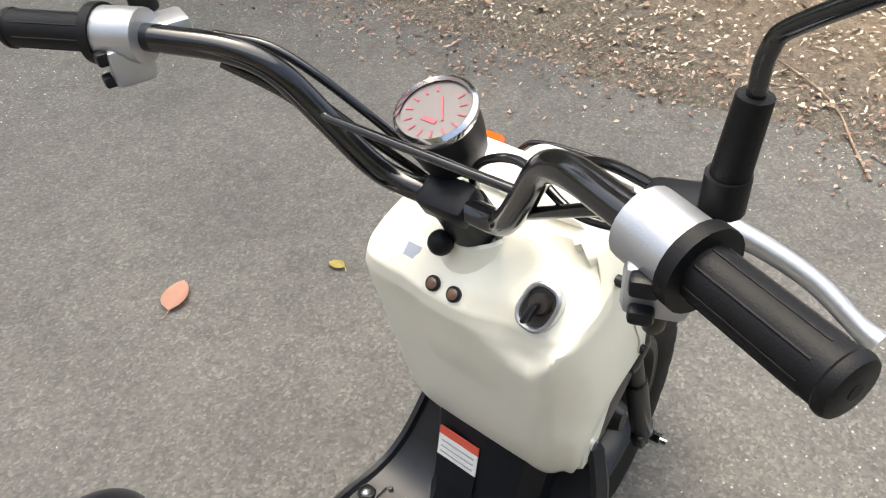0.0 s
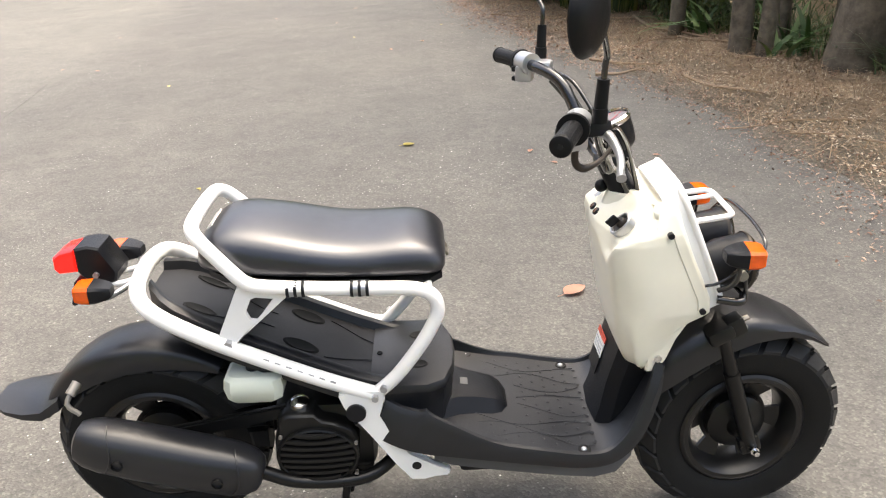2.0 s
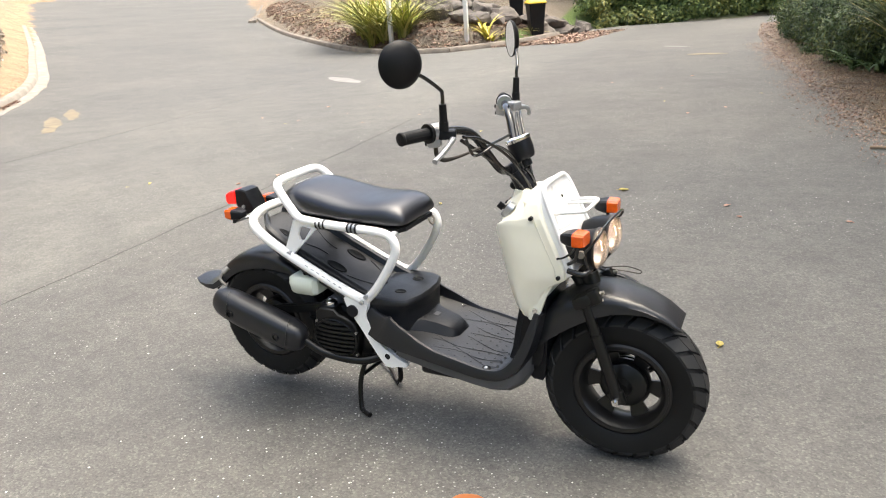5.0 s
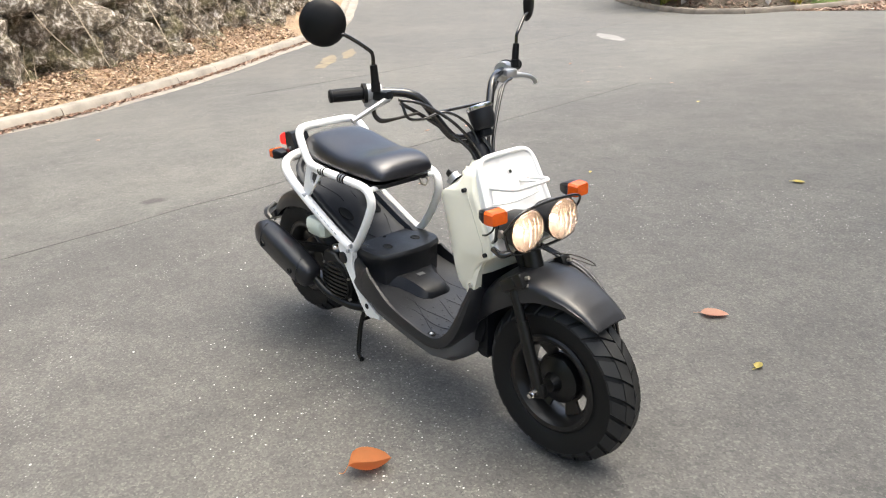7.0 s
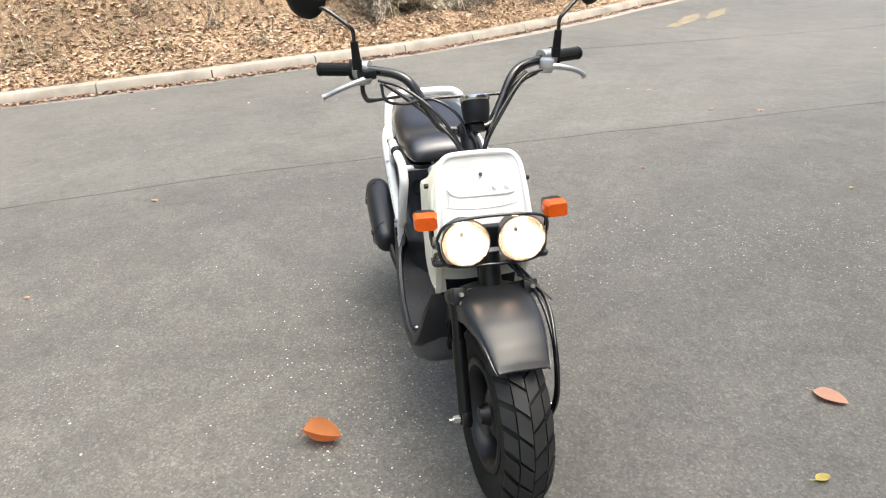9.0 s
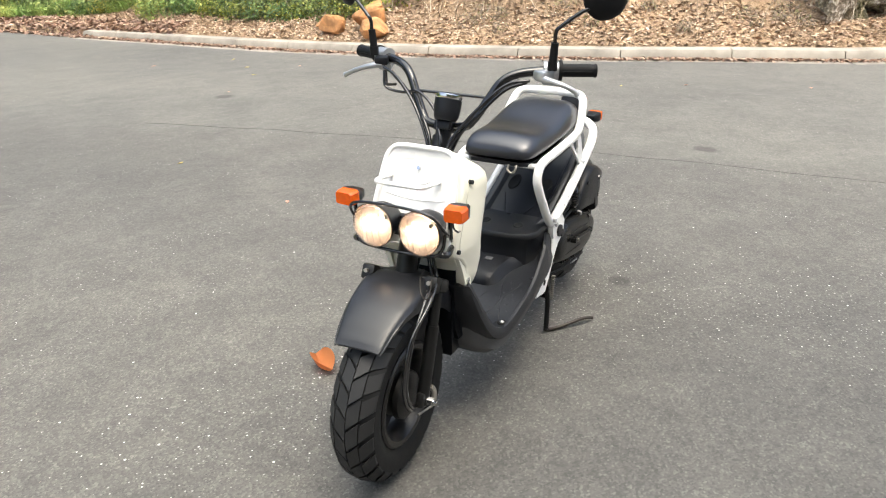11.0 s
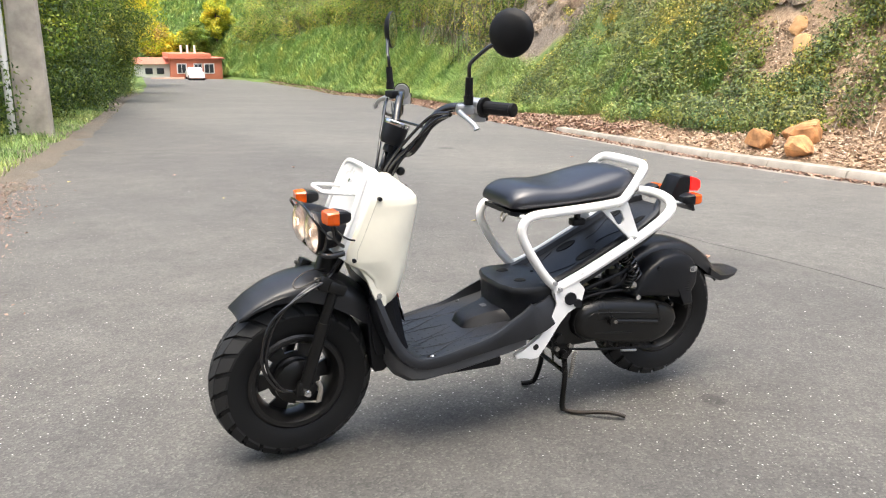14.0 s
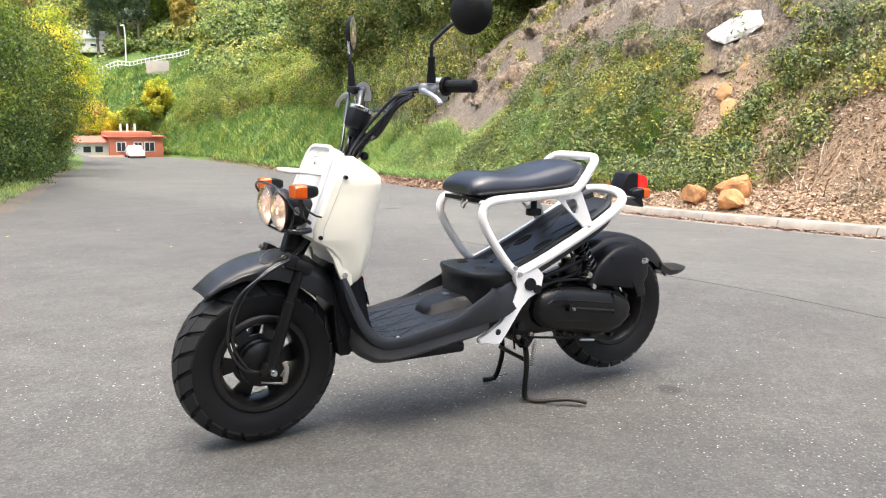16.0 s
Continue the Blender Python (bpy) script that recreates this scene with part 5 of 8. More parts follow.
bm = bmesh.new()
lathe(bm, [(0.0, -0.030), (0.026, -0.030), (0.031, -0.022), (0.034, 0.000), (0.0345, 0.026), (0.030, 0.026)], (0, 0, 0), "Z", 36)
meter = part("speedometer", metered(bm), BLACK, bar, "round black speedometer with chrome bezel")
bm = bmesh.new()
lathe(bm, [(0.0345, 0.022), (0.0365, 0.026), (0.0365, 0.031), (0.033, 0.034), (0.0315, 0.030)], (0, 0, 0), "Z", 36)
part("bezel", metered(bm), CHROME, meter, "chrome bezel")
bm = bmesh.new()
lathe(bm, [(0.0, 0.028), (0.032, 0.028), (0.032, 0.026), (0.0, 0.026)], (0, 0, 0), "Z", 36)
part("dial", metered(bm), DIAL, meter, "grey dial with red scale")
bm = bmesh.new()
for k in range(13):
    a = radians(-150 + k * 25) + math.pi
    c = Vector((0.024 * math.cos(a), 0.024 * math.sin(a), 0.0286))
    box(bm, c, (0.0065, 0.0016, 0.0006), Matrix.Rotation(a, 4, "Z"))
box(bm, (0.004, -0.004, 0.0288), (0.026, 0.002, 0.0008), Matrix.Rotation(radians(35), 4, "Z"))
box(bm, (-0.010, 0.0, 0.0286), (0.004, 0.014, 0.0006))
part("dial_scale", metered(bm), DIALINK, meter)
bm = bmesh.new()
box(bm, (0, 0, -0.040), (0.020, 0.034, 0.022), None, 0.005)
part("meter_bracket", metered(bm), BLACK, meter)
# cables
for k, (pa, r) in enumerate([
        ([(0.312, 0.205, 0.962), (0.335, 0.150, 0.950), (0.372, 0.085, 0.885), (0.405, 0.035, 0.815), (0.425, 0.02, 0.760)], 0.0042),
        ([(0.305, 0.195, 0.955), (0.325, 0.145, 0.935), (0.360, 0.090, 0.875), (0.398, 0.040, 0.812), (0.415, 0.03, 0.760)], 0.0042),
        ([(0.290, 0.170, 0.955), (0.315, 0.125, 0.925), (0.338, 0.090, 0.880), (0.372, 0.05, 0.83), (0.40, 0.028, 0.770)], 0.005),
        ([(0.312, -0.205, 0.962), (0.340, -0.150, 0.945), (0.380, -0.080, 0.890), (0.412, -0.030, 0.815), (0.43, -0.015, 0.760)], 0.0042),
        ([(0.300, -0.190, 0.950), (0.318, -0.140, 0.915), (0.345, -0.085, 0.870), (0.385, -0.035, 0.815), (0.41, -0.02, 0.765)], 0.005),
        ([(0.318, -0.200, 0.955), (0.330, -0.190, 0.915), (0.330, -0.140, 0.905), (0.350, -0.08, 0.915), (0.375, -0.02, 0.870), (0.41, 0.0, 0.78)], 0.0038),
        ([(0.400, 0.0, 0.840), (0.415, 0.012, 0.81), (0.43, 0.01, 0.76)], 0.006)]):
    bm = bmesh.new()
    tube(bm, pa, r, 10, 8)
    part("cable", barred(bm), GLOSS, scooter, "black control cable")
# cable down to the front brake
for dy, dx in ((0.0, 0.0), (0.012, 0.012)):
    bm = bmesh.new()
    tube(bm, [(0.555, 0.05 + dy, 0.565), (0.61, 0.085 + dy, 0.530), (0.68, 0.098 + dy, 0.500), (0.745 + dx, 0.100, 0.440), (0.775 + dx, 0.098, 0.360), (0.772 + dx, 0.095, 0.300), (0.735 + dx, 0.090, 0.240), (0.70, 0.085, 0.222)], 0.0045, 10, 8)
    part("cable", turned(bm), GLOSS, scooter, "black brake cable")
bm = bmesh.new()
tube(bm, [(0.60, 0.060, 0.548), (0.66, 0.078, 0.552), (0.70, 0.100, 0.535), (0.695, 0.112, 0.522), (0.66, 0.104, 0.528), (0.61, 0.085, 0.538)], 0.0016, 8, 6)
part("cable_guide", turned(bm), DARKSTEEL, scooter, "bent wire cable guide on the mudguard")
bm = bmesh.new()
tube(bm, [(0.640, 0.098, 0.245), (0.634, 0.104, 0.225), (0.640, 0.104, 0.190)], 0.007, 8, 4)
rod(bm, (0.640, 0.100, 0.185), (0.700, 0.090, 0.195), 0.003, 8)
part("brake_arm", turned(bm), STEEL, scooter, "bare metal brake arm")
bm = bmesh.new()
lathe(bm, [(0.0, 0.040), (0.05, 0.038), (0.062, 0.030), (0.064, 0.016)], AXLE_F + Vector((0, 0.02, 0)), seg=32)
part("brake_drum", turned(bm), ENGINE, scooter)

# switches on the shield
for y in (-0.0125, 0.0125):
    bm = bmesh.new()
    lathe(bm, [(0.0, 0.002), (0.006, 0.002), (0.0078, 0.0005), (0.0078, -0.004)], (0, 0, 0), "Z", 18)
    bmesh.ops.transform(bm, matrix=Matrix.Translation((0.3470, y, 0.7445)) @ Matrix.Rotation(radians(-48), 4, "Y"), verts=bm.verts)
    wl = part("warning_lamp", bm, BLACK, shield, "small round brown warning lamp")
    bm = bmesh.new()
    lathe(bm, [(0.0, 0.0032), (0.0045, 0.0028), (0.0058, 0.0018)], (0, 0, 0), "Z", 18)
    bmesh.ops.transform(bm, matrix=Matrix.Translation((0.3470, y, 0.7445)) @ Matrix.Rotation(radians(-48), 4, "Y"), verts=bm.verts)
    part("lamp_face", bm, BROWNLENS, wl, "brown lens")
bm = bmesh.new()
box(bm, (0.3645, 0.052, 0.7520), (0.014, 0.017, 0.002), Matrix.Rotation(radians(-42), 4, "Y"))
part("badge", bm, SILVER, shield, "silver square badge")
LOCK = Matrix.Translation((0.3775, -0.086, 0.7475)) @ Matrix.Rotation(radians(12), 4, "X") @ Matrix.Rotation(radians(-48), 4, "Y")


def locked(bm):
    bmesh.ops.transform(bm, matrix=LOCK, verts=bm.verts)
    return bm


def oval(rx, ry, z, n=28):
    return [(rx * math.copysign(abs(math.cos(a)) ** 0.75, math.cos(a)), ry * math.copysign(abs(math.sin(a)) ** 0.75, math.sin(a)), z) for a in (2 * math.pi * k / n for k in range(n))]


bm = bmesh.new()
loft(bm, [oval(0.0235, 0.0185, -0.014), oval(0.0235, 0.0185, 0.002), oval(0.0215, 0.0165, 0.004), oval(0.0192, 0.0145, 0.003), oval(0.0185, 0.014, -0.002)], caps=False)
lock = part("ignition_lock", locked(bm), SILVER, shield, "oval metal ignition lock with a key")
bm = bmesh.new()
loft(bm, [oval(0.019, 0.0145, -0.012), oval(0.019, 0.0145, -0.002)])
part("lock_face", locked(bm), DARKSTEEL, lock)
bm = bmesh.new()
lathe(bm, [(0.0, 0.008), (0.0085, 0.008), (0.0105, 0.003), (0.0105, -0.004)], (0.003, 0, 0.0), "Z", 20)
part("lock_barrel", locked(bm), DARKSTEEL, lock)
bm = bmesh.new()
box(bm, (-0.005, 0, 0.016), (0.022, 0.005, 0.018), None, 0.002)
part("key", locked(bm), BLACK, lock, "black key in the lock")

# engine, left side
bm = bmesh.new()
outl = [(-0.158, 0.300), (-0.164, 0.335), (-0.190, 0.362), (-0.237, 0.374), (-0.31, 0.368), (-0.39, 0.357), (-0.47, 0.342), (-0.52, 0.325), (-0.556, 0.300), (-0.567, 0.27), (-0.556, 0.232), (-0.525, 0.203), (-0.48, 0.189), (-0.42, 0.192), (-0.358, 0.205), (-0.27, 0.222), (-0.20, 0.243), (-0.168, 0.268)]
cx, cz = -0.36, 0.283
loft(bm, [[(cx + (x - cx) * k, y, cz + (z - cz) * k2) for x, z in outl] for k, k2, y in ((1.0, 1.0, 0.05), (1.0, 1.0, 0.100), (0.992, 0.975, 0.110), (0.970, 0.925, 0.1185), (0.958, 0.90, 0.1185), (0.945, 0.87, 0.1235), (0.915, 0.79, 0.131), (0.86, 0.66, 0.1362), (0.6, 0.35, 0.139), (0.1, 0.05, 0.1395))])
cvt = part("drive_cover", bm, ENGINE, scooter, "black cast drive-belt cover")
for x, z in ((-0.172, 0.318), (-0.29, 0.213), (-0.40, 0.191), (-0.49, 0.186), (-0.560, 0.245), (-0.545, 0.312), (-0.40, 0.362), (-0.26, 0.377), (-0.335, 0.203)):
    bm = bmesh.new()
    rod(bm, (x, 0.085, z), (x, 0.110, z), 0.0095, 14)
    boss = part("cover_boss", bm, ENGINE, cvt)
    bm = bmesh.new()
    rod(bm, (x, 0.110, z), (x, 0.115, z), 0.0055, 6)
    part("cover_bolt", bm, DARKSTEEL, boss)
bm = bmesh.new()
rod(bm, (-0.285, 0.136, 0.305), (-0.285, 0.158, 0.305), 0.013, 18)
rod(bm, (-0.285, 0.150, 0.305), (-0.470, 0.146, 0.276), 0.0058, 12)
rod(bm, (-0.470, 0.136, 0.276), (-0.470, 0.152, 0.276), 0.009, 14)
kick = part("kick_arm", bm, ENGINE, cvt, "black kick-start arm along the cover")
bm = bmesh.new()
rod(bm, (-0.290, 0.156, 0.304), (-0.290, 0.163, 0.304), 0.0062, 6)
part("kick_bolt", bm, STEEL, kick)
for pts_ in ([(-0.232, 0.1365, 0.268), (-0.30, 0.139, 0.260), (-0.372, 0.1385, 0.252)], [(-0.225, 0.1355, 0.333), (-0.33, 0.139, 0.322), (-0.455, 0.1375, 0.302)], [(-0.20, 0.134, 0.300), (-0.205, 0.1345, 0.322), (-0.225, 0.1355, 0.333)]):
    bm = bmesh.new()
    tube(bm, pts_, 0.0026, 8, 5)
    part("cover_rib", bm, ENGINE, cvt)
for k in range(6):
    bm = bmesh.new()
    rod(bm, (-0.468 - 0.002 * k, 0.126, 0.330 - k * 0.0085), (-0.468 - 0.002 * k, 0.139, 0.328 - k * 0.0085), 0.0036, 8)
    part("cooling_stud", bm, ENGINE, cvt)
bm = bmesh.new()
tube(bm, [(-0.16, 0.105, 0.215), (-0.25, 0.118, 0.205), (-0.36, 0.120, 0.192), (-0.47, 0.120, 0.178)], 0.004, 8, 6)
part("overflow_hose", bm, GRIP, scooter)
bm = bmesh.new()
rod(bm, (-0.355, 0.116, 0.186), (-0.410, 0.116, 0.178), 0.0065, 10)
part("hose_end", bm, SILVER, scooter, "bright hose end under the cover")
# engine block in the middle
bm = bmesh.new()
box(bm, (-0.20, 0, 0.30), (0.20, 0.20, 0.17), None, 0.02)
box(bm, (-0.135, 0.06, 0.285), (0.07, 0.07, 0.13), None, 0.015)
rod(bm, (-0.13, 0.08, 0.33), (-0.13, 0.118, 0.33), 0.022, 18)
rod(bm, (-0.125, 0.08, 0.255), (-0.125, 0.112, 0.255), 0.014, 14)
box(bm, (-0.10, 0, 0.33), (0.10, 0.14, 0.12), None, 0.02)
rod(bm, (-0.08, 0, 0.27), (0.06, 0, 0.29), 0.05, 20)
part("engine_block", bm, ENGINE, scooter)
# fan shroud on the other side
bm = bmesh.new()
GX, GZ = -0.214, 0.285
sh = [(-0.302, 0.276), (-0.298, 0.325), (-0.290, 0.346), (-0.287, 0.372), (-0.270, 0.384), (-0.215, 0.384), (-0.200, 0.368), (-0.175, 0.362), (-0.140, 0.346), (-0.130, 0.325), (-0.131, 0.290), (-0.140, 0.240), (-0.150, 0.216), (-0.172, 0.205), (-0.245, 0.205), (-0.285, 0.222), (-0.298, 0.245)]
loft(bm, [[(GX + (x - GX) * k, y, GZ + (z - GZ) * k) for x, z in sh] for k, y in ((1.0, -0.05), (1.0, -0.118), (0.975, -0.127), (0.93, -0.131), (0.3, -0.131))])
fan = part("fan_shroud", bm, ENGINE, scooter, "black slatted cooling-fan cover")
bm = bmesh.new()
ringp = [(1.06, -0.131), (1.05, -0.138), (1.0, -0.140), (0.97, -0.138), (0.955, -0.130)]
loft(bm, [[(GX + 0.0785 * k * math.cos(a), y, GZ + 0.0635 * k * math.sin(a)) for a in (2 * math.pi * q / 40 for q in range(40))] for k, y in ringp], caps=False)
part("grille_rim", bm, ENGINE, fan)
for k in range(8):
    bm = bmesh.new()
    z = GZ - 0.052 + k * 0.0149
    hw = 0.0755 * math.sqrt(max(0.05, 1 - ((z - GZ) / 0.0625) ** 2))
    secs = []
    for u in np.linspace(-1, 1, 9):
        yy = -0.137 - 0.007 * (1 - u * u)
        secs.append([(GX + hw * u, yy + 0.004, z + 0.0070), (GX + hw * u, yy - 0.002, z + 0.0052), (GX + hw * u, yy - 0.003, z - 0.001), (GX + hw * u, yy + 0.003, z - 0.0058), (GX + hw * u, yy + 0.010, z - 0.004)])
    loft(bm, secs)
    part("shroud_slat", bm, ENGINE, fan)
for x, z in ((-0.298, 0.236), (-0.290, 0.334), (-0.142, 0.312), (-0.146, 0.236), (-0.275, 0.212)):
    bm = bmesh.new()
    rod(bm, (x + 0.006, -0.126, z), (x + 0.006, -0.136, z), 0.0042, 8)
    part("shroud_bolt", bm, STEEL, fan)
bm = bmesh.new()
lathe(bm, [(0.0, 0.014), (0.014, 0.012), (0.020, 0.006), (0.021, -0.014)], (-0.245, -0.096, 0.388), "Z", 20)
part("oil_cap", bm, CHROME, fan, "bright round cap")
bm = bmesh.new()
lathe(bm, [(0.0, 0.0), (0.026, 0.0), (0.028, -0.02), (0.030, -0.05)], (-0.245, -0.096, 0.380), "Z", 20)
part("filler_neck", bm, ENGINE, fan)
# muffler
bm = bmesh.new()
ma, mb = Vector((-0.662, -0.165, 0.374)), Vector((-0.320, -0.160, 0.268))
md = (mb - ma).normalized()
mu = Vector((-md.z, 0, md.x))
secs = []
for q, h, w in ((-0.006, 0.022, 0.020), (0.0, 0.037, 0.032), (0.02, 0.047, 0.041), (0.05, 0.052, 0.046), (0.12, 0.054, 0.049), (0.24, 0.054, 0.049), (0.30, 0.052, 0.047), (0.335, 0.045, 0.040), (0.352, 0.034, 0.030), (0.358, 0.02, 0.018)):
    c = ma + md * q
    secs.append([c + mu * h * math.copysign(abs(math.sin(a)) ** 0.8, math.sin(a)) + Vector((0, 1, 0)) * w * math.copysign(abs(math.cos(a)) ** 0.8, math.cos(a)) for a in (2 * math.pi * k / 24 for k in range(24))])
loft(bm, secs)
muf = part("muffler", bm, SATIN, scooter, "matt black exhaust muffler with heat guard")
for c in ((-0.578, -0.212, 0.346), (-0.398, -0.209, 0.290)):
    bm = bmesh.new()
    lathe(bm, [(0.0, 0.001), (0.005, 0.001), (0.0055, 0.004), (0.0095, 0.003), (0.0105, -0.004), (0.0115, 0.006)], c, "Y", 18)
    part("guard_bolt", bm, ENGINE, muf)
for q0 in (0.062, 0.305):
    bm = bmesh.new()
    c0 = ma + md * q0
    tube(bm, [c0 + mu * 0.0545 * math.sin(a) + md * 0.012 * math.cos(2 * a) - Vector((0, 0.0495, 0)) * math.cos(a) for a in (radians(d) for d in range(-80, 81, 16))], 0.0016, 6, 2)
    part("guard_edge", bm, SATIN, muf)
bm = bmesh.new()
tube(bm, [ma + md * q - mu * 0.034 - Vector((0, 0.0385, 0)) for q in (0.06, 0.12, 0.2, 0.26, 0.30)], 0.0016, 6, 2)
part("guard_edge", bm, SATIN, muf)
bm = bmesh.new()
tube(bm, [(-0.33, -0.15, 0.265), (-0.25, -0.14, 0.225), (-0.12, -0.12, 0.215), (-0.04, -0.06, 0.24)], 0.014, 14, 6)
part("exhaust_pipe", bm, ENGINE, scooter)
bm = bmesh.new()
plate(bm, [(-0.565, 0.33), (-0.54, 0.30), (-0.27, 0.355), (-0.27, 0.385)], -0.10, -0.085, 0.004)
part("swing_arm", bm, ENGINE, scooter)
bm = bmesh.new()
rod(bm, (-0.675, -0.09, 0.455), (-0.685, -0.11, 0.44), 0.010, 10)
tube(bm, [(-0.68, -0.10, 0.45), (-0.690, -0.12, 0.425), (-0.67, -0.12, 0.40)], 0.005, 8, 4)
part("muffler_stay", bm, STEEL, scooter)
# reservoir
bm = bmesh.new()
loft(bm, [[(-0.325 + x * k, y * k - 0.098, z - 0.034) for x, y in ((-0.055, -0.03), (-0.04, -0.042), (0.045, -0.042), (0.06, -0.03), (0.06, 0.03), (-0.055, 0.03))] for z, k in ((0.452, 0.75), (0.46, 0.92), (0.485, 1.0), (0.505, 0.95), (0.512, 0.8))])
res = part("reservoir", bm, RESERVOIR, scooter, "milky plastic fluid reservoir")
bm = bmesh.new()
rod(bm, (-0.325, -0.098, 0.476), (-0.325, -0.098, 0.494), 0.014, 16)
part("reservoir_cap", bm, BLACK, res)
# air box
bm = bmesh.new()
ab = [(-0.378, 0.362), (-0.39, 0.392), (-0.413, 0.428), (-0.445, 0.457), (-0.483, 0.479), (-0.53, 0.490), (-0.583, 0.484), (-0.615, 0.462), (-0.638, 0.42), (-0.637, 0.375), (-0.621, 0.348), (-0.632, 0.303), (-0.594, 0.300), (-0.572, 0.332), (-0.50, 0.345), (-0.42, 0.355)]
loft(bm, [[(-0.53 + (x + 0.53) * k, y, 0.41 + (z - 0.41) * k) for x, z in ab] for k, y in ((0.97, 0.050), (1.0, 0.062), (1.0, 0.098), (0.975, 0.112), (0.93, 0.120), (0.86, 0.124), (0.5, 0.128))])
air = part("air_box", bm, BLACK, scooter, "black plastic air-cleaner box")
bm = bmesh.new()
loft(bm, [[(-0.608 + 0.015 * math.copysign(abs(math.cos(a)) ** 0.7, math.cos(a)), y, 0.430 + 0.0095 * math.copysign(abs(math.sin(a)) ** 0.7, math.sin(a))) for a in (2 * math.pi * k / 20 for k in range(20))] for y in (0.115, 0.1285)])
badge = part("air_box_badge", bm, CHROME, air, "small bright badge")
for k in range(3):
    bm = bmesh.new()
    box(bm, (-0.603, 0.1288, 0.4255 + k * 0.0045), (0.013, 0.001, 0.0018))
    part("badge_line", bm, BLACK, badge)
# near-black bars laid on the box imitate shaded vents
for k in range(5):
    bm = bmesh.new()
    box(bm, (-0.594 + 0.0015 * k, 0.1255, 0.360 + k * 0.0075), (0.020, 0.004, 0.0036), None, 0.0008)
    part("vent_shade", bm, HOLE_SHADE, air)
bm = bmesh.new()
rod(bm, (-0.470, 0.118, 0.448), (-0.470, 0.129, 0.448), 0.007, 12)
part("box_clip", bm, BLACK, air)
bm = bmesh.new()
tube(bm, [(-0.40, 0.10, 0.385), (-0.36, 0.09, 0.40), (-0.30, 0.06, 0.40)], 0.018, 14, 5)
part("intake_hose", bm, GRIP, scooter)
bm = bmesh.new()
rod(bm, (-0.39, 0.108, 0.395), (-0.37, 0.11, 0.40), 0.012, 10)
part("hose_clamp", bm, STEEL, scooter)
for pa, r in (([(-0.20, 0.10, 0.40), (-0.27, 0.11, 0.425), (-0.34, 0.10, 0.44), (-0.40, 0.08, 0.46)], 0.008), ([(-0.22, 0.08, 0.385), (-0.30, 0.105, 0.395), (-0.36, 0.095, 0.425), (-0.37, 0.07, 0.48)], 0.006), ([(-0.18, 0.11, 0.375), (-0.26, 0.118, 0.39), (-0.35, 0.11, 0.385), (-0.39, 0.10, 0.37)], 0.005), ([(-0.30, 0.06, 0.50), (-0.33, 0.09, 0.46), (-0.31, 0.10, 0.41)], 0.005)):
    bm = bmesh.new()
    tube(bm, pa, r, 10, 6)
    part("engine_hose", bm, GRIP, scooter)
bm = bmesh.new()
lathe(bm, [(0.0, -0.03), (0.020, -0.03), (0.024, -0.012), (0.032, -0.010), (0.032, 0.010), (0.024, 0.012), (0.022, 0.030), (0.0, 0.032)], (-0.318, 0.085, 0.425), "Z", 20)
part("carburettor", bm, ENGINE, scooter)
bm = bmesh.new()
rod(bm, (-0.392, 0.118, 0.362), (-0.392, 0.132, 0.362), 0.009, 6)
part("mount_bolt", bm, CHROME, scooter)
bm = bmesh.new()
tube(bm, [Vector((-0.355, 0.112, 0.385)) + Vector((-0.02, 0.004, 0.05)) * (k / 50) + Vector((0.011 * math.cos(k * 0.7), 0.011 * math.sin(k * 0.7), 0)) for k in range(51)], 0.003, 6, 1, True, False)
part("hose_spring", bm, ENGINE, scooter)
# rear shock with its spring
bm = bmesh.new()
sa, sb = Vector((-0.345, 0.085, 0.515)), Vector((-0.440, 0.09, 0.355))
rod(bm, sa, sb, 0.012, 12)
sd = (sb - sa).normalized()
su = sd.cross(Vector((0, 1, 0))).normalized()
sv = sd.cross(su)
tube(bm, [sa + sd * (0.02 + 0.145 * k / 96) + 0.024 * (su * math.cos(k * 0.5) + sv * math.sin(k * 0.5)) for k in range(97)], 0.0048, 8, 1, True, False)
part("rear_shock", bm, GLOSS, scooter, "black coil-spring shock absorber")
# helmet hook and lock under the seat
bm = bmesh.new()
rod(bm, (-0.20, 0.05, 0.60), (-0.20, 0.05, 0.655), 0.010, 12)
box(bm, (-0.20, 0.05, 0.605), (0.045, 0.03, 0.022), None, 0.005)
part("seat_lock", bm, BLACK, scooter)
bm = bmesh.new()
tube(bm, [(0.055, 0.045, 0.655), (0.062, 0.045, 0.640), (0.062, 0.06, 0.632), (0.062, 0.07, 0.645), (0.055, 0.07, 0.655)], 0.0035, 8, 5)
part("helmet_hook", bm, STEEL, scooter)

# centre stand
bm = bmesh.new()
rod(bm, (-0.145, -0.10, 0.200), (-0.145, 0.115, 0.200), 0.013, 14)
tube(bm, [(-0.155, -0.055, 0.200), (-0.178, -0.075, 0.115), (-0.172, -0.098, 0.030), (-0.158, -0.106, 0.013), (-0.128, -0.116, 0.010)], 0.0085, 12, 6)
tube(bm, [(-0.148, 0.098, 0.200), (-0.149, 0.110, 0.130), (-0.143, 0.112, 0.040), (-0.150, 0.108, 0.014)], 0.0088, 12, 6)
rod(bm, (-0.165, -0.07, 0.135), (-0.149, 0.105, 0.140), 0.007, 10)
plate(bm, [(-0.185, 0.245), (-0.105, 0.245), (-0.110, 0.205), (-0.135, 0.180), (-0.165, 0.178), (-0.185, 0.205)], 0.085, 0.095, 0.002)
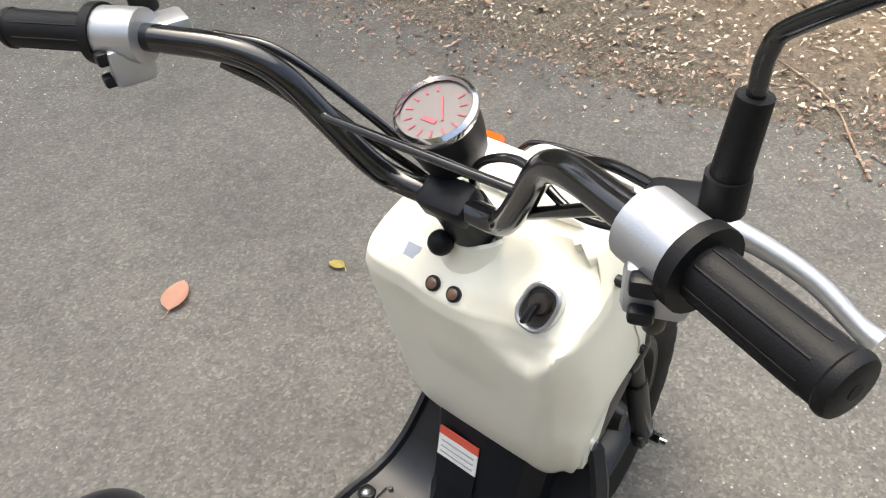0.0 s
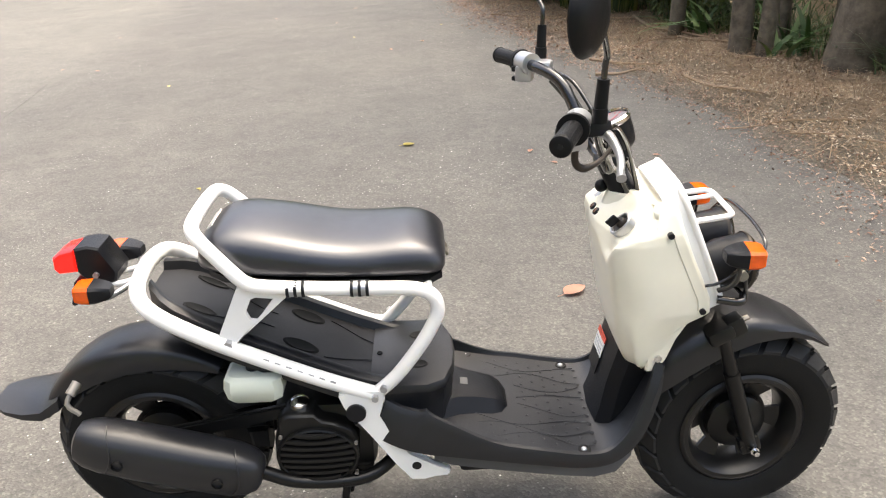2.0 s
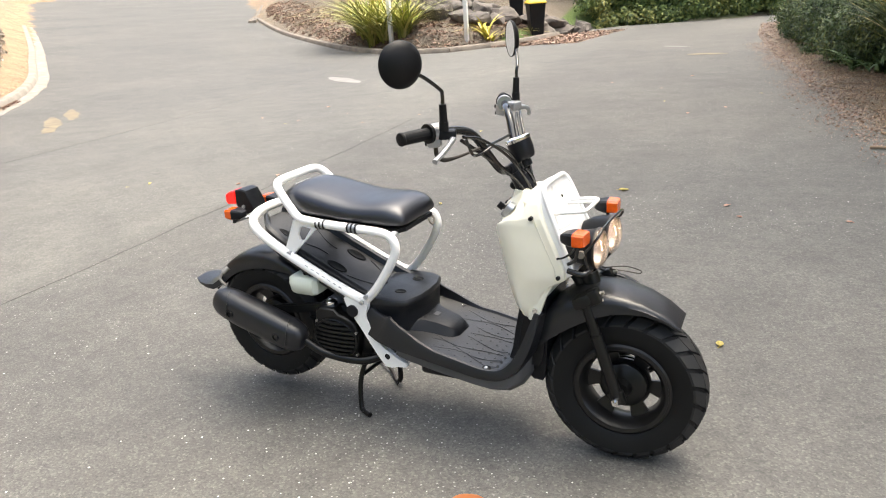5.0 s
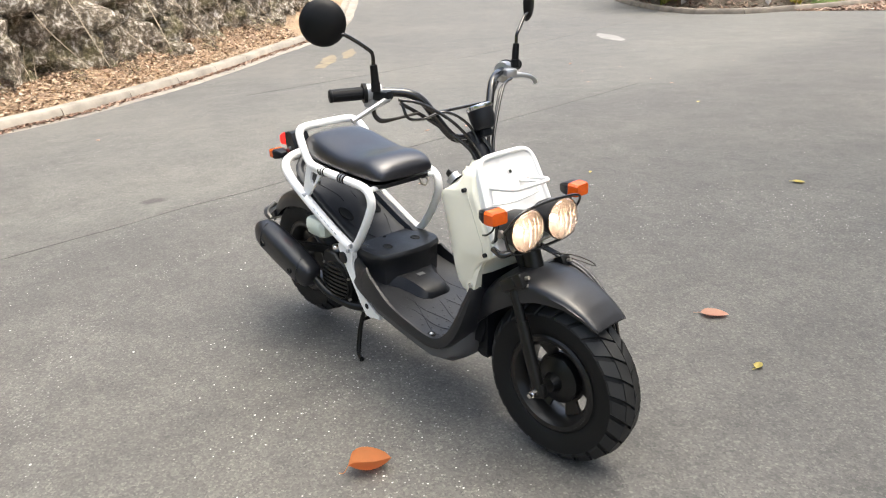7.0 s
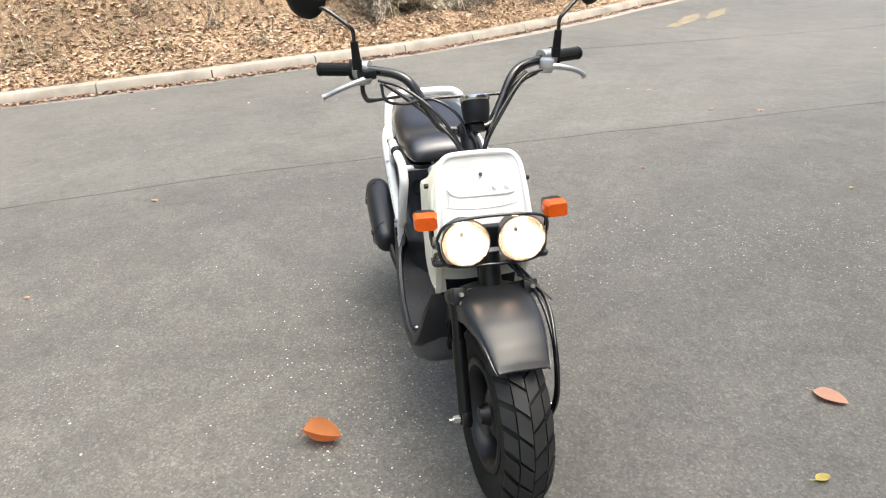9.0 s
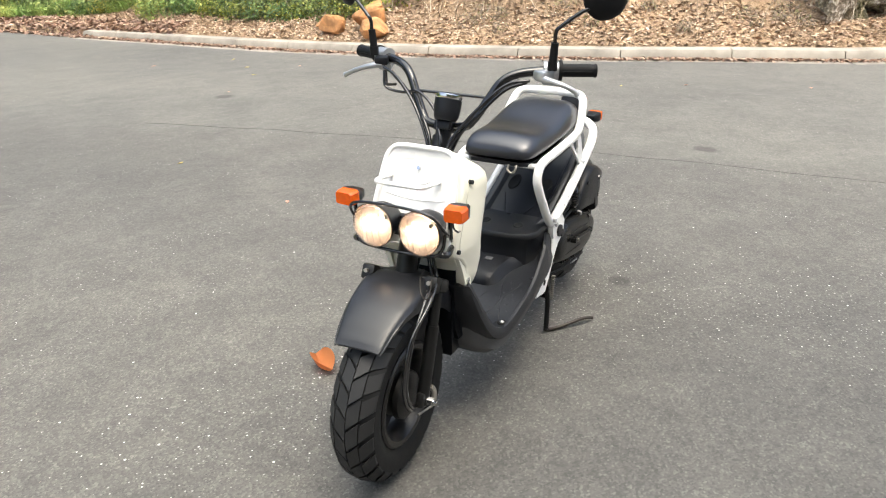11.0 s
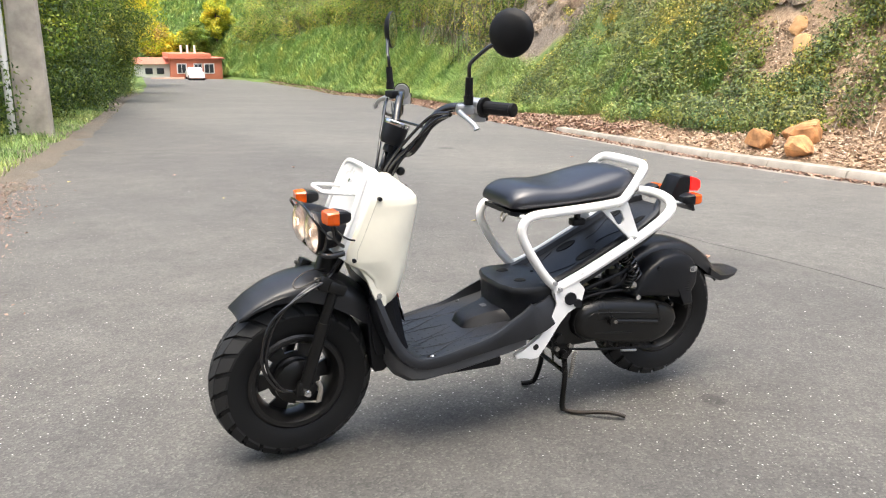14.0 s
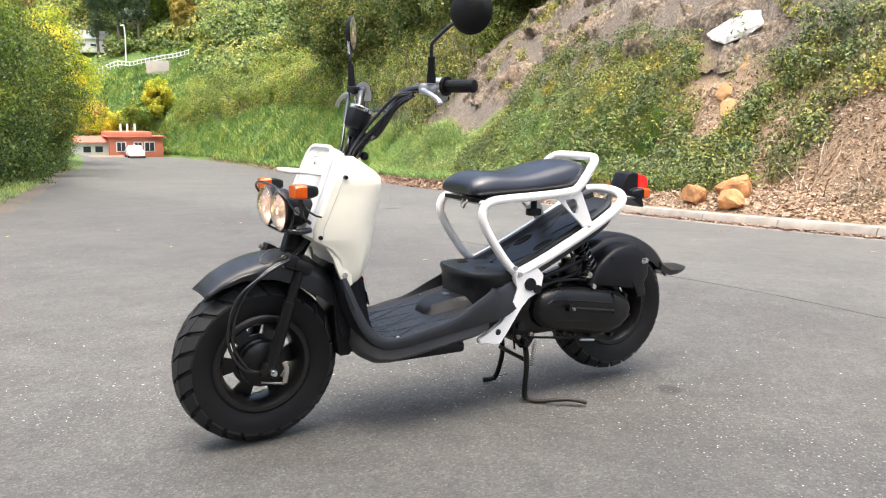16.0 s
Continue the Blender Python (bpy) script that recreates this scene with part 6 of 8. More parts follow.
plate(bm, [(-0.185, 0.245), (-0.105, 0.245), (-0.110, 0.205), (-0.135, 0.180), (-0.165, 0.178), (-0.185, 0.205)], -0.095, -0.085, 0.002)
stand = part("centre_stand", bm, ENGINE, scooter, "black steel centre stand")
bm = bmesh.new()
tube(bm, [(-0.147, 0.112, 0.060), (-0.150, 0.112, 0.020), (-0.166, 0.118, 0.009), (-0.190, 0.142, 0.010), (-0.216, 0.166, 0.017), (-0.255, 0.194, 0.022), (-0.287, 0.214, 0.018), (-0.303, 0.224, 0.012)], 0.0068, 12, 6)
part("foot_lever", bm, DARKSTEEL, stand, "bent dark steel stand lever")
for x, z in ((-0.120, 0.220), (-0.168, 0.222), (-0.148, 0.192)):
    bm = bmesh.new()
    rod(bm, (x, 0.095, z), (x, 0.106, z), 0.008, 6)
    part("stand_bolt", bm, STEEL, stand)
bm = bmesh.new()
tube(bm, [Vector((-0.176, 0.118, 0.210)) + Vector((0.012, 0.0, -0.085)) * (k / 80) + Vector((0.006 * math.cos(k * 0.9), 0.006 * math.sin(k * 0.9), 0)) for k in range(81)], 0.0020, 6, 1, True, False)
part("stand_spring", bm, STEEL, stand)
# model letters on the rail, as plain bars
for k in range(7):
    for s in (1, -1):
        bm = bmesh.new()
        x = -0.165 - k * 0.020
        z = float(np.interp(-x, [0.08, 0.20, 0.36], [0.425, 0.475, 0.552]))
        box(bm, (x, (0.134 + 0.0125) * s, z + 0.009), (0.011, 0.0012, 0.0045), Matrix.Rotation(radians(25), 4, "Y"))
        part("rail_mark", bm, GREYINK, frame_ob)


# ---- planting ----
rng = np.random.default_rng(7)


def arrays(name, V, F, material, smooth=False):
    """A mesh from arrays of places and of corner numbers."""
    me = bpy.data.meshes.new(name)
    n, k = F.shape
    me.vertices.add(len(V))
    me.vertices.foreach_set("co", np.ascontiguousarray(V, np.float32).ravel())
    me.loops.add(n * k)
    me.loops.foreach_set("vertex_index", np.ascontiguousarray(F, np.int32).ravel())
    me.polygons.add(n)
    me.polygons.foreach_set("loop_start", np.arange(0, n * k, k, dtype=np.int32))
    me.update(calc_edges=True)
    me.materials.append(material)
    if smooth:
        me.polygons.foreach_set("use_smooth", [True] * n)
    return new(name, me)


def leaf_quads(P, N, length, width, spread=0.7, droop=0.0):
    """Folded leaves at the places P, facing about N."""
    n = len(P)
    N = N + spread * rng.normal(size=(n, 3))
    N /= np.linalg.norm(N, axis=1)[:, None] + 1e-9
    A = rng.normal(size=(n, 3))
    A[:, 2] -= droop
    A -= N * (A * N).sum(1)[:, None]
    A /= np.linalg.norm(A, axis=1)[:, None] + 1e-9
    B = np.cross(N, A)
    l = (length * rng.uniform(0.6, 1.35, n))[:, None]
    w = (width * rng.uniform(0.6, 1.3, n))[:, None]
    fold = N * (w * 0.25)
    V = np.stack([P - A * l * 0.5, P + B * w * 0.5 + fold - A * l * 0.05, P + A * l * 0.5, P - B * w * 0.5 + fold - A * l * 0.05], 1).reshape(-1, 3)
    return V, np.arange(4 * n).reshape(n, 4)


def blade_strips(P, height, width, lean=0.35, segs=2):
    """Grass or flax blades as bent tapering strips."""
    n = len(P)
    az = rng.uniform(0, 2 * np.pi, n)
    d = np.stack([np.cos(az), np.sin(az), np.zeros(n)], 1)
    sd = np.stack([-np.sin(az), np.cos(az), np.zeros(n)], 1)
    h = (np.asarray(height) * rng.uniform(0.55, 1.3, n))[:, None]
    k = (lean * rng.uniform(0.3, 1.6, n))[:, None]
    w = (np.asarray(width) * rng.uniform(0.7, 1.3, n))[:, None]
    rows = []
    for i in range(segs + 1):
        u = i / segs
        c = P + d * h * k * u ** 1.8 + np.array([0, 0, 1.0]) * h * (u - 0.28 * k * u ** 2.4)
        ww = w * (1 - u) ** 0.6 if i < segs else w * 0.04
        rows += [c - sd * ww * 0.5, c + sd * ww * 0.5]
    V = np.stack(rows, 1).reshape(-1, 3)
    m = 2 * (segs + 1)
    F = np.concatenate([np.arange(n)[:, None] * m + np.array([2 * i, 2 * i + 1, 2 * i + 3, 2 * i + 2]) for i in range(segs)])
    return V, F


def clump_points(centres, radii, per, squash=0.8):
    """Places on the skins of many small clumps, and their outward ways."""
    P, N = [], []
    for c, r in zip(centres, radii):
        d = rng.normal(size=(per, 3))
        d /= np.linalg.norm(d, axis=1)[:, None]
        q = r * rng.uniform(0.45, 1.08, per)[:, None] ** 0.6
        P.append(np.asarray(c) + d * q * np.array([1, 1, squash]))
        N.append(d)
    return np.concatenate(P), np.concatenate(N)


def zs(x, y):
    return ground_parts(np.asarray(x, float), np.asarray(y, float))[0]


def crown(centre, size, clumps, per, leaf, material, name="crown", rc=0.3):
    """Leaves in clumps that fill an uneven ellipsoid."""
    d = rng.normal(size=(clumps, 3))
    d /= np.linalg.norm(d, axis=1)[:, None]
    q = rng.uniform(0.35, 1.0, clumps)[:, None] ** 0.5
    C = np.asarray(centre) + d * q * np.asarray(size) * (1 + 0.15 * rng.normal(size=(clumps, 1)))
    P, N = clump_points(C, rc * np.mean(size) * rng.uniform(0.6, 1.3, clumps), per)
    V, F = leaf_quads(P, N + np.array([0, 0, 0.4]), leaf, leaf * 0.5, 0.6, 0.5)
    return arrays(name, V, F, material), C


def tree(x, y, height, size, trunk_r, material, clumps, per, leaf, label, category="tree", low=0.35, group=""):
    z = ground_z(x, y)
    t = thing("tree", label, category, (0, 0, 0), group)
    c = (x, y, z + height - size[2] * 0.8)
    ob, C = crown(c, size, clumps, per, leaf, material)
    ob.parent = t
    bm = bmesh.new()
    top = Vector((x + 0.1, y + 0.1, z + height * 0.8))
    tube(bm, [(x, y, z - 0.3), (x + 0.05, y - 0.04, z + height * low), top], [trunk_r, trunk_r * 0.75, trunk_r * 0.3], 10, 5)
    for k in range(7):
        q = Vector(C[int(k * len(C) / 7)])
        b = Vector((x + 0.05, y, z + height * (low + 0.06 * k)))
        tube(bm, [b, b.lerp(q, 0.5) + Vector((0, 0, 0.12 * size[2])), q], [trunk_r * 0.35, trunk_r * 0.2, trunk_r * 0.08], 7, 4)
    part("trunk", bm, BARK, t)
    return t


def stuff(ob, label, category):
    return tagged(ob, label, category, kind="stuff")


# west bank: low shrubs on the cut
def bank_cover(n, y0, y1, r0, r1, keep):
    """Places on the west bank between two distances from the kerb."""
    y = rng.uniform(y0, y1, n)
    line = np.array(WEST)
    x = np.interp(y, line[:, 1], line[:, 0]) - rng.uniform(r0, r1, n) * np.sqrt(1 + np.gradient(line[:, 0], line[:, 1])[np.searchsorted(line[:, 1], y)] ** 2 * 0.5)
    ok = keep(x, y) > rng.uniform(0, 1, n)
    return x[ok], y[ok]


def sparse(x, y):
    """Where the creepers grow: patches, thinner to the side road and round the slab."""
    return np.clip(0.55 + 1.3 * wave(x, y, 1.25, 11) - 0.9 * step(y, -5.2, -4.2) * (1 - step(-x, 7.1, 7.5)) - 1.7 * step(y, -4.0, -2.8) - 0.9 * (np.hypot((x + 9.2) / 0.7, (y + 7.1) / 0.5) < 1), 0, 1)


sx, sy = bank_cover(5200, -17.5, -1.0, 0.9, 3.0, sparse)
sc = np.column_stack([sx, sy, zs(sx, sy) + 0.08])
P, N = clump_points(sc, rng.uniform(0.08, 0.26, len(sc)), 60, 0.8)
V, F = leaf_quads(P, N + np.array([0.4, 0, 0.5]), 0.048, 0.030, 0.7, 0.3)
stuff(arrays("bank_shrubs", V, F, LEAF_BANK), "low green and yellowing shrubs on the bank", "shrubs")
LEAF_DEEP = leaf_material("deep_bank_leaves", [(0.018, 0.030, 0.009), (0.055, 0.082, 0.018), (0.115, 0.15, 0.034), (0.23, 0.24, 0.06)], patch=1.1)
sx, sy = bank_cover(330, -17.0, -4.6, 0.9, 3.2, lambda x, y: sparse(x, y) + 0.15)
sc = np.column_stack([sx, sy, zs(sx, sy) + 0.14])
P, N = clump_points(sc, rng.uniform(0.16, 0.42, len(sc)), 330, 0.9)
V, F = leaf_quads(P, N + np.array([0.4, 0, 0.5]), 0.055, 0.028, 0.7, 0.3)
stuff(arrays("bank_bushes", V, F, LEAF_DEEP), "dark green bushes standing out from the creepers", "bushes")
sx, sy = bank_cover(420, -27.0, -9.0, 0.75, 2.0, lambda x, y: np.clip(0.55 + wave(x, y, 1.3, 15), 0, 1))
sc = np.column_stack([sx, sy, zs(sx, sy) + 0.12])
P, N = clump_points(sc, rng.uniform(0.16, 0.40, len(sc)), 240, 0.85)
V, F = leaf_quads(P, N + np.array([0.3, 0, 0.6]), 0.075, 0.020, 0.8, 0.1)
stuff(arrays("grassy_shrubs", V, F, leaf_material("grassy_shrub_leaves", [(0.05, 0.085, 0.02), (0.12, 0.19, 0.04), (0.23, 0.31, 0.07), (0.36, 0.36, 0.13)], patch=0.6)), "grassy green weeds between the grass and the creepers", "shrubs")
sx, sy = bank_cover(120, -10.0, -5.4, 0.8, 1.9, lambda x, y: np.clip(0.5 + wave(x, y, 1.6, 5), 0, 1))
sc = np.column_stack([sx, sy, zs(sx, sy) + 0.10])
P, N = clump_points(sc, rng.uniform(0.14, 0.34, len(sc)), 190, 0.9)
V, F = leaf_quads(P, N + np.array([0.3, 0, 0.6]), 0.05, 0.018, 0.7, 0.1)
stuff(arrays("fern_shrubs", V, F, leaf_material("fern_leaves", [(0.03, 0.065, 0.02), (0.07, 0.13, 0.035), (0.14, 0.22, 0.05)], patch=0.9)), "fresh green bushy weeds at the foot of the bank", "shrubs")
sx, sy = bank_cover(900, -26, -3.5, 3.0, 6.2, lambda x, y: np.clip(0.12 + 1.2 * wave(x, y, 0.9, 21) + 1.1 * step(y, -6.6, -5.8), 0, 1))
sc = np.column_stack([sx, sy, zs(sx, sy) + 0.16])
P, N = clump_points(sc, rng.uniform(0.10, 0.34, len(sc)), 90, 0.7)
V, F = leaf_quads(P, N + np.array([0.4, 0, 0.5]), 0.055, 0.034, 0.7, 0.3)
stuff(arrays("rock_creepers", V, F, LEAF_BANK), "green creepers hanging over the bare rock", "creepers")
# dry twigs hanging on the bank
sx, sy = bank_cover(5200, -22, 5.0, 0.9, 5.6, lambda x, y: np.clip(0.45 + 0.5 * step(y, -6.2, -4.6) + wave(x, y, 1.9, 31), 0, 1))
bx = np.column_stack([sx, sy, zs(sx, sy) + 0.02])
V, F = blade_strips(bx, 0.50, 0.009, 1.4, 4)
stuff(arrays("dry_twigs", V, F, leaf_material("dry_twig", [(0.10, 0.07, 0.045), (0.20, 0.145, 0.095), (0.34, 0.27, 0.19), (0.52, 0.45, 0.36)])), "pale dry twigs and grass on the bank", "twigs")
sx, sy = bank_cover(60, -3.6, 6.5, 0.45, 1.5, lambda x, y: 0 * x + 0.8)
sc = np.column_stack([sx, sy, zs(sx, sy) + 0.05])
P, N = clump_points(sc, rng.uniform(0.08, 0.20, len(sc)), 90, 0.9)
V, F = leaf_quads(P, N + np.array([0.3, 0, 0.6]), 0.07, 0.012, 0.9, 0.1)
stuff(arrays("dry_weeds", V, F, leaf_material("dry_weed", [(0.07, 0.055, 0.04), (0.17, 0.13, 0.10), (0.30, 0.23, 0.17), (0.20, 0.22, 0.07)])), "dry brown weeds on the litter bank", "weeds")
# grass slope farther along
line = np.array(WEST)


def grass_reach(y):
    """How far up the bank the grass goes."""
    return np.interp(-np.asarray(y), [8.5, 12, 20, 26, 36, 46, 54, 60, 68, 76, 86], [1.2, 1.3, 1.7, 1.6, 2.3, 3.2, 4.2, 4.8, 4.2, 3.0, 2.2])


n = 150000
y = -8.5 - 40 * rng.uniform(0, 1, n) ** 1.6
x = np.interp(y, line[:, 1], line[:, 0]) - 0.45 - 0.6 * step(y, -17, -10) - grass_reach(y) * rng.uniform(0, 1, n) ** 1.1
V, F = blade_strips(np.column_stack([x, y, zs(x, y) - 0.02]), 0.24 + 0.14 * step(-y, 18, 36), 0.009 + 0.016 * step(-y, 15, 45), 0.9, 2)
stuff(arrays("bank_grass", V, F, LEAF_GRASS), "long bright green grass on the bank", "grass")
n = 80000
y = -38 - 48 * rng.uniform(0, 1, n)
x = np.interp(y, line[:, 1], line[:, 0]) - 0.4 - grass_reach(y) * rng.uniform(0, 1, n)
V, F = blade_strips(np.column_stack([x, y, zs(x, y) - 0.03]), 0.50, 0.045, 0.9, 2)
stuff(arrays("far_bank_grass", V, F, LEAF_GRASS), "long bright grass on the far bank", "grass")
# brown dead leaves between the grass and the asphalt
n = 16000
y = -9 - 62 * rng.uniform(0, 1, n) ** 1.3
x = np.interp(y, line[:, 1], line[:, 0]) + 0.15 - 0.75 * rng.uniform(0, 1, n)
P = np.column_stack([x, y, np.maximum(zs(x, y), road_z(x, y)) + 0.012])
V, F = leaf_quads(P, np.tile([0, 0, 1.0], (n, 1)), 0.11, 0.06, 0.4)
stuff(arrays("foot_litter", V, F, LEAF_GUTTER), "reddish brown dead leaves along the foot of the grass", "leaf litter")
# wood above the bank
LEAF_CANOPY = leaf_material("canopy_leaves", [(0.035, 0.05, 0.016), (0.08, 0.115, 0.03), (0.17, 0.20, 0.05), (0.30, 0.27, 0.10)], patch=0.35, sheer=0.35)
LEAF_UNSEEN = leaf_material("unseen_scrub_leaves", [(0.018, 0.027, 0.010), (0.045, 0.062, 0.018), (0.095, 0.12, 0.034), (0.17, 0.155, 0.08)], patch=0.5)
for x, y, h, sz in ((-18.4, -35.0, 6.2, (2.3, 3.0, 2.7)), (-20.6, -43.5, 8.2, (3.0, 3.0, 3.8)), (-20.2, -51.5, 9.2, (3.0, 3.2, 4.2)), (-22.5, -41.0, 8.6, (3.0, 3.2, 3.8)), (-18.2, -30.0, 5.8, (2.2, 2.6, 3.0)), (-22.0, -33.0, 7.5, (2.8, 3.0, 3.0)), (-24.0, -50.0, 9.5, (3.2, 3.4, 3.4)), (-17.5, -26.0, 4.8, (1.8, 2.2, 2.2)), (-21.5, -26.0, 7.0, (2.6, 2.8, 2.8)), (-20.5, -58.0, 9.0, (2.6, 3.0, 2.8))):
    tree(x, y, h, sz, 0.17, LEAF_CANOPY, 120, 190, 0.11 + 0.0025 * -y, "leafy green tree with hanging creepers above the bank", group="trees above the bank")
n = 5200
y = rng.uniform(-74, -24, n)
x = np.interp(y, line[:, 1], line[:, 0]) - grass_reach(y) - rng.uniform(0.0, 2.6, n)
hang = zs(x, y) + 0.4 + 2.6 * rng.uniform(0, 1, n) ** 1.5
V, F = blade_strips(np.column_stack([x, y, hang]), -1.1, 0.026, 0.5, 4)
stuff(arrays("hanging_vines", V, F, leaf_material("vine_stems", [(0.05, 0.038, 0.025), (0.11, 0.085, 0.055), (0.20, 0.16, 0.11), (0.07, 0.085, 0.03)])), "brown dry vines hanging from the trees", "vines")
cs, rs = [], []
for k in range(860):
    yy = rng.uniform(-58, -25)
    xx = np.interp(yy, line[:, 1], line[:, 0]) - grass_reach(yy) - rng.uniform(0.3, 7.0)
    cs.append((xx, yy, zs([xx], [yy])[0] + rng.uniform(0.1, 2.6)))
    rs.append(rng.uniform(0.35, 0.95))
P, N = clump_points(cs, rs, 260, 0.85)
V, F = leaf_quads(P, N + np.array([0.2, 0.2, 0.5]), 0.12, 0.060, 0.6, 0.5)
stuff(arrays("bank_wood", V, F, leaf_material("bank_wood_leaves", [(0.025, 0.045, 0.012), (0.07, 0.11, 0.024), (0.16, 0.22, 0.04), (0.33, 0.34, 0.07), (0.24, 0.165, 0.085)], patch=0.45, sheer=0.35)), "mixed green scrub and creepers above the bank", "scrub")
cs, rs = [], []
for k in range(900):
    yy = -rng.uniform(46, 80)
    xx = np.interp(yy, line[:, 1], line[:, 0]) - grass_reach(yy) - 0.3 - 11 * rng.uniform(0, 1) ** 1.4
    rs.append(rng.uniform(0.5, 1.3))
    cs.append((xx, yy, zs([xx], [yy])[0] + rng.uniform(0.0, 2.2)))
P, N = clump_points(cs, rs, 330, 0.85)
V, F = leaf_quads(P, N + np.array([0.3, 0.3, 0.5]), 0.15, 0.075, 0.6, 0.4)
stuff(arrays("roadside_scrub", V, F, leaf_material("roadside_scrub_leaves", [(0.03, 0.055, 0.014), (0.10, 0.17, 0.03), (0.22, 0.31, 0.05), (0.42, 0.43, 0.08), (0.26, 0.17, 0.085)], patch=0.35, sheer=0.35)), "green and yellowing scrub along the far road", "scrub")
# unseen scrub added above the rock to keep sky out of the seat's reflections
cs, rs = [], []
for k in range(420):
    yy = rng.uniform(-27, 9)
    xx = np.interp(yy, line[:, 1], line[:, 0]) - rng.uniform(7.0, 20)
    cs.append((xx, yy, zs([xx], [yy])[0] + rng.uniform(0.2, 2.4)))
    rs.append(rng.uniform(0.8, 1.7))
P, N = clump_points(cs, rs, 200, 0.9)
V, F = leaf_quads(P, N + np.array([0.3, 0, 0.5]), 0.24, 0.13, 0.6, 0.4)
stuff(arrays("unseen_hill_scrub", V, F, LEAF_UNSEEN), "unseen dark scrub added on the hill to darken reflections", "scrub")
# rock slab and the bare face
def boulder(c, size, material, name, parent=None, label="", seed=0, cuts=2):
    """A broken rock: the hull of a few corners, its faces roughened."""
    bm = bmesh.new()
    rr = np.random.default_rng(seed + 900)
    for k in range(15):
        d = rr.normal(size=3)
        d /= np.linalg.norm(d)
        bm.verts.new(Vector(d) * float(rr.uniform(0.85, 1.1)))
    hull = bmesh.ops.convex_hull(bm, input=bm.verts)
    bmesh.ops.delete(bm, geom=[v for v in bm.verts if not v.link_faces], context="VERTS")
    bmesh.ops.bevel(bm, geom=list(bm.edges), offset=0.06, segments=1, affect="EDGES")
    bmesh.ops.triangulate(bm, faces=bm.faces)
    bmesh.ops.subdivide_edges(bm, edges=list(bm.edges), cuts=cuts, use_grid_fill=True)
    for v in bm.verts:
        p = v.co * (1 + 0.09 * noise.noise(v.co * 2.5 + Vector((seed * 3.7, 0, 0))) + 0.05 * noise.noise(v.co * 7 + Vector((seed, 2, 0))))
        v.co = Vector((p.x * size[0], p.y * size[1], p.z * size[2]))
    bmesh.ops.transform(bm, matrix=Matrix.Translation(c) @ Matrix.Rotation(seed * 1.3, 4, "Z"), verts=bm.verts)
    ob = link(name, bm, material, smooth=False)
    if parent:
        ob.parent = parent
    elif label:
        tagged(ob, label, "rock")
    return ob


for k, (x, y, sz) in enumerate(((-6.76, -5.50, (0.24, 0.21, 0.17)), (-6.98, -5.03, (0.31, 0.24, 0.21)), (-6.60, -4.76, (0.30, 0.20, 0.16)), (-6.93, -5.78, (0.12, 0.10, 0.08)))):
    ob = boulder((x, y, ground_z(x, y) + sz[2] * 0.55), sz, ROCK_ORANGE, "rock", None, "broken orange sandstone rock lying behind the kerb", k + 1)
    tagged(ob, group="fallen rocks")
PALE = plain("pale_rock", (0.55, 0.53, 0.50), 0.85, vary=0.6, grain=25, relief=0.03, wear=7)
pa, pb, pc = Vector((-9.82, -8.42, 2.08)), Vector((-9.93, -7.02, 2.36)), Vector((-10.45, -7.45, 3.00))
su = (pb - pa).normalized()
sn = su.cross(pc - pa).normalized()
if sn.x < 0:
    sn = -sn
sv = sn.cross(su)
slab = boulder((0, 0, 0), (0.72, 0.36, 0.10), PALE, "rock", None, "pale weathered rock slab jutting from the bank", 0)
slab.matrix_world = Matrix.Translation((pa + pb) * 0.5 + sv * 0.30 + sn * 0.14) @ Matrix((su, sv, sn)).transposed().to_4x4()
EARTH = plain("orange_earth", (0.50, 0.29, 0.13), 0.95, vary=0.35, grain=30, relief=0.02, wear=5)
for x, y, sz, k in ((-9.62, -7.35, (0.30, 0.42, 0.30), 12), (-9.05, -7.05, (0.22, 0.30, 0.26), 14), (-9.25, -7.30, (0.25, 0.28, 0.24), 17)):
    boulder((x, y, ground_z(x, y) - sz[2] * 0.72), sz, EARTH, "rock", None, "soft orange rock bare below the pale slab", k)

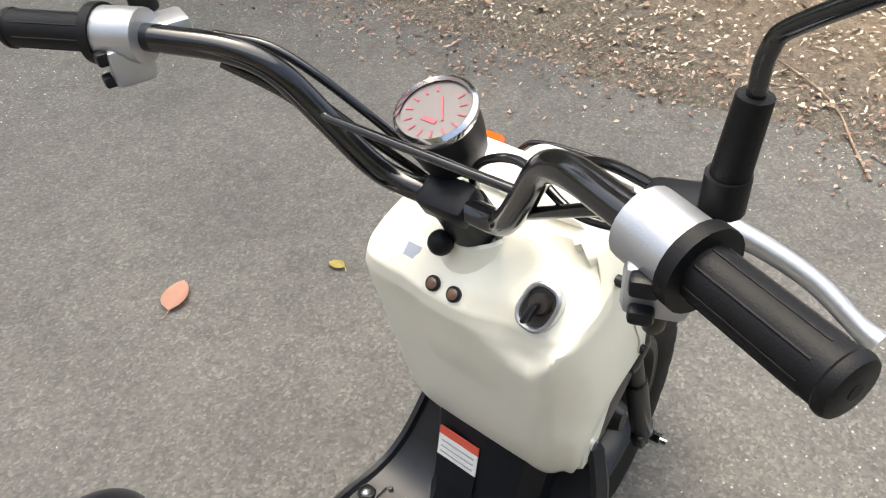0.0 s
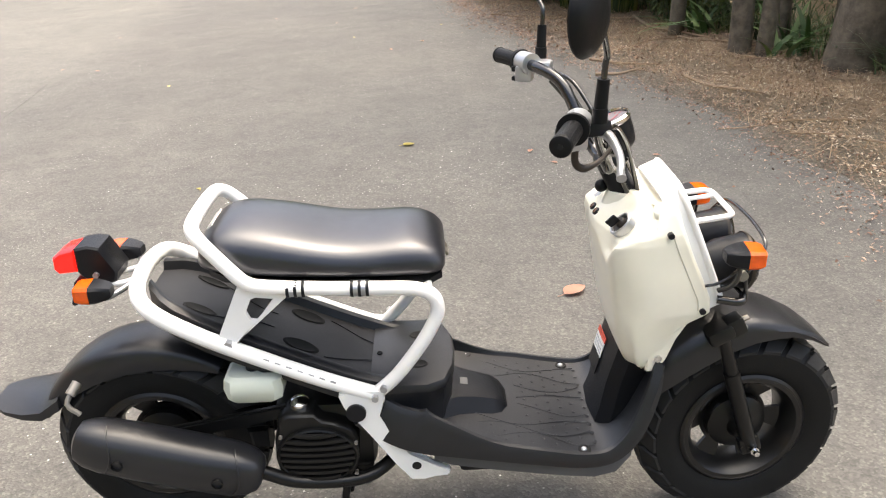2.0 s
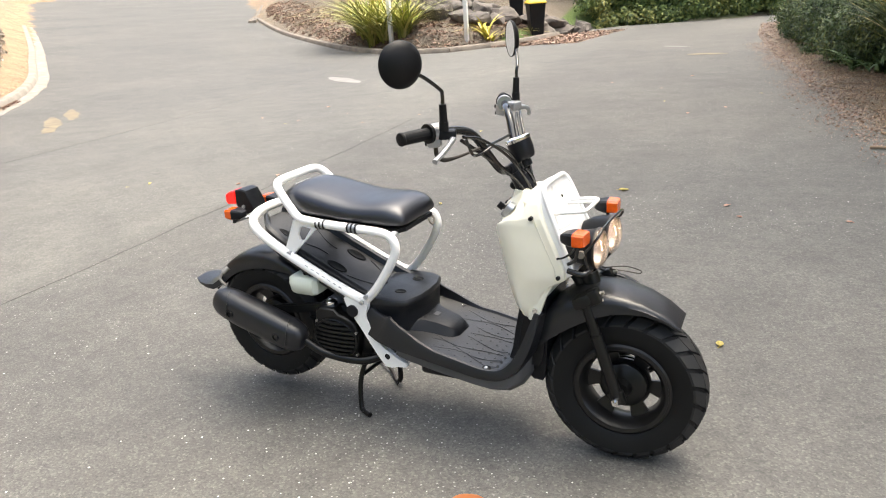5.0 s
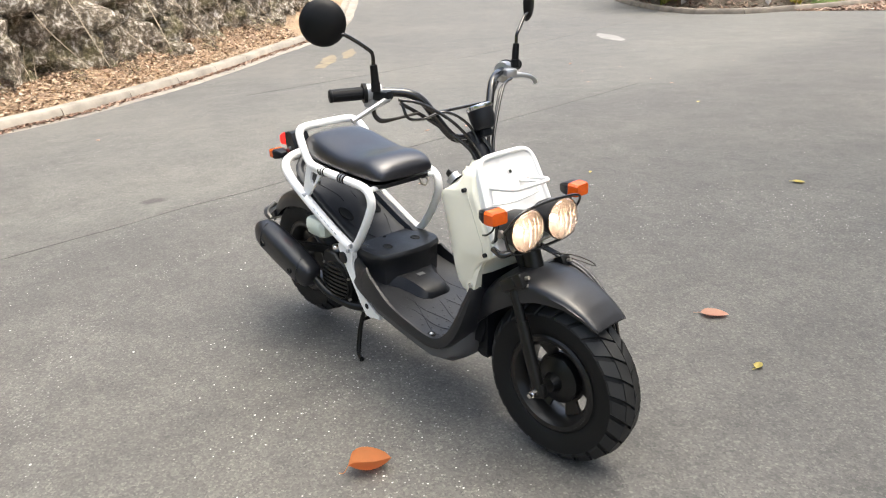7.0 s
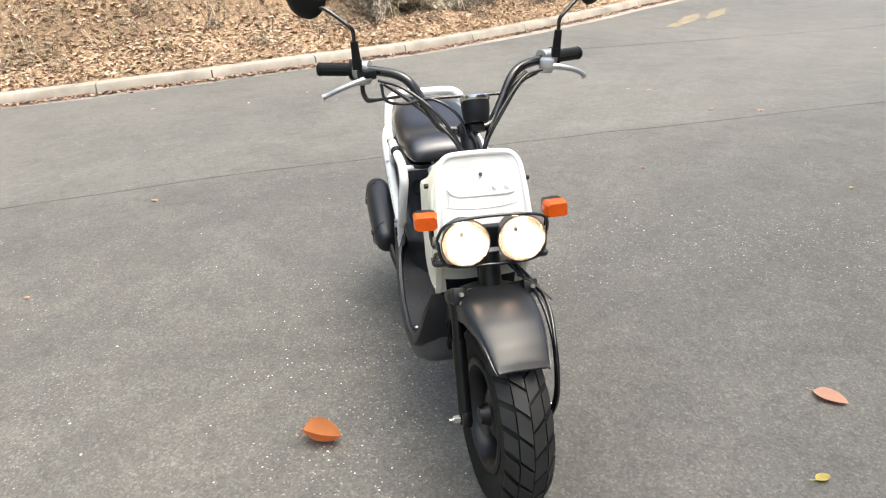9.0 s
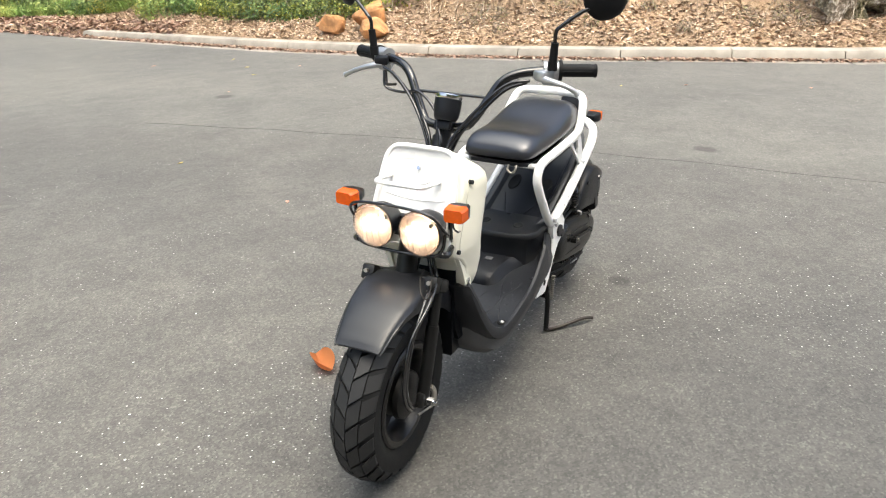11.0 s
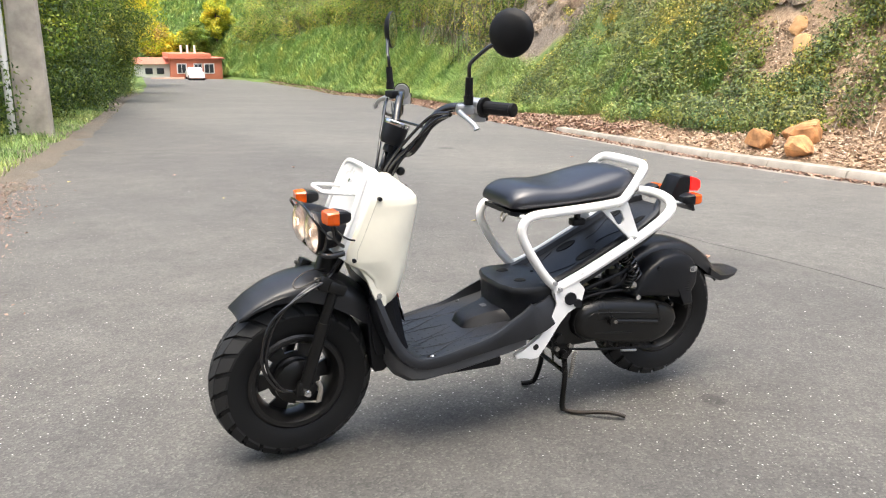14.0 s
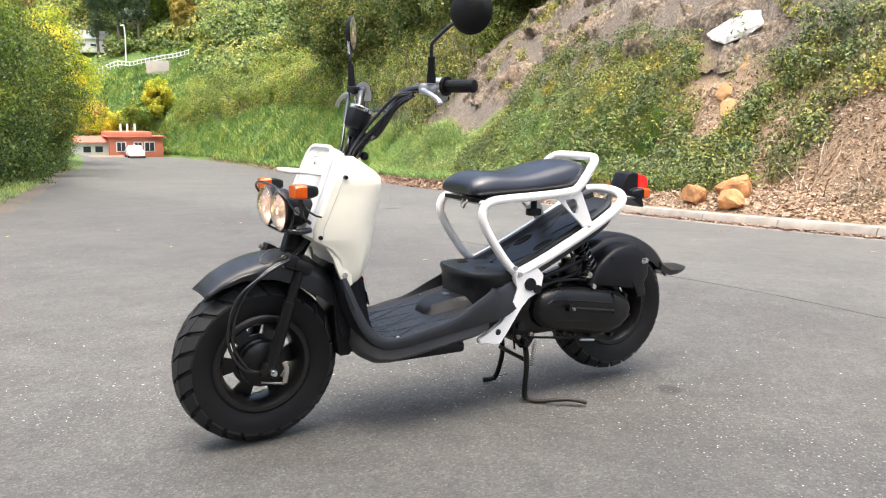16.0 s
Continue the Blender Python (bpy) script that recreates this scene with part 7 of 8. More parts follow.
def cut_face(arc0, arc1, w0, w1, gap, name, label, material, lump):
    """Bare rock on the upper bank, laid on the soil with ledges of its own."""
    pts = along(WEST, arc0, arc1, gap)
    ws = np.arange(w0, w1, gap)
    G = np.zeros((len(pts), len(ws), 3))
    for a, p in enumerate(pts):
        q = pts[min(a + 1, len(pts) - 1)] - pts[max(a - 1, 0)]
        nrm = Vector((-q.y, q.x, 0)).normalized()
        G[a, :, 0], G[a, :, 1] = p.x + nrm.x * ws, p.y + nrm.y * ws
    z = zs(G[:, :, 0].ravel(), G[:, :, 1].ravel()).reshape(G.shape[:2])
    for a in range(len(pts)):
        for b in range(len(ws)):
            v = Vector((G[a, b, 0], G[a, b, 1], z[a, b]))
            d = lump * (0.5 * noise.noise(v * 0.9) + 0.7 * (noise.cell(Vector((v.x * 1.1 + v.z, v.y * 0.9, v.z * 3.2))) - 0.5) + 0.4 * noise.noise(v * 4.5) + 0.22 * noise.noise(v * 10.0))
            edge = min(1.0, b / 5, (len(ws) - 1 - b) / 5, a / 8, (len(pts) - 1 - a) / 8)
            G[a, b] = (v.x + d * 0.7, v.y, v.z + d * 0.5 + 0.14 * edge - 0.12 * (1 - edge))
    n_ = len(ws)
    k = np.arange((len(pts) - 1) * (n_ - 1))
    a = (k // (n_ - 1)) * n_ + k % (n_ - 1)
    return tagged(arrays(name, G.reshape(-1, 3), np.column_stack([a, a + n_, a + n_ + 1, a + 1]), material), label, "rock face", kind="structure")


def bank_rock_material():
    m, nt, b = shader("bank_rock", 0.92)
    n1, n2, n3 = noise_node(nt, 1.3, 6, 0.6), noise_node(nt, 11, 8, 0.7), noise_node(nt, 0.55, 4)
    c1 = ramp(nt, n2.outputs[0], [(0.30, (0.035, 0.028, 0.022)), (0.45, (0.135, 0.110, 0.085)), (0.58, (0.29, 0.245, 0.195)), (0.74, (0.55, 0.50, 0.43))])
    c2 = ramp(nt, n1.outputs[0], [(0.35, (0.36, 0.33, 0.30)), (0.50, (0.85, 0.80, 0.74)), (0.65, (1.15, 1.06, 0.96))])
    c = mix(nt, 1.0, c1.outputs[0], c2.outputs[0], "MULTIPLY")
    warm = ramp(nt, n3.outputs[0], [(0.52, (0, 0, 0)), (0.66, (1, 1, 1))])
    c = mix(nt, 0.75, mix(nt, warm.outputs[0], c, (0.36, 0.22, 0.11)), c)
    nt.links.new(c, b.inputs["Base Color"])
    bump(nt, b, n2.outputs[0], 1.0, 0.05)
    return m


cut_face(72.0, 94.8, 2.75, 6.4, 0.085, "upper_rock", "grey-brown bare rock ledges above the shrubs", bank_rock_material(), 0.50)

# rough stone face beside the side road
def rock_material():
    m, nt, b = shader("cut_rock", 0.92)
    n1, n2 = noise_node(nt, 3.2, 8, 0.7), noise_node(nt, 14, 8, 0.7)
    c1 = ramp(nt, n2.outputs[0], [(0.30, (0.032, 0.027, 0.023)), (0.45, (0.135, 0.115, 0.09)), (0.53, (0.29, 0.25, 0.20)), (0.585, (0.60, 0.58, 0.55)), (0.68, (0.78, 0.77, 0.75))])
    c2 = ramp(nt, n1.outputs[0], [(0.35, (0.60, 0.56, 0.50)), (0.62, (1.25, 1.2, 1.15))])
    moss = ramp(nt, noise_node(nt, 1.7, 6, 0.65).outputs[0], [(0.50, (0, 0, 0)), (0.62, (0.75, 0.75, 0.75))])
    green = ramp(nt, n2.outputs[0], [(0.35, (0.035, 0.032, 0.014)), (0.52, (0.13, 0.115, 0.045)), (0.66, (0.34, 0.29, 0.14))])
    nt.links.new(mix(nt, moss.outputs[0], mix(nt, 1.0, c1.outputs[0], c2.outputs[0], "MULTIPLY"), green.outputs[0]), b.inputs["Base Color"])
    bump(nt, b, n2.outputs[0], 1.0, 0.06)
    return m


CUTROCK = rock_material()
wall_line = along(WEST, 98.9, 119.0, 0.07)
rows_, cols_ = 34, len(wall_line)
V = np.zeros((cols_, rows_, 3))
for i_, p in enumerate(wall_line):
    q = wall_line[min(i_ + 1, cols_ - 1)] - wall_line[max(i_ - 1, 0)]
    nrm = Vector((-q.y, q.x, 0)).normalized()
    for j_ in range(rows_):
        h = j_ * 0.09
        foot = p + nrm * (0.85 + 0.18 * h + 0.22 * noise.noise(Vector((i_ * 0.05, 3.0, 0))))
        w3 = Vector((foot.x, foot.y, h)) * 2.4
        d_ = 0.35 * noise.noise(w3 * 0.5) + 0.22 * (noise.cell(w3 * 1.3) - 0.5) + 0.12 * noise.noise(w3 * 2.3) + 0.06 * noise.noise(w3 * 5.0)
        r_ = foot - nrm * d_
        base = float(road_z(np.float64(foot.x), np.float64(foot.y)))
        V[i_, j_] = (r_.x, r_.y, base + 0.12 + h)
k_ = np.arange((cols_ - 1) * (rows_ - 1))
a_ = (k_ // (rows_ - 1)) * rows_ + k_ % (rows_ - 1)
tagged(arrays("rock_face", V.reshape(-1, 3), np.column_stack([a_, a_ + rows_, a_ + rows_ + 1, a_ + 1]), CUTROCK), "dark rough rock cutting with whitish patches", "rock face", kind="structure")
ROOT = plain("pale_root", (0.50, 0.42, 0.32), 0.85, vary=0.3)
for k in range(22):
    p = wall_line[int(12 + k * (cols_ - 30) / 22)]
    q = wall_line[int(14 + k * (cols_ - 30) / 22)] - p
    nrm = Vector((-q.y, q.x, 0)).normalized()
    z = float(road_z(np.float64(p.x), np.float64(p.y)))
    top = p + nrm * 1.30 + Vector((0, 0, z + 1.9))
    mid = p + nrm * 0.95 + q.normalized() * float(rng.uniform(-0.2, 0.3)) + Vector((0, 0, z + 1.0))
    low = p + nrm * float(rng.uniform(0.5, 0.9)) + q.normalized() * float(rng.uniform(-0.2, 0.6)) + Vector((0, 0, z + 0.32))
    bm = bmesh.new()
    tube(bm, [top, mid, low], [0.010, 0.008, 0.005], 7, 6)
    tagged(link("hanging_root", bm, ROOT), "pale dry root hanging down the rock face", "root", "hanging roots")
bm = bmesh.new()
hx = along(WEST, 96.6, 100.6, 0.5)
tube(bm, [p + Vector((-1.75 - 0.02 * k, 0, ground_z(p.x - 1.75 - 0.02 * k, p.y) + 0.05)) for k, p in enumerate(hx)], 0.014, 8, 5)
tagged(link("hose", bm, PAPER), "thin white hose lying along the bank", "hose")

# pale gutter strip at the foot of the kerb
gutter = thing("gutter", "pale concrete gutter edge along the kerb", "gutter", kind="structure")
GUTTER = plain("gutter_concrete", (0.30, 0.27, 0.235), 0.9, vary=0.4, grain=60, relief=0.003, wear=4)
for a, b in zip(wk, wk[1:]):
    d = (b - a).normalized()
    nn = Vector((d.y, -d.x, 0))
    bm = bmesh.new()
    secs = []
    for q in (a, a.lerp(b, 0.5), b):
        z = float(road_z(np.float64(q.x), np.float64(q.y)))
        wob = 0.03 * noise.noise(q * 2.1)
        secs.append([q + nn * o + Vector((0, 0, z + h)) for o, h in ((0.0, -0.05), (0.0, 0.008), (0.25 + 2 * wob, 0.005), (0.27 + 2 * wob, -0.05))])
    loft(bm, secs)
    part("gutter_length", bm, GUTTER, gutter)
# leaf litter on the verges and in the gutter
def litter(name, x, y, size, lift, label, material=LEAF_DRY):
    z = zs(x, y)
    rz = road_z(x, y)
    P = np.column_stack([x, y, np.maximum(z, rz) + lift + rng.uniform(0, 0.015, len(x))])
    V, F = leaf_quads(P, np.tile([0, 0, 1.0], (len(x), 1)), size, size * 0.5, 0.33)
    return stuff(arrays(name, V, F, material), label, "leaf litter")


n = 44000
y = rng.uniform(-5, 20, n)
eline = np.array(EAST)
x = np.interp(y, eline[:, 1], eline[:, 0]) + 0.15 - 0.36 * step(y, 4.2, 5.6) + np.abs(rng.normal(0.7, 0.75, n))
far_ = y > 4.4 + rng.normal(0, 0.8, n)
litter("wood_litter", x[far_], y[far_], 0.027, 0.004, "dark brown dead leaves on the verge below the wood", LEAF_GUTTER)
litter("verge_litter", x[~far_], y[~far_], 0.022, 0.004, "pale brown dead leaves and bark on the verge", leaf_material("verge_leaves", [(0.13, 0.10, 0.07), (0.30, 0.235, 0.165), (0.47, 0.395, 0.29), (0.64, 0.57, 0.45)]))
litter("verge_chaff", x[1::40], y[1::40], 0.045, 0.006, "pale dry leaf scraps on the verge")
n = 9000
y = rng.uniform(-6, 14, n)
x = np.interp(y, eline[:, 1], eline[:, 0]) - 0.30 * step(y, 4.2, 5.6) + rng.normal(0.06, 0.14, n) + 0.15 * wave(0 * y, y, 2.6, 3)
litter("edge_scraps", x, y, 0.022, 0.003, "brown leaf scraps thinning out over the edge of the asphalt", LEAF_GUTTER)
n = 15000
y = rng.uniform(-7, 14, n)
x = np.interp(y, eline[:, 1], eline[:, 0]) + 0.2 - np.abs(rng.normal(0, 0.42, n)) * (0.7 + 0.6 * wave(0 * y, y, 1.1, 2))
litter("edge_grit", x, y, 0.008, 0.002, "pale loose grit strewn along the edge of the asphalt", leaf_material("loose_grit", [(0.10, 0.085, 0.07), (0.20, 0.175, 0.145), (0.34, 0.31, 0.265), (0.50, 0.47, 0.42)]))
n = 16000
y = 15 - 13 * rng.uniform(0, 1, n) ** 0.8
x = np.interp(y, eline[:, 1], eline[:, 0]) + 0.12 - 0.30 * step(y, 4.2, 5.6) + np.abs(rng.normal(0.65, 0.55, n))
V, F = blade_strips(np.column_stack([x, y, zs(x, y) + 0.004]), 0.10, 0.0035, 3.0, 2)
stuff(arrays("verge_straw", V, F, leaf_material("straw", [(0.07, 0.042, 0.023), (0.15, 0.092, 0.050), (0.25, 0.165, 0.09), (0.44, 0.34, 0.22)])), "fine dry straw strewn over the verge", "straw")
n = 38000
y = rng.uniform(-14, 6.5, n)
x = np.interp(y, line[:, 1], line[:, 0]) - 0.18 - (2.4 - 1.3 * step(-y, 8.5, 11)) * rng.uniform(0, 1, n)
litter("bank_litter", x, y, 0.06, 0.004, "dry brown leaves covering the strip behind the kerb")
n = 9000
y = rng.uniform(-13, 7.0, n)
x = np.interp(y, line[:, 1], line[:, 0]) + np.abs(rng.normal(0, 0.07, n)) + 0.03
litter("gutter_litter", x, y, 0.05, 0.010, "dead leaves gathered in the gutter", LEAF_GUTTER)
n = 30000
x = rng.uniform(-30, -5, n)
il = np.array(ISLE)
y = np.interp(x, il[:9, 0], il[:9, 1]) + 0.2 + 4.5 * rng.uniform(0, 1, n) ** 1.4
litter("island_litter", x, y, 0.10, 0.004, "brown leaves on the planted bank", LEAF_GUTTER)

kerb("kerb_island", along(ISLE, 64, 113, 1.2), 1, "low concrete kerb round the planted bank", plain("dirty_kerb_concrete", (0.21, 0.18, 0.15), 0.92, vary=0.45, grain=60, relief=0.004, wear=3))

# east side wood
cs, rs = [], []
for k in range(620):
    yy = 1.5 + 26 * rng.uniform(0, 1) ** 1.3
    r_ = rng.uniform(0.22, 0.60)
    off = 0.85 - 0.65 * step(yy, 7.5, 11) + r_ + 0.12 * rng.normal() + rng.uniform(0, 3.2) + 0.8 * (1 - step(yy, 1.5, 3.5))
    xx = np.interp(yy, eline[:, 1], eline[:, 0]) + off
    rs.append(r_)
    cs.append((xx, yy, zs([xx], [yy])[0] + r_ * 0.4 + rng.uniform(0.0, 1.0 + 1.0 * min(max(off - 1, 0), 3))))
for k in range(330):
    yy = 8.3 + 9.5 * rng.uniform(0, 1)
    r_ = rng.uniform(0.18, 0.42)
    xx = np.interp(yy, eline[:, 1], eline[:, 0]) + 0.18 + 0.55 * (1 - step(yy, 8.3, 9.6)) + r_ * 0.7 + 1.1 * rng.uniform(0, 1) ** 1.5
    rs.append(r_)
    cs.append((xx, yy, zs([xx], [yy])[0] + r_ * 0.3 + rng.uniform(0.0, 0.5)))
P, N = clump_points(cs, rs, 380, 0.85)
V, F = leaf_quads(P, N + np.array([-0.2, -0.3, 0.4]), 0.066, 0.021, 0.8, 0.6)
stuff(arrays("wood_edge", V, F, leaf_material("wood_edge_leaves", [(0.014, 0.028, 0.010), (0.034, 0.062, 0.020), (0.070, 0.110, 0.032), (0.14, 0.17, 0.055)], patch=0.8)), "dark green bushes at the edge of the wood", "bushes")
n = 5000
y = rng.uniform(2.5, 18, n)
x = np.interp(y, eline[:, 1], eline[:, 0]) + 1.35 + np.abs(rng.normal(0, 0.6, n))
V, F = blade_strips(np.column_stack([x, y, zs(x, y) - 0.02]), 0.34, 0.012, 1.2, 3)
stuff(arrays("wood_grass", V, F, leaf_material("shade_grass", [(0.02, 0.04, 0.012), (0.05, 0.09, 0.024), (0.12, 0.15, 0.05)])), "long green grass under the bushes", "grass")
cs, rs = [], []
for k in range(330):
    yy = rng.uniform(1, 34)
    xx = np.interp(yy, eline[:, 1], eline[:, 0]) + rng.uniform(4.0, 10)
    cs.append((xx, yy, zs([xx], [yy])[0] + rng.uniform(0.2, 7.5)))
    rs.append(rng.uniform(0.8, 1.6))
P, N = clump_points(cs, rs, 300, 0.9)
V, F = leaf_quads(P, N, 0.20, 0.09, 0.7, 0.6)
stuff(arrays("deep_wood", V, F, LEAF_DARK), "deep dark wood behind the verge", "wood")
GREYBARK = plain("lichened_bark", (0.125, 0.105, 0.08), 0.95, vary=0.6, grain=30, relief=0.012, wear=14)
for k, (x, y, r, h, lean) in enumerate(((2.21, 5.57, 0.062, 7, 0.1), (2.46, 4.76, 0.080, 7, -0.3), (2.60, 4.60, 0.058, 7, 0.25), (3.00, 3.98, 0.19, 6, 0.9), (3.15, 3.35, 0.13, 6, 0.5), (3.6, 5.3, 0.12, 6, 0.2), (3.3, 6.7, 0.10, 8, -0.2), (4.0, 4.3, 0.16, 8, 0.3), (2.85, 4.9, 0.045, 6, -0.4), (1.6, 10.9, 0.10, 7, 0.3), (1.0, 13.4, 0.10, 7, 0.3))):
    t = thing("slender_tree", "rough brown trunk at the edge of the wood", "tree", (0, 0, 0), "wood trunks")
    z = ground_z(x, y)
    bm = bmesh.new()
    tube(bm, [(x, y, z - 0.3), (x + 0.02, y, z + 0.25), (x + lean * 0.35, y + 0.05, z + h * 0.4), (x + lean, y + 0.1, z + h)], [r * 1.35, r * 1.05, r * 0.9, r * 0.6], 14, 6)
    for q in range(3):
        b_ = Vector((x + lean * 0.35 + 0.02 * q, y + 0.03, z + h * (0.3 + 0.1 * q)))
        tube(bm, [b_, b_ + Vector((0.3 * (-1) ** q, -0.1, 0.35)), b_ + Vector((0.7 * (-1) ** q, -0.3, 0.9))], [r * 0.35, r * 0.25, r * 0.1], 8, 4)
    part("trunk", bm, GREYBARK, t)
    # ragged head
    cr, _ = crown((x + lean, y + 0.1, z + h + 0.2), (1.4, 1.4, 1.2), 28, 170, 0.12, LEAF_DARK)
    cr.parent = t


def flax(x, y, h, n, w, label, material, lean=0.75):
    t = thing("flax", label, "plant")
    a = rng.uniform(0, 2 * np.pi, n)
    q = 0.16 * np.sqrt(rng.uniform(0, 1, n))
    bx, by = x + q * np.cos(a), y + q * np.sin(a)
    V, F = blade_strips(np.column_stack([bx, by, zs(bx, by) - 0.03]), h, w, lean, 6)
    arrays("leaf_tuft", V, F, material).parent = t
    return t


FLAX = leaf_material("flax_blades", [(0.022, 0.042, 0.013), (0.06, 0.095, 0.024), (0.13, 0.145, 0.045), (0.30, 0.22, 0.085)], sheer=0.2)
FLAXLIGHT = leaf_material("light_flax_blades", [(0.10, 0.13, 0.02), (0.27, 0.30, 0.05), (0.48, 0.46, 0.12), (0.62, 0.54, 0.22)])
BROAD = leaf_material("broad_green_blades", [(0.03, 0.07, 0.02), (0.07, 0.14, 0.035), (0.18, 0.25, 0.10)])
PALM = leaf_material("yellow_palm", [(0.45, 0.40, 0.06), (0.62, 0.52, 0.10)])
for x, y, h in ((1.72, 7.80, 1.8), (2.12, 7.20, 1.8), (2.3, 8.5, 2.0), (1.85, 8.8, 1.7), (2.6, 6.5, 1.7), (1.35, 11.6, 1.4)):
    flax(x, y, h, 150, 0.045, "tall flax clump with long arching leaves", FLAX)
for x, y, h in ((-11.9, 17.9, 1.5), (-11.2, 17.2, 1.6), (-10.6, 16.9, 1.5), (-12.4, 18.4, 1.2), (-9.9, 16.7, 1.2)):
    flax(x, y, h, 130, 0.060, "yellow-green strappy flax on the planted bank", FLAXLIGHT, 1.25)
for x, y, h in ((1.12, 9.05, 0.42), (1.35, 8.6, 0.36), (2.42, 5.55, 0.4), (2.75, 4.55, 0.4)):
    flax(x, y, h, 22, 0.06, "low green broad-leaved plant at the edge of the wood", BROAD, 1.5)
flax(-7.7, 17.2, 0.62, 34, 0.07, "small yellow palm-like plant by the kerb", PALM, 1.9)
# green tufts on the verge
n = 9000
y = -2.5 - 22 * rng.uniform(0, 1, n) ** 1.3
x = np.interp(y, eline[:, 1], eline[:, 0]) + 0.35 + np.abs(rng.normal(0.5, 0.5, n))
V, F = blade_strips(np.column_stack([x, y, zs(x, y) - 0.01]), 0.13, 0.010, 0.8, 2)
stuff(arrays("verge_grass", V, F, LEAF_GRASS), "short green grass along the verge", "grass")

# planted bank: posts, bin and boulders
def post(x, y, h):
    z = ground_z(x, y)
    bm = bmesh.new()
    box(bm, (x, y, z + h / 2 - 0.1), (0.10, 0.10, h + 0.2), None, 0.008)
    box(bm, (x, y, z + h + 0.01), (0.12, 0.12, 0.03), None, 0.006)
    return tagged(link("marker_post", bm, PAPER), "slim white-painted timber post", "post", "white posts")


post(-10.16, 16.42, 2.2)
post(-7.98, 16.58, 2.2)


def wheelie_bin(x, y, turn, lid, label):
    t = thing("wheelie_bin", label, "bin")
    z = ground_z(x, y)
    m = Matrix.Translation((x, y, z)) @ Matrix.Rotation(turn, 4, "Z") @ Matrix.Diagonal((0.82, 0.82, 0.9, 1))
    bm = bmesh.new()
    loft(bm, [[(sx * w, sy * d, h) for sx, sy in ((-1, -1), (1, -1), (1, 1), (-1, 1))] for h, w, d in ((0.03, 0.20, 0.22), (0.5, 0.24, 0.27), (0.93, 0.28, 0.33), (0.97, 0.30, 0.35))])
    bmesh.ops.transform(bm, matrix=m, verts=bm.verts)
    part("body", bm, BLACK, t)
    bm = bmesh.new()
    loft(bm, [[(sx * w, sy * d, h) for sx, sy in ((-1, -1), (1, -1), (1, 1), (-1, 1))] for h, w, d in ((0.965, 0.31, 0.36), (1.00, 0.31, 0.36), (1.06, 0.24, 0.28))])
    bmesh.ops.transform(bm, matrix=m, verts=bm.verts)
    part("lid", bm, lid, t)
    for s in (1, -1):
        bm = bmesh.new()
        lathe(bm, [(0.001, -0.025), (0.09, -0.025), (0.10, 0.0), (0.09, 0.025), (0.001, 0.025)], (0.23 * s, 0.27, 0.10), "X", 20)
        bmesh.ops.transform(bm, matrix=m, verts=bm.verts)
        part("wheel", bm, RUBBER, t)
    return t


YELLOW = plain("yellow_lid", (0.75, 0.50, 0.03), 0.5, vary=0.1)
wheelie_bin(-7.15, 19.3, 0.6, YELLOW, "black wheelie bin with a yellow lid")
wheelie_bin(-8.1, 20.2, 0.4, BLACK, "black wheelie bin beside the rocks")
for k in range(70):
    x = -13.5 + 7.5 * (k % 14) / 14 + rng.uniform(-0.3, 0.3)
    lev = k // 14
    y = float(np.interp(x, il[:9, 0], il[:9, 1])) + 2.4 + lev * 0.35 + rng.uniform(-0.2, 0.2) + 1.2 * max(0, x + 8)
    s_ = rng.uniform(0.28, 0.5)
    tagged(boulder((x, y, ground_z(x, y) + 0.1), (s_ * 1.2, s_, s_ * 0.75), ROCK_GREY, "boulder", None, "grey boulder in the planted bank", k + 40, 1), group="bank boulders")
cs, rs = [], []
for k in range(240):
    xx = rng.uniform(-26, 9)
    yy = (float(np.interp(xx, il[:9, 0], il[:9, 1])) + 2 if xx < -7 else 20.5 + 0.5 * max(0, xx + 3)) + rng.uniform(4.5, 10)
    cs.append((xx, yy, zs([xx], [yy])[0] + rng.uniform(0.2, 3)))
    rs.append(rng.uniform(0.6, 1.2))
for k in range(820):
    xx = rng.uniform(-6.8, 7)
    yy = float(np.interp(xx, il[11:, 0], il[11:, 1])) + rng.uniform(0.45, 3.2) + (0.3 if xx < -5 else 0)
    rs.append(rng.uniform(0.3, 0.6))
    cs.append((xx, yy, zs([xx], [yy])[0] + rng.uniform(0.1, 1.3)))
for k in range(420):
    xx = rng.uniform(-6.4, 7)
    yy = float(np.interp(xx, il[11:, 0], il[11:, 1])) + rng.uniform(0.35, 0.9)
    rs.append(rng.uniform(0.14, 0.34))
    cs.append((xx, yy, zs([xx], [yy])[0] + rng.uniform(0.02, 0.3)))
P, N = clump_points(cs, rs, 240, 0.85)
V, F = leaf_quads(P, N + np.array([0, -0.4, 0.4]), 0.12, 0.07, 0.6, 0.5)
stuff(arrays("north_hedge", V, F, leaf_material("hedge_leaves", [(0.03, 0.055, 0.015), (0.08, 0.12, 0.03), (0.16, 0.20, 0.05), (0.28, 0.29, 0.09)], patch=0.6)), "green hedge and creepers behind the planted bank", "hedge")

# trees along the south-east verge
LEAF_SHADE = leaf_material("shady_leaves", [(0.026, 0.048, 0.014), (0.075, 0.12, 0.026), (0.16, 0.215, 0.04), (0.30, 0.32, 0.06)], patch=0.5, sheer=0.3)
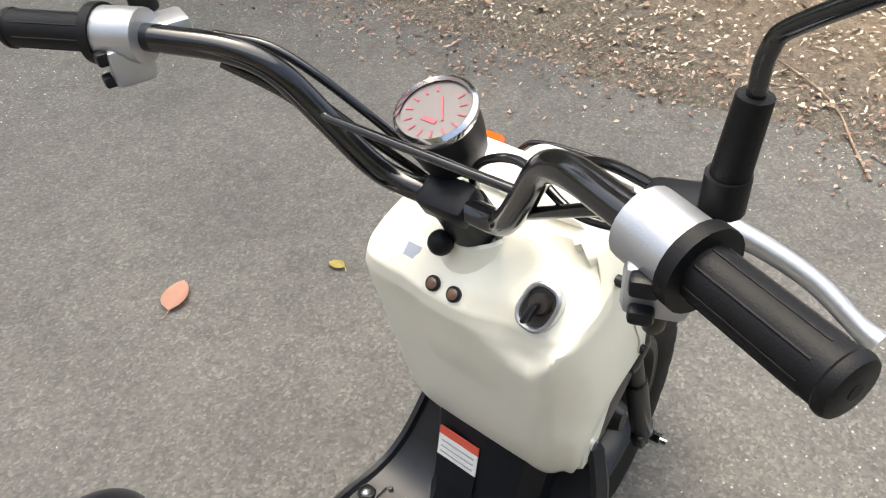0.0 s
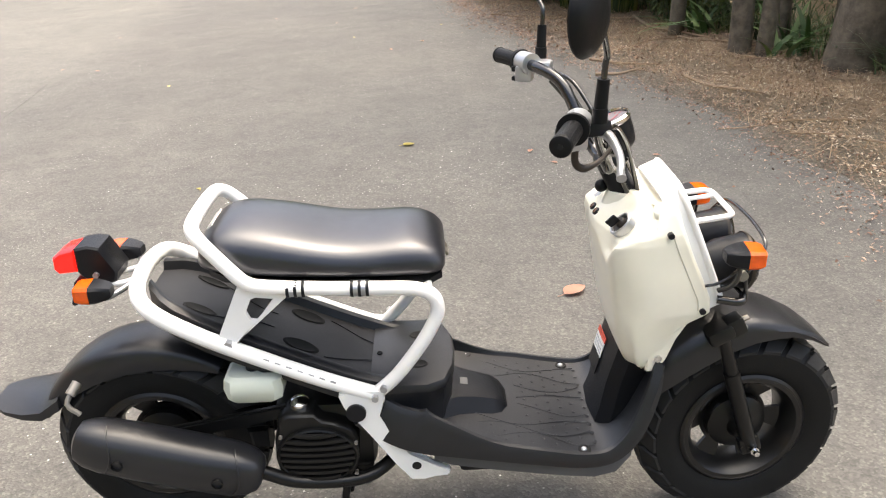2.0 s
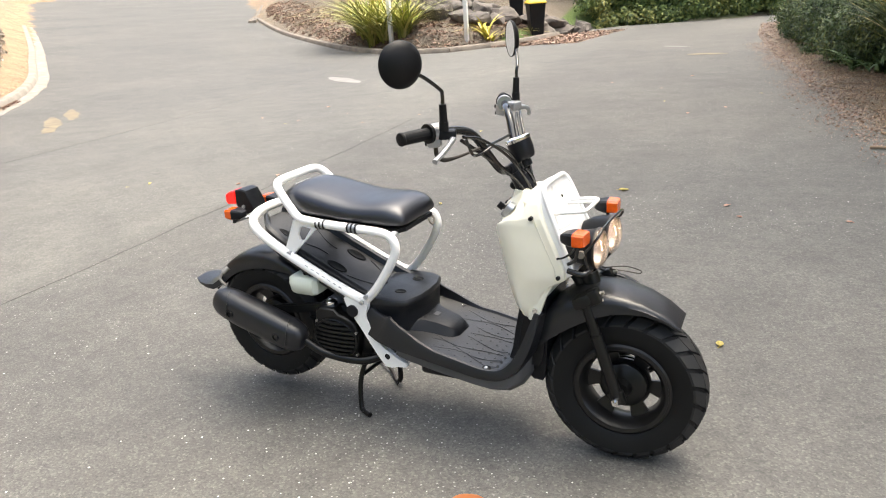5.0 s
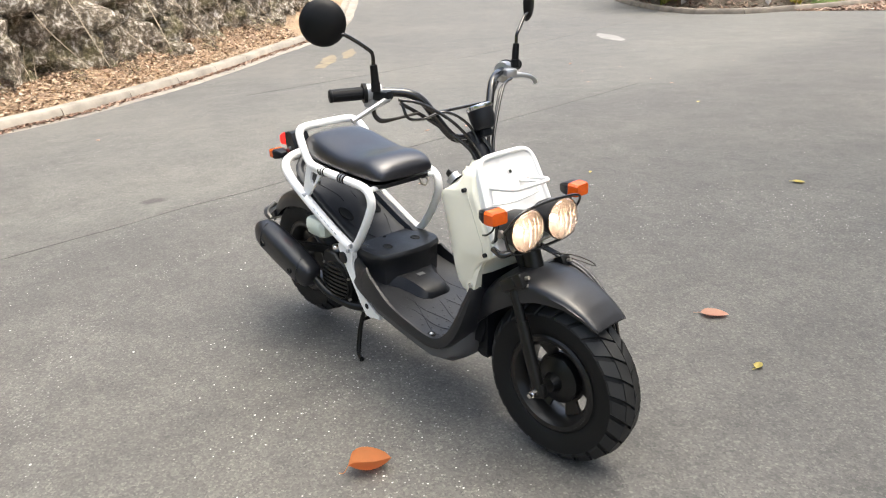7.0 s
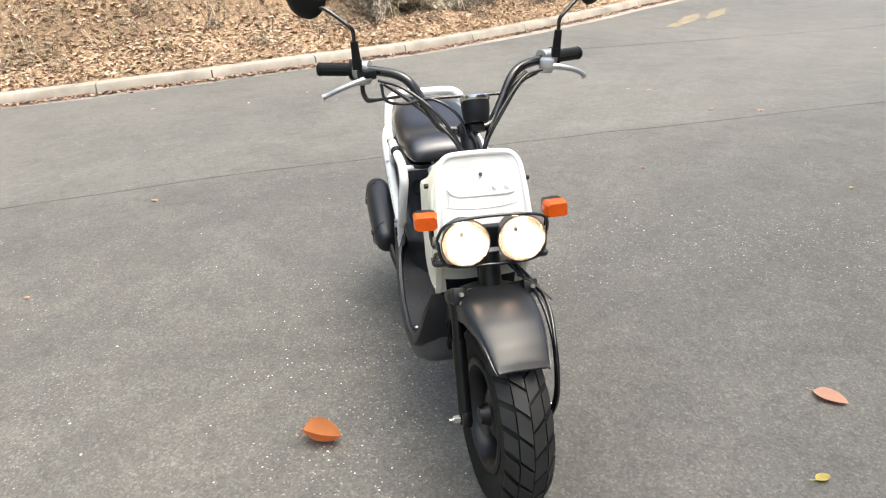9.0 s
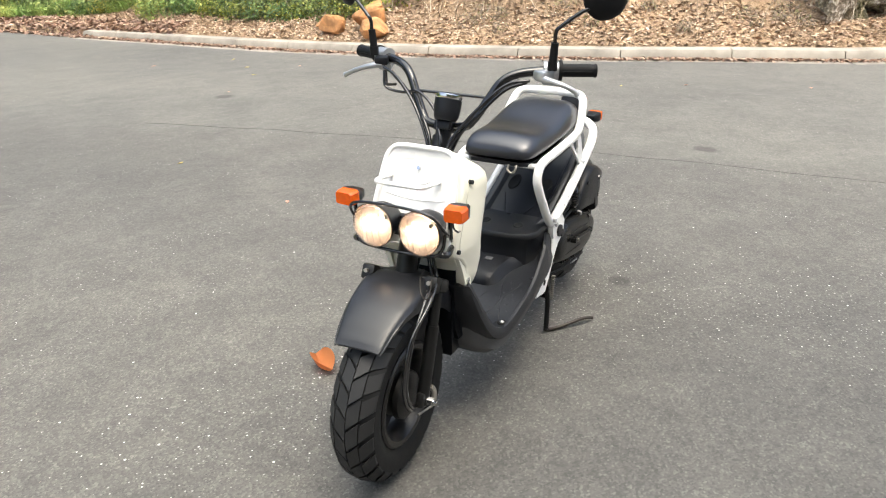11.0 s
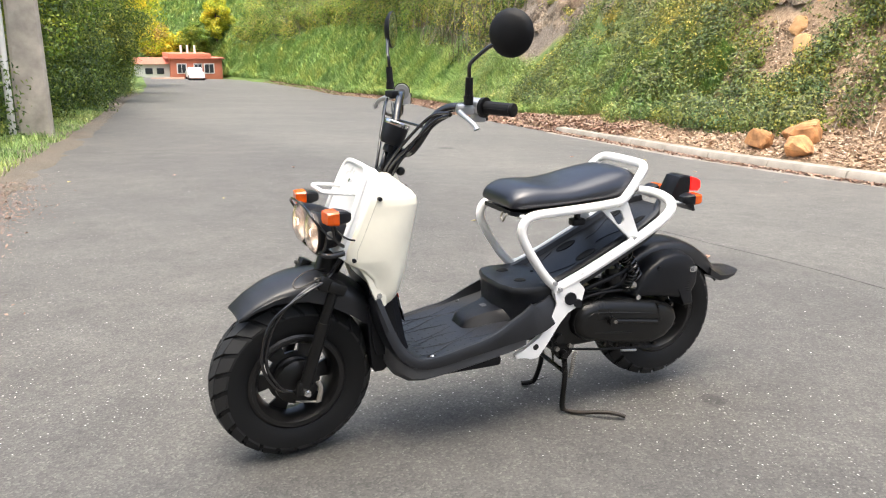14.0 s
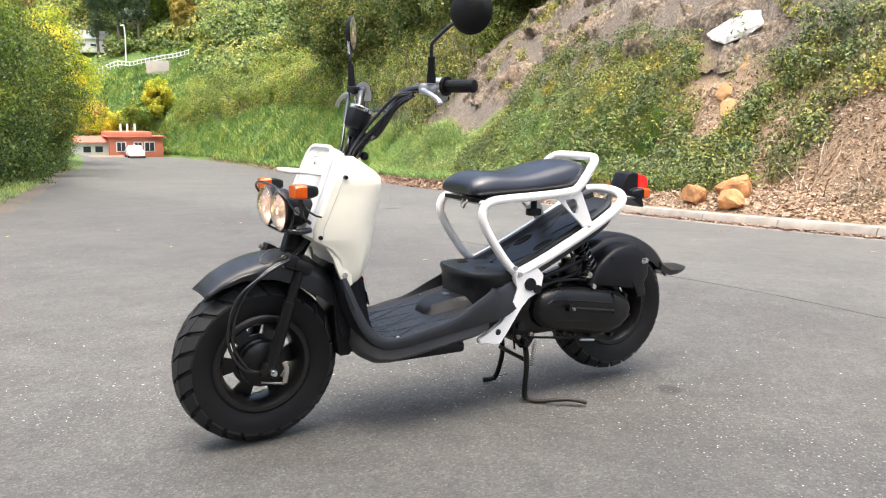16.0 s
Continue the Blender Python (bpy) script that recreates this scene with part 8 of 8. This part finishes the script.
for k, (x, y, h, sz, mat, lab) in enumerate((
        (3.9, -13.0, 4.6, (1.7, 1.9, 2.0), LEAF_GREEN, "dense green tree beside the road"),
        (3.6, -18.0, 5.2, (1.9, 2.0, 2.4), LEAF_GREEN, "bushy green roadside tree"),
        (3.0, -24.0, 4.9, (2.0, 2.2, 2.4), LEAF_SHADE, "bushy dark green tree beside the road"),
        (2.6, -31.0, 5.7, (2.4, 2.6, 2.8), LEAF_SHADE, "bushy green roadside tree"),
        (5.6, -20.0, 7.0, (2.4, 2.6, 3.0), LEAF_DARK, "dense dark green tree beside the road"),
        (1.9, -41.0, 7.2, (2.6, 2.6, 2.4), LEAF_YELLOW, "tree turning autumn yellow beside the road"),
        (1.35, -33.5, 5.2, (1.9, 2.2, 2.6), LEAF_SHADE, "bushy dark green tree leaning over the road edge"),
        (0.9, -41.0, 5.6, (1.6, 2.2, 2.7), LEAF_SHADE, "bushy dark green tree leaning over the road edge"),
        (6.5, -30.0, 7.4, (3.2, 3.2, 3.4), LEAF_GREEN, "tall green tree behind the verge"),
        (5.5, -9.0, 5.0, (1.8, 2.0, 2.2), LEAF_DARK, "dense dark green tree beside the road"))):
    tree(x - 0.5 * (y < -12), y, h, sz, 0.12 + 0.02 * k % 0.1, mat, 110, 230, 0.085 + 0.010 * (-y / 10), lab, group="roadside trees")
# low growth under them
cs, rs = [], []
for k in range(520):
    yy = -7 - 45 * rng.uniform(0, 1) ** 1.2
    far_ = step(-yy, 13, 19)
    xx = np.interp(yy, eline[:, 1], eline[:, 0]) + 1.3 - 0.75 * far_ + rng.uniform(0, 1.6)
    cs.append((xx, yy, zs([xx], [yy])[0] + rng.uniform(0.0, 1.5 + 2.2 * far_)))
    rs.append(rng.uniform(0.35, 0.75) * (1 + 0.25 * far_))
P, N = clump_points(cs, rs, 260, 0.85)
V, F = leaf_quads(P, N + np.array([-0.3, 0.2, 0.4]), 0.09, 0.045, 0.7, 0.5)
stuff(arrays("verge_bushes", V, F, leaf_material("verge_bush_leaves", [(0.018, 0.036, 0.010), (0.05, 0.09, 0.02), (0.11, 0.165, 0.032), (0.24, 0.28, 0.05)], patch=0.5, sheer=0.2)), "green and yellowing bushes along the verge", "bushes")

# concrete pole with a white conduit
pole = thing("power_pole", "grey concrete power pole with a white conduit", "pole")
px, py = 1.93, -12.3
pz = ground_z(px, py)
bm = bmesh.new()
loft(bm, [[(px + sx * w, py + sy * w * 0.8, pz + h) for sx, sy in ((-1, -0.8), (-0.8, -1), (0.8, -1), (1, -0.8), (1, 0.8), (0.8, 1), (-0.8, 1), (-1, 0.8))] for h, w in ((-0.4, 0.27), (0.0, 0.26), (3.0, 0.22), (8.0, 0.16))])
part("shaft", bm, plain("pole_concrete", (0.42, 0.38, 0.33), 0.9, vary=0.4, grain=60, relief=0.004, wear=3), pole)
bm = bmesh.new()
rod(bm, (px + 0.33, py + 0.18, pz - 0.3), (px + 0.30, py + 0.18, pz + 6), 0.055, 14)
part("conduit", bm, PAPER, pole, "white plastic conduit")

# far hillside
cs, rs = [], []
for k in range(2000):
    yy = -rng.uniform(84, 190)
    xx = rng.uniform(-70, 40)
    if -18 < xx < -5 and -95 < yy or -20 < xx < -3 and -100 < yy < -92 and rng.uniform() < 0.6:
        continue
    cs.append((xx, yy, zs([xx], [yy])[0] + rng.uniform(0.3, 4)))
    rs.append(rng.uniform(1.0, 2.8))
for k in range(520):
    xx = rng.uniform(-24, 6)
    yy = -101.5 - 0.68 * max(-7.4 - xx, 0) - 22 * rng.uniform(0, 1)
    cs.append((xx, yy, zs([xx], [yy])[0] + rng.uniform(0.0, 3.5)))
    rs.append(rng.uniform(0.9, 1.9))
for k in range(190):
    xx = rng.uniform(-17, -7)
    yy = -97.8 + 0.68 * (-7.4 - xx) - 9 * rng.uniform(0, 1)
    if min(math.hypot(xx + 7.2, yy + 98.5), math.hypot(xx + 12.3, yy + 99.8)) < 2.0:
        continue
    cs.append((xx, yy, zs([xx], [yy])[0] + rng.uniform(0.0, 1.6)))
    rs.append(rng.uniform(0.5, 1.1))
for k in range(900):
    yy = -rng.uniform(77, 112)
    xx = -17.0 - 0.25 * max(-90 - yy, 0) - 26 * rng.uniform(0, 1)
    cs.append((xx, yy, zs([xx], [yy])[0] + rng.uniform(0.0, 2.6)))
    rs.append(rng.uniform(0.9, 1.8))
P, N = clump_points(cs, rs, 210, 0.9)
V, F = leaf_quads(P, N + np.array([0, 0.5, 0.5]), 0.40, 0.24, 0.6, 0.3)
stuff(arrays("far_wood", V, F, leaf_material("far_leaves", [(0.045, 0.07, 0.025), (0.11, 0.16, 0.045), (0.24, 0.29, 0.075), (0.44, 0.42, 0.11)], patch=0.16, sheer=0.35)), "wooded hillside in the distance", "wood")
n = 40000
y = rng.uniform(-94, -80, n)
x = rng.uniform(-18, -4, n)
V, F = blade_strips(np.column_stack([x, y, zs(x, y) - 0.02]), 0.45, 0.07, 0.8, 2)
stuff(arrays("far_slope_grass", V, F, LEAF_GRASS), "green grass slope below the white fence", "grass")
LEAF_RED = leaf_material("red_leaves", [(0.10, 0.03, 0.02), (0.25, 0.08, 0.05), (0.40, 0.16, 0.09)])
LEAF_AMBER = leaf_material("amber_leaves", [(0.16, 0.14, 0.03), (0.38, 0.30, 0.05), (0.58, 0.40, 0.09)], patch=0.5)
for x, y, h, sz, mat, lab, cat in (
        (-7.7, -98.0, 15, (0.9, 0.9, 6.6), LEAF_DARK, "tall dark cypress on the far slope", "tree"),
        (-9.9, -97.0, 14, (0.9, 0.9, 6.0), LEAF_DARK, "tall dark cypress on the far slope", "tree"),
        (-12.0, -96.5, 14, (1.2, 1.2, 6.0), LEAF_DARK, "tall dark cypress on the far slope", "tree"),
        (-14.5, -97.0, 7.0, (1.8, 1.8, 2.8), LEAF_GREEN, "light green tree behind the white fence", "tree"),
        (-16.5, -94.5, 5.0, (1.2, 1.2, 2.2), LEAF_AMBER, "amber tree behind the white fence", "tree"),
        (2.0, -86.0, 15.5, (2.6, 2.6, 2.4), LEAF_RED, "reddish autumn tree on the far slope", "tree"),
        (-5.0, -83.0, 4.6, (1.7, 1.7, 1.7), LEAF_AMBER, "amber autumn tree behind the house", "tree"),
        (-6.9, -82.5, 3.8, (1.6, 1.6, 1.5), LEAF_YELLOW, "yellow autumn tree behind the house", "tree"),
        (-9.0, -82.0, 4.4, (1.3, 1.3, 1.9), LEAF_GREEN, "round green tree behind the house", "tree"),
        (-11.6, -82.5, 3.6, (1.3, 1.3, 1.6), LEAF_YELLOW, "light yellow-green shrub behind the house", "shrub"),
        (-1.0, -60, 8.5, (2.8, 2.8, 3.4), LEAF_YELLOW, "yellow autumn tree near the house", "tree"),
        (0.2, -50, 8.5, (2.8, 3.0, 3.6), LEAF_YELLOW, "yellow autumn tree near the house", "tree")):
    tree(x, y, h, sz, 0.16, mat, 90, 230, 0.20, lab, cat, group="far trees")

# house at the end of the road
TERRA = plain("terracotta_render", (0.52, 0.17, 0.10), 0.85, vary=0.12, grain=20, wear=1)
REDROOF = plain("red_roof", (0.45, 0.15, 0.10), 0.8, vary=0.15, wear=1)
WHITEWALL = plain("white_wall", (0.75, 0.72, 0.68), 0.8, vary=0.08, wear=1)
PANE = plain("dark_window_glass", (0.03, 0.035, 0.04), 0.08, vary=0.1)
hz = -2.75
house = thing("house", "low terracotta rendered house with a white-walled wing", "house")


def house_box(name, c, size, mat, label=""):
    bm = bmesh.new()
    box(bm, c, size, None, 0.03)
    return part(name, bm, mat, house, label)


main = house_box("main_wall", (-7.0, -76, hz + 1.25), (5.6, 6.5, 2.5), TERRA, "terracotta rendered wall")
house_box("parapet", (-6.3, -75.5, hz + 2.75), (4.6, 6.0, 0.55), TERRA)
house_box("eave", (-6.9, -74.6, hz + 2.5), (6.3, 4.6, 0.14), REDROOF)
house_box("wing_wall", (-2.6, -76, hz + 0.9), (3.8, 5.0, 1.9), WHITEWALL, "white rendered wing")
bm = bmesh.new()
loft(bm, [[(x, -79, hz + 1.85), (x, -72.9, hz + 1.85), (x, -76, hz + 2.5)] for x in (-4.4, -0.5)])
part("wing_roof", bm, REDROOF, house, "low red wing roof")
for x, w in ((-8.35, 1.0), (-7.15, 0.8), (-5.4, 0.9)):
    wd = house_box("window", (x, -72.74, hz + 1.35), (w + 0.16, 0.08, 1.15), WHITEWALL)
    for s in (-1, 1):
        bm = bmesh.new()
        box(bm, (x + s * w * 0.25, -72.69, hz + 1.35), (w * 0.44, 0.04, 0.95), None, 0.01)
        part("pane", bm, PANE, wd)
for x in (-2.0, -3.2):
    wd = house_box("window", (x, -73.48, hz + 1.05), (0.9, 0.08, 0.8), WHITEWALL)
    bm = bmesh.new()
    box(bm, (x, -73.43, hz + 1.05), (0.76, 0.04, 0.66), None, 0.01)
    part("pane", bm, PANE, wd)
for x in (-7.2, -6.4, -5.7):
    bm = bmesh.new()
    rod(bm, (x, -75, hz + 2.9), (x, -75, hz + 3.9), 0.12, 12)
    part("flue", bm, WHITEWALL, house, "white flue pipe")
house_box("garden_wall", (-3.6, -70.5, hz + 0.2), (3.4, 0.25, 0.6), plain("pink_wall", (0.55, 0.35, 0.26), 0.85, vary=0.1, wear=1))
house.matrix_world = Matrix.Translation((-10.6, -74.0, -3.05)) @ Matrix.Diagonal((0.82, 0.9, 0.8, 1)) @ Matrix.Translation((9.8, 72.7, 2.75))
# parked car in front of it
car = thing("car", "white hatchback parked before the house", "car")
cx, cy, cz = -8.4, -72.2, float(road_z(np.float64(-8.4), np.float64(-72.2)))
CARW = plain("white_car_paint", (0.80, 0.80, 0.80), 0.25, vary=0.03, coat=0.5)
bm = bmesh.new()
loft(bm, [[(cx + x * w, cy + y, cz + z) for x, z in ((-1, 0.25), (-1.02, 0.6), (-0.95, 0.85), (0.95, 0.85), (1.02, 0.6), (1, 0.25))] for y, w in ((-1.9, 0.75), (-1.7, 0.84), (0.0, 0.86), (1.6, 0.84), (1.9, 0.76))])
loft(bm, [[(cx + x * w, cy + y, cz + z) for x, z in ((-1, 0.85), (-0.8, h), (0.8, h), (1, 0.85))] for y, w, h in ((-1.5, 0.80, 0.98), (-1.0, 0.80, 1.28), (0.3, 0.80, 1.30), (1.1, 0.78, 0.88))])
part("body", bm, CARW, car)
bm = bmesh.new()
loft(bm, [[(cx + x, cy + 0.34 + q, cz + z - q * 0.72) for x, z in ((-0.68, 1.24), (0.68, 1.24))] + [(cx + x, cy + 0.80 + q, cz + z - q * 0.72) for x, z in ((0.74, 1.03), (-0.74, 1.03))] for q in (0.02, 0.05)])
part("windscreen", bm, PANE, car)
for sx in (-1, 1):
    for sy in (-1.2, 1.2):
        bm = bmesh.new()
        lathe(bm, [(0.001, -0.09), (0.28, -0.09), (0.31, -0.05), (0.31, 0.05), (0.28, 0.09), (0.001, 0.09)], (cx + sx * 0.78, cy + sy, cz + 0.31), "X", 20)
        part("wheel", bm, RUBBER, car)
car.matrix_world = Matrix.Translation((cx + 0.5, cy, cz)) @ Matrix.Scale(0.82, 4) @ Matrix.Translation((-cx, -cy, -cz))
# houses and the fence on the far slope
def far_house(x, y, w, d, h, label):
    t = thing("house", label, "house", group="hillside houses")
    z = ground_z(x, y)
    bm = bmesh.new()
    box(bm, (x, y, z + h / 2), (w, d, h + 1), None, 0.05)
    part("wall", bm, WHITEWALL, t)
    bm = bmesh.new()
    loft(bm, [[(xx, y - d * 0.6, z + h + 0.4), (xx, y + d * 0.6, z + h + 0.4), (xx, y, z + h + 1.5)] for xx in (x - w * 0.56, x + w * 0.56)])
    part("roof", bm, plain("grey_roof", (0.42, 0.45, 0.42), 0.7, vary=0.1, wear=1), t)
    for k in range(3):
        bm = bmesh.new()
        box(bm, (x + (k - 1) * w * 0.28, y + d / 2 + 0.02, z + h * 0.55), (w * 0.14, 0.08, h * 0.4), None, 0.01)
        part("window", bm, PANE, t)
    return t


far_house(-7.2, -99.6, 4.2, 3, 0.6, "pale house with a low roof among trees")
far_house(-12.3, -100.8, 3.0, 2.6, 0.5, "pale house with a low roof among trees")
fence = thing("hill_fence", "white rail fence above a retaining wall", "fence")
fx = np.linspace(-16.2, -7.4, 24)


def fence_y(x):
    return -95.6 + 0.68 * (-7.4 - x)


for k, x in enumerate(fx):
    y = fence_y(x)
    z = ground_z(x, y)
    bm = bmesh.new()
    box(bm, (x, y, z + 0.35), (0.09, 0.09, 0.9), None, 0.01)
    part("post", bm, PAPER, fence)
for h in (0.35, 0.72):
    bm = bmesh.new()
    tube(bm, [(x, fence_y(x) + 0.06, ground_z(x, fence_y(x)) + h) for x in fx[::3]], 0.05, 8, 2)
    part("rail", bm, PAPER, fence)
bm = bmesh.new()
box(bm, (-12.9, -89.6, ground_z(-12.9, -89.6) + 0.3), (2.6, 0.4, 2.4), Matrix.Rotation(radians(-34), 4, "Z"), 0.03)
tagged(link("retaining_wall", bm, plain("wall_concrete", (0.36, 0.32, 0.28), 0.9, vary=0.2, wear=0.6)), "grey concrete retaining wall on the far slope", "wall")
bm = bmesh.new()
lx, ly = -10.3, -95.2
lz = ground_z(lx, ly)
tube(bm, [(lx, ly, lz - 0.5), (lx, ly, lz + 3.4), (lx + 0.4, ly, lz + 3.7)], 0.07, 10, 4)
tagged(link("street_lamp", bm, PAPER), "slim white street lamp on the far slope", "street lamp")

# seams between the strips of asphalt
SEAM = plain("seam_tar", (0.092, 0.090, 0.086), 0.75, vary=0.35, grain=150, relief=0.003)


def seam(points, width, label):
    pts = spline([Vector((x, y, 0)) for x, y in points], 40)
    bm = bmesh.new()
    secs = []
    for a, b in zip(pts, pts[1:]):
        d = (b - a).normalized()
        n_ = Vector((-d.y, d.x, 0))
        q = a + n_ * 0.03 * noise.noise(a * 2.3)
        w = width * max(0.06, 0.45 + 1.3 * noise.noise(a * 1.9 + Vector((0, 0, 3))))
        z = float(road_z(np.float64(q.x), np.float64(q.y)))
        secs.append([q - n_ * w + Vector((0, 0, z - 0.003)), q - n_ * w * 0.7 + Vector((0, 0, z + 0.0025)), q + n_ * w * 0.7 + Vector((0, 0, z + 0.0025)), q + n_ * w + Vector((0, 0, z - 0.003))])
    loft(bm, secs)
    return tagged(link("road_seam", bm, SEAM), label, "seam", kind="structure")


seam([(-2.1, -4.0), (-2.3, -1.8), (-2.45, -0.2), (-2.6, 1.6), (-2.8, 3.1), (-3.2, 5.5)], 0.0048, "thin dark seam along the asphalt")
seam([(-6.6, 2.6), (-6.86, 4.6), (-7.2, 6.35), (-8.07, 9.48), (-9.22, 13.0), (-11.0, 17.0)], 0.009, "dark seam across the side road")
# fallen leaves and marks on the road
def fallen_leaf(x, y, size, turn, material, label, curl=0.25):
    bm = bmesh.new()
    z = float(road_z(np.float64(x), np.float64(y)))
    n = 9
    rows = []
    for i in range(n):
        u = i / (n - 1)
        w = size * 0.30 * math.sin(math.pi * u ** 0.8) ** 0.7 + 0.0006
        rows.append([(size * (u - 0.5), w * v, size * curl * (u - 0.5) ** 2 + abs(v) ** 2 * w * curl * 1.6 + 0.004) for v in (-1, -0.5, 0, 0.5, 1)])
    grid = [[bm.verts.new(p) for p in r] for r in rows]
    for a, b in zip(grid, grid[1:]):
        for k in range(4):
            bm.faces.new((a[k], a[k + 1], b[k + 1], b[k]))
    tube(bm, [(-size * 0.5, 0, size * curl * 0.25 + 0.004), (-size * 0.62, 0.004, 0.006), (-size * 0.72, 0.01, 0.004)], 0.0012, 6, 3)
    bmesh.ops.solidify(bm, geom=list(bm.faces), thickness=0.0008)
    bmesh.ops.transform(bm, matrix=Matrix.Translation((x, y, z)) @ Matrix.Rotation(turn, 4, "Z"), verts=bm.verts)
    return tagged(link("fallen_leaf", bm, material), label, "leaf", "leaves on the road")


LEAFPINK = plain("fallen_leaf_pink", (0.60, 0.36, 0.27), 0.7, vary=0.2)
LEAFYELLOW = plain("fallen_leaf_yellow", (0.62, 0.52, 0.16), 0.7, vary=0.2)
fallen_leaf(0.388, -0.436, 0.118, 1.1, LEAFORANGE, "large curled orange-brown leaf on the asphalt", 0.9)
fallen_leaf(0.518, 1.004, 0.10, 0.6, LEAFPINK, "pinkish brown leaf on the asphalt")
fallen_leaf(0.82, 0.78, 0.045, 1.8, LEAFYELLOW, "small yellow-green leaf on the asphalt")
fallen_leaf(-0.09, 2.786, 0.07, 0.3, LEAFYELLOW, "small yellow leaf on the asphalt")
for k in range(55):
    x, y = rng.uniform(-5.5, 1.7), rng.uniform(-7, 9)
    if math.hypot(x, y) < 1.7:
        continue
    fallen_leaf(float(x), float(y), float(rng.uniform(0.02, 0.05)), float(rng.uniform(0, 6)), (LEAFPINK, LEAFYELLOW, LEAFPINK)[k % 3], "small dry leaf on the asphalt")
TWIG = plain("twig_wood", (0.30, 0.22, 0.15), 0.85, vary=0.3)


def twig(x, y, length, turn, r=0.006, mat=TWIG, label="dry twig on the verge"):
    z = max(float(road_z(np.float64(x), np.float64(y))), ground_z(x, y)) + r + 0.006
    d = Vector((math.cos(turn), math.sin(turn), 0))
    sd = Vector((-d.y, d.x, 0))
    pts = [Vector((x, y, 0)) + d * length * (u - 0.5) + sd * 0.05 * length * math.sin(u * 5 + x) for u in (0, 0.25, 0.5, 0.75, 1)]
    pts = [Vector((p.x, p.y, max(float(road_z(np.float64(p.x), np.float64(p.y))), ground_z(p.x, p.y)) + r + 0.004)) for p in pts]
    bm = bmesh.new()
    tube(bm, pts, [r, r * 0.9, r * 0.5], 7, 4)
    return tagged(link("twig", bm, mat), label, "twig", "fallen twigs")


for k in range(46):
    y = float(rng.uniform(-1.0, 12))
    x = float(np.interp(y, eline[:, 1], eline[:, 0]) + rng.uniform(0.1, 1.9))
    twig(x, y, float(rng.uniform(0.2, 0.8)), float(rng.uniform(0, 3.1)), float(rng.uniform(0.003, 0.008)))
for x, y, length, turn, r in ((1.55, 4.70, 0.62, -0.75, 0.011), (1.95, 3.66, 0.80, -1.15, 0.012), (1.45, 4.35, 0.36, 0.15, 0.012), (2.22, 5.95, 1.7, -1.42, 0.013), (2.02, 6.75, 0.9, -0.5, 0.010), (2.45, 5.1, 0.8, -0.8, 0.010), (0.95, 7.6, 0.5, -0.7, 0.008)):
    twig(x, y, length, turn, r, label="long pale dry stalk fallen on the verge")
for k in range(14):
    y = float(rng.uniform(-8, 4))
    x = float(np.interp(y, line[:, 1], line[:, 0]) - rng.uniform(0.3, 1.6))
    twig(x, y, float(rng.uniform(0.3, 0.9)), float(rng.uniform(0, 3.1)), float(rng.uniform(0.005, 0.012)))


def mark(x, y, rx, ry, turn, material, label, name="road_mark"):
    bm = bmesh.new()
    n = 36
    ring = []
    for k in range(n):
        a = 2 * math.pi * k / n
        q = 1 + 0.35 * noise.noise(Vector((math.cos(a) * 2 + x, math.sin(a) * 2 + y, 0.5)))
        px = x + q * (rx * math.cos(a) * math.cos(turn) - ry * math.sin(a) * math.sin(turn))
        py = y + q * (rx * math.cos(a) * math.sin(turn) + ry * math.sin(a) * math.cos(turn))
        ring.append((px, py, float(road_z(np.float64(px), np.float64(py))) + 0.004))
    loft(bm, [ring, [(px, py, z + 0.0015) for px, py, z in ring]])
    return tagged(link(name, bm, material), label, "mark", kind="structure")


WORNWHITE = plain("worn_white_paint", (0.25, 0.243, 0.23), 0.85, vary=0.3, grain=110, relief=0.003)
WORNYELLOW = plain("worn_yellow_paint", (0.22, 0.185, 0.125), 0.85, vary=0.4, grain=110, relief=0.003)
mark(-7.2, 9.9, 0.9, 0.16, 2.5, WORNWHITE, "worn white paint on the asphalt")
mark(-9.0, 5.2, 0.62, 0.12, 2.5, WORNYELLOW, "worn yellow paint on the asphalt")
mark(-9.5, 5.9, 0.7, 0.10, 2.5, WORNYELLOW, "worn yellow paint on the asphalt")
mark(-8.4, 4.7, 0.3, 0.09, 2.5, WORNYELLOW, "worn yellow paint on the asphalt")
mark(-1.22, 12.1, 0.36, 0.15, 2.9, WORNYELLOW, "worn yellow paint on the asphalt")
mark(-2.15, 14.0, 0.32, 0.06, 2.6, WORNWHITE, "worn white paint on the asphalt")
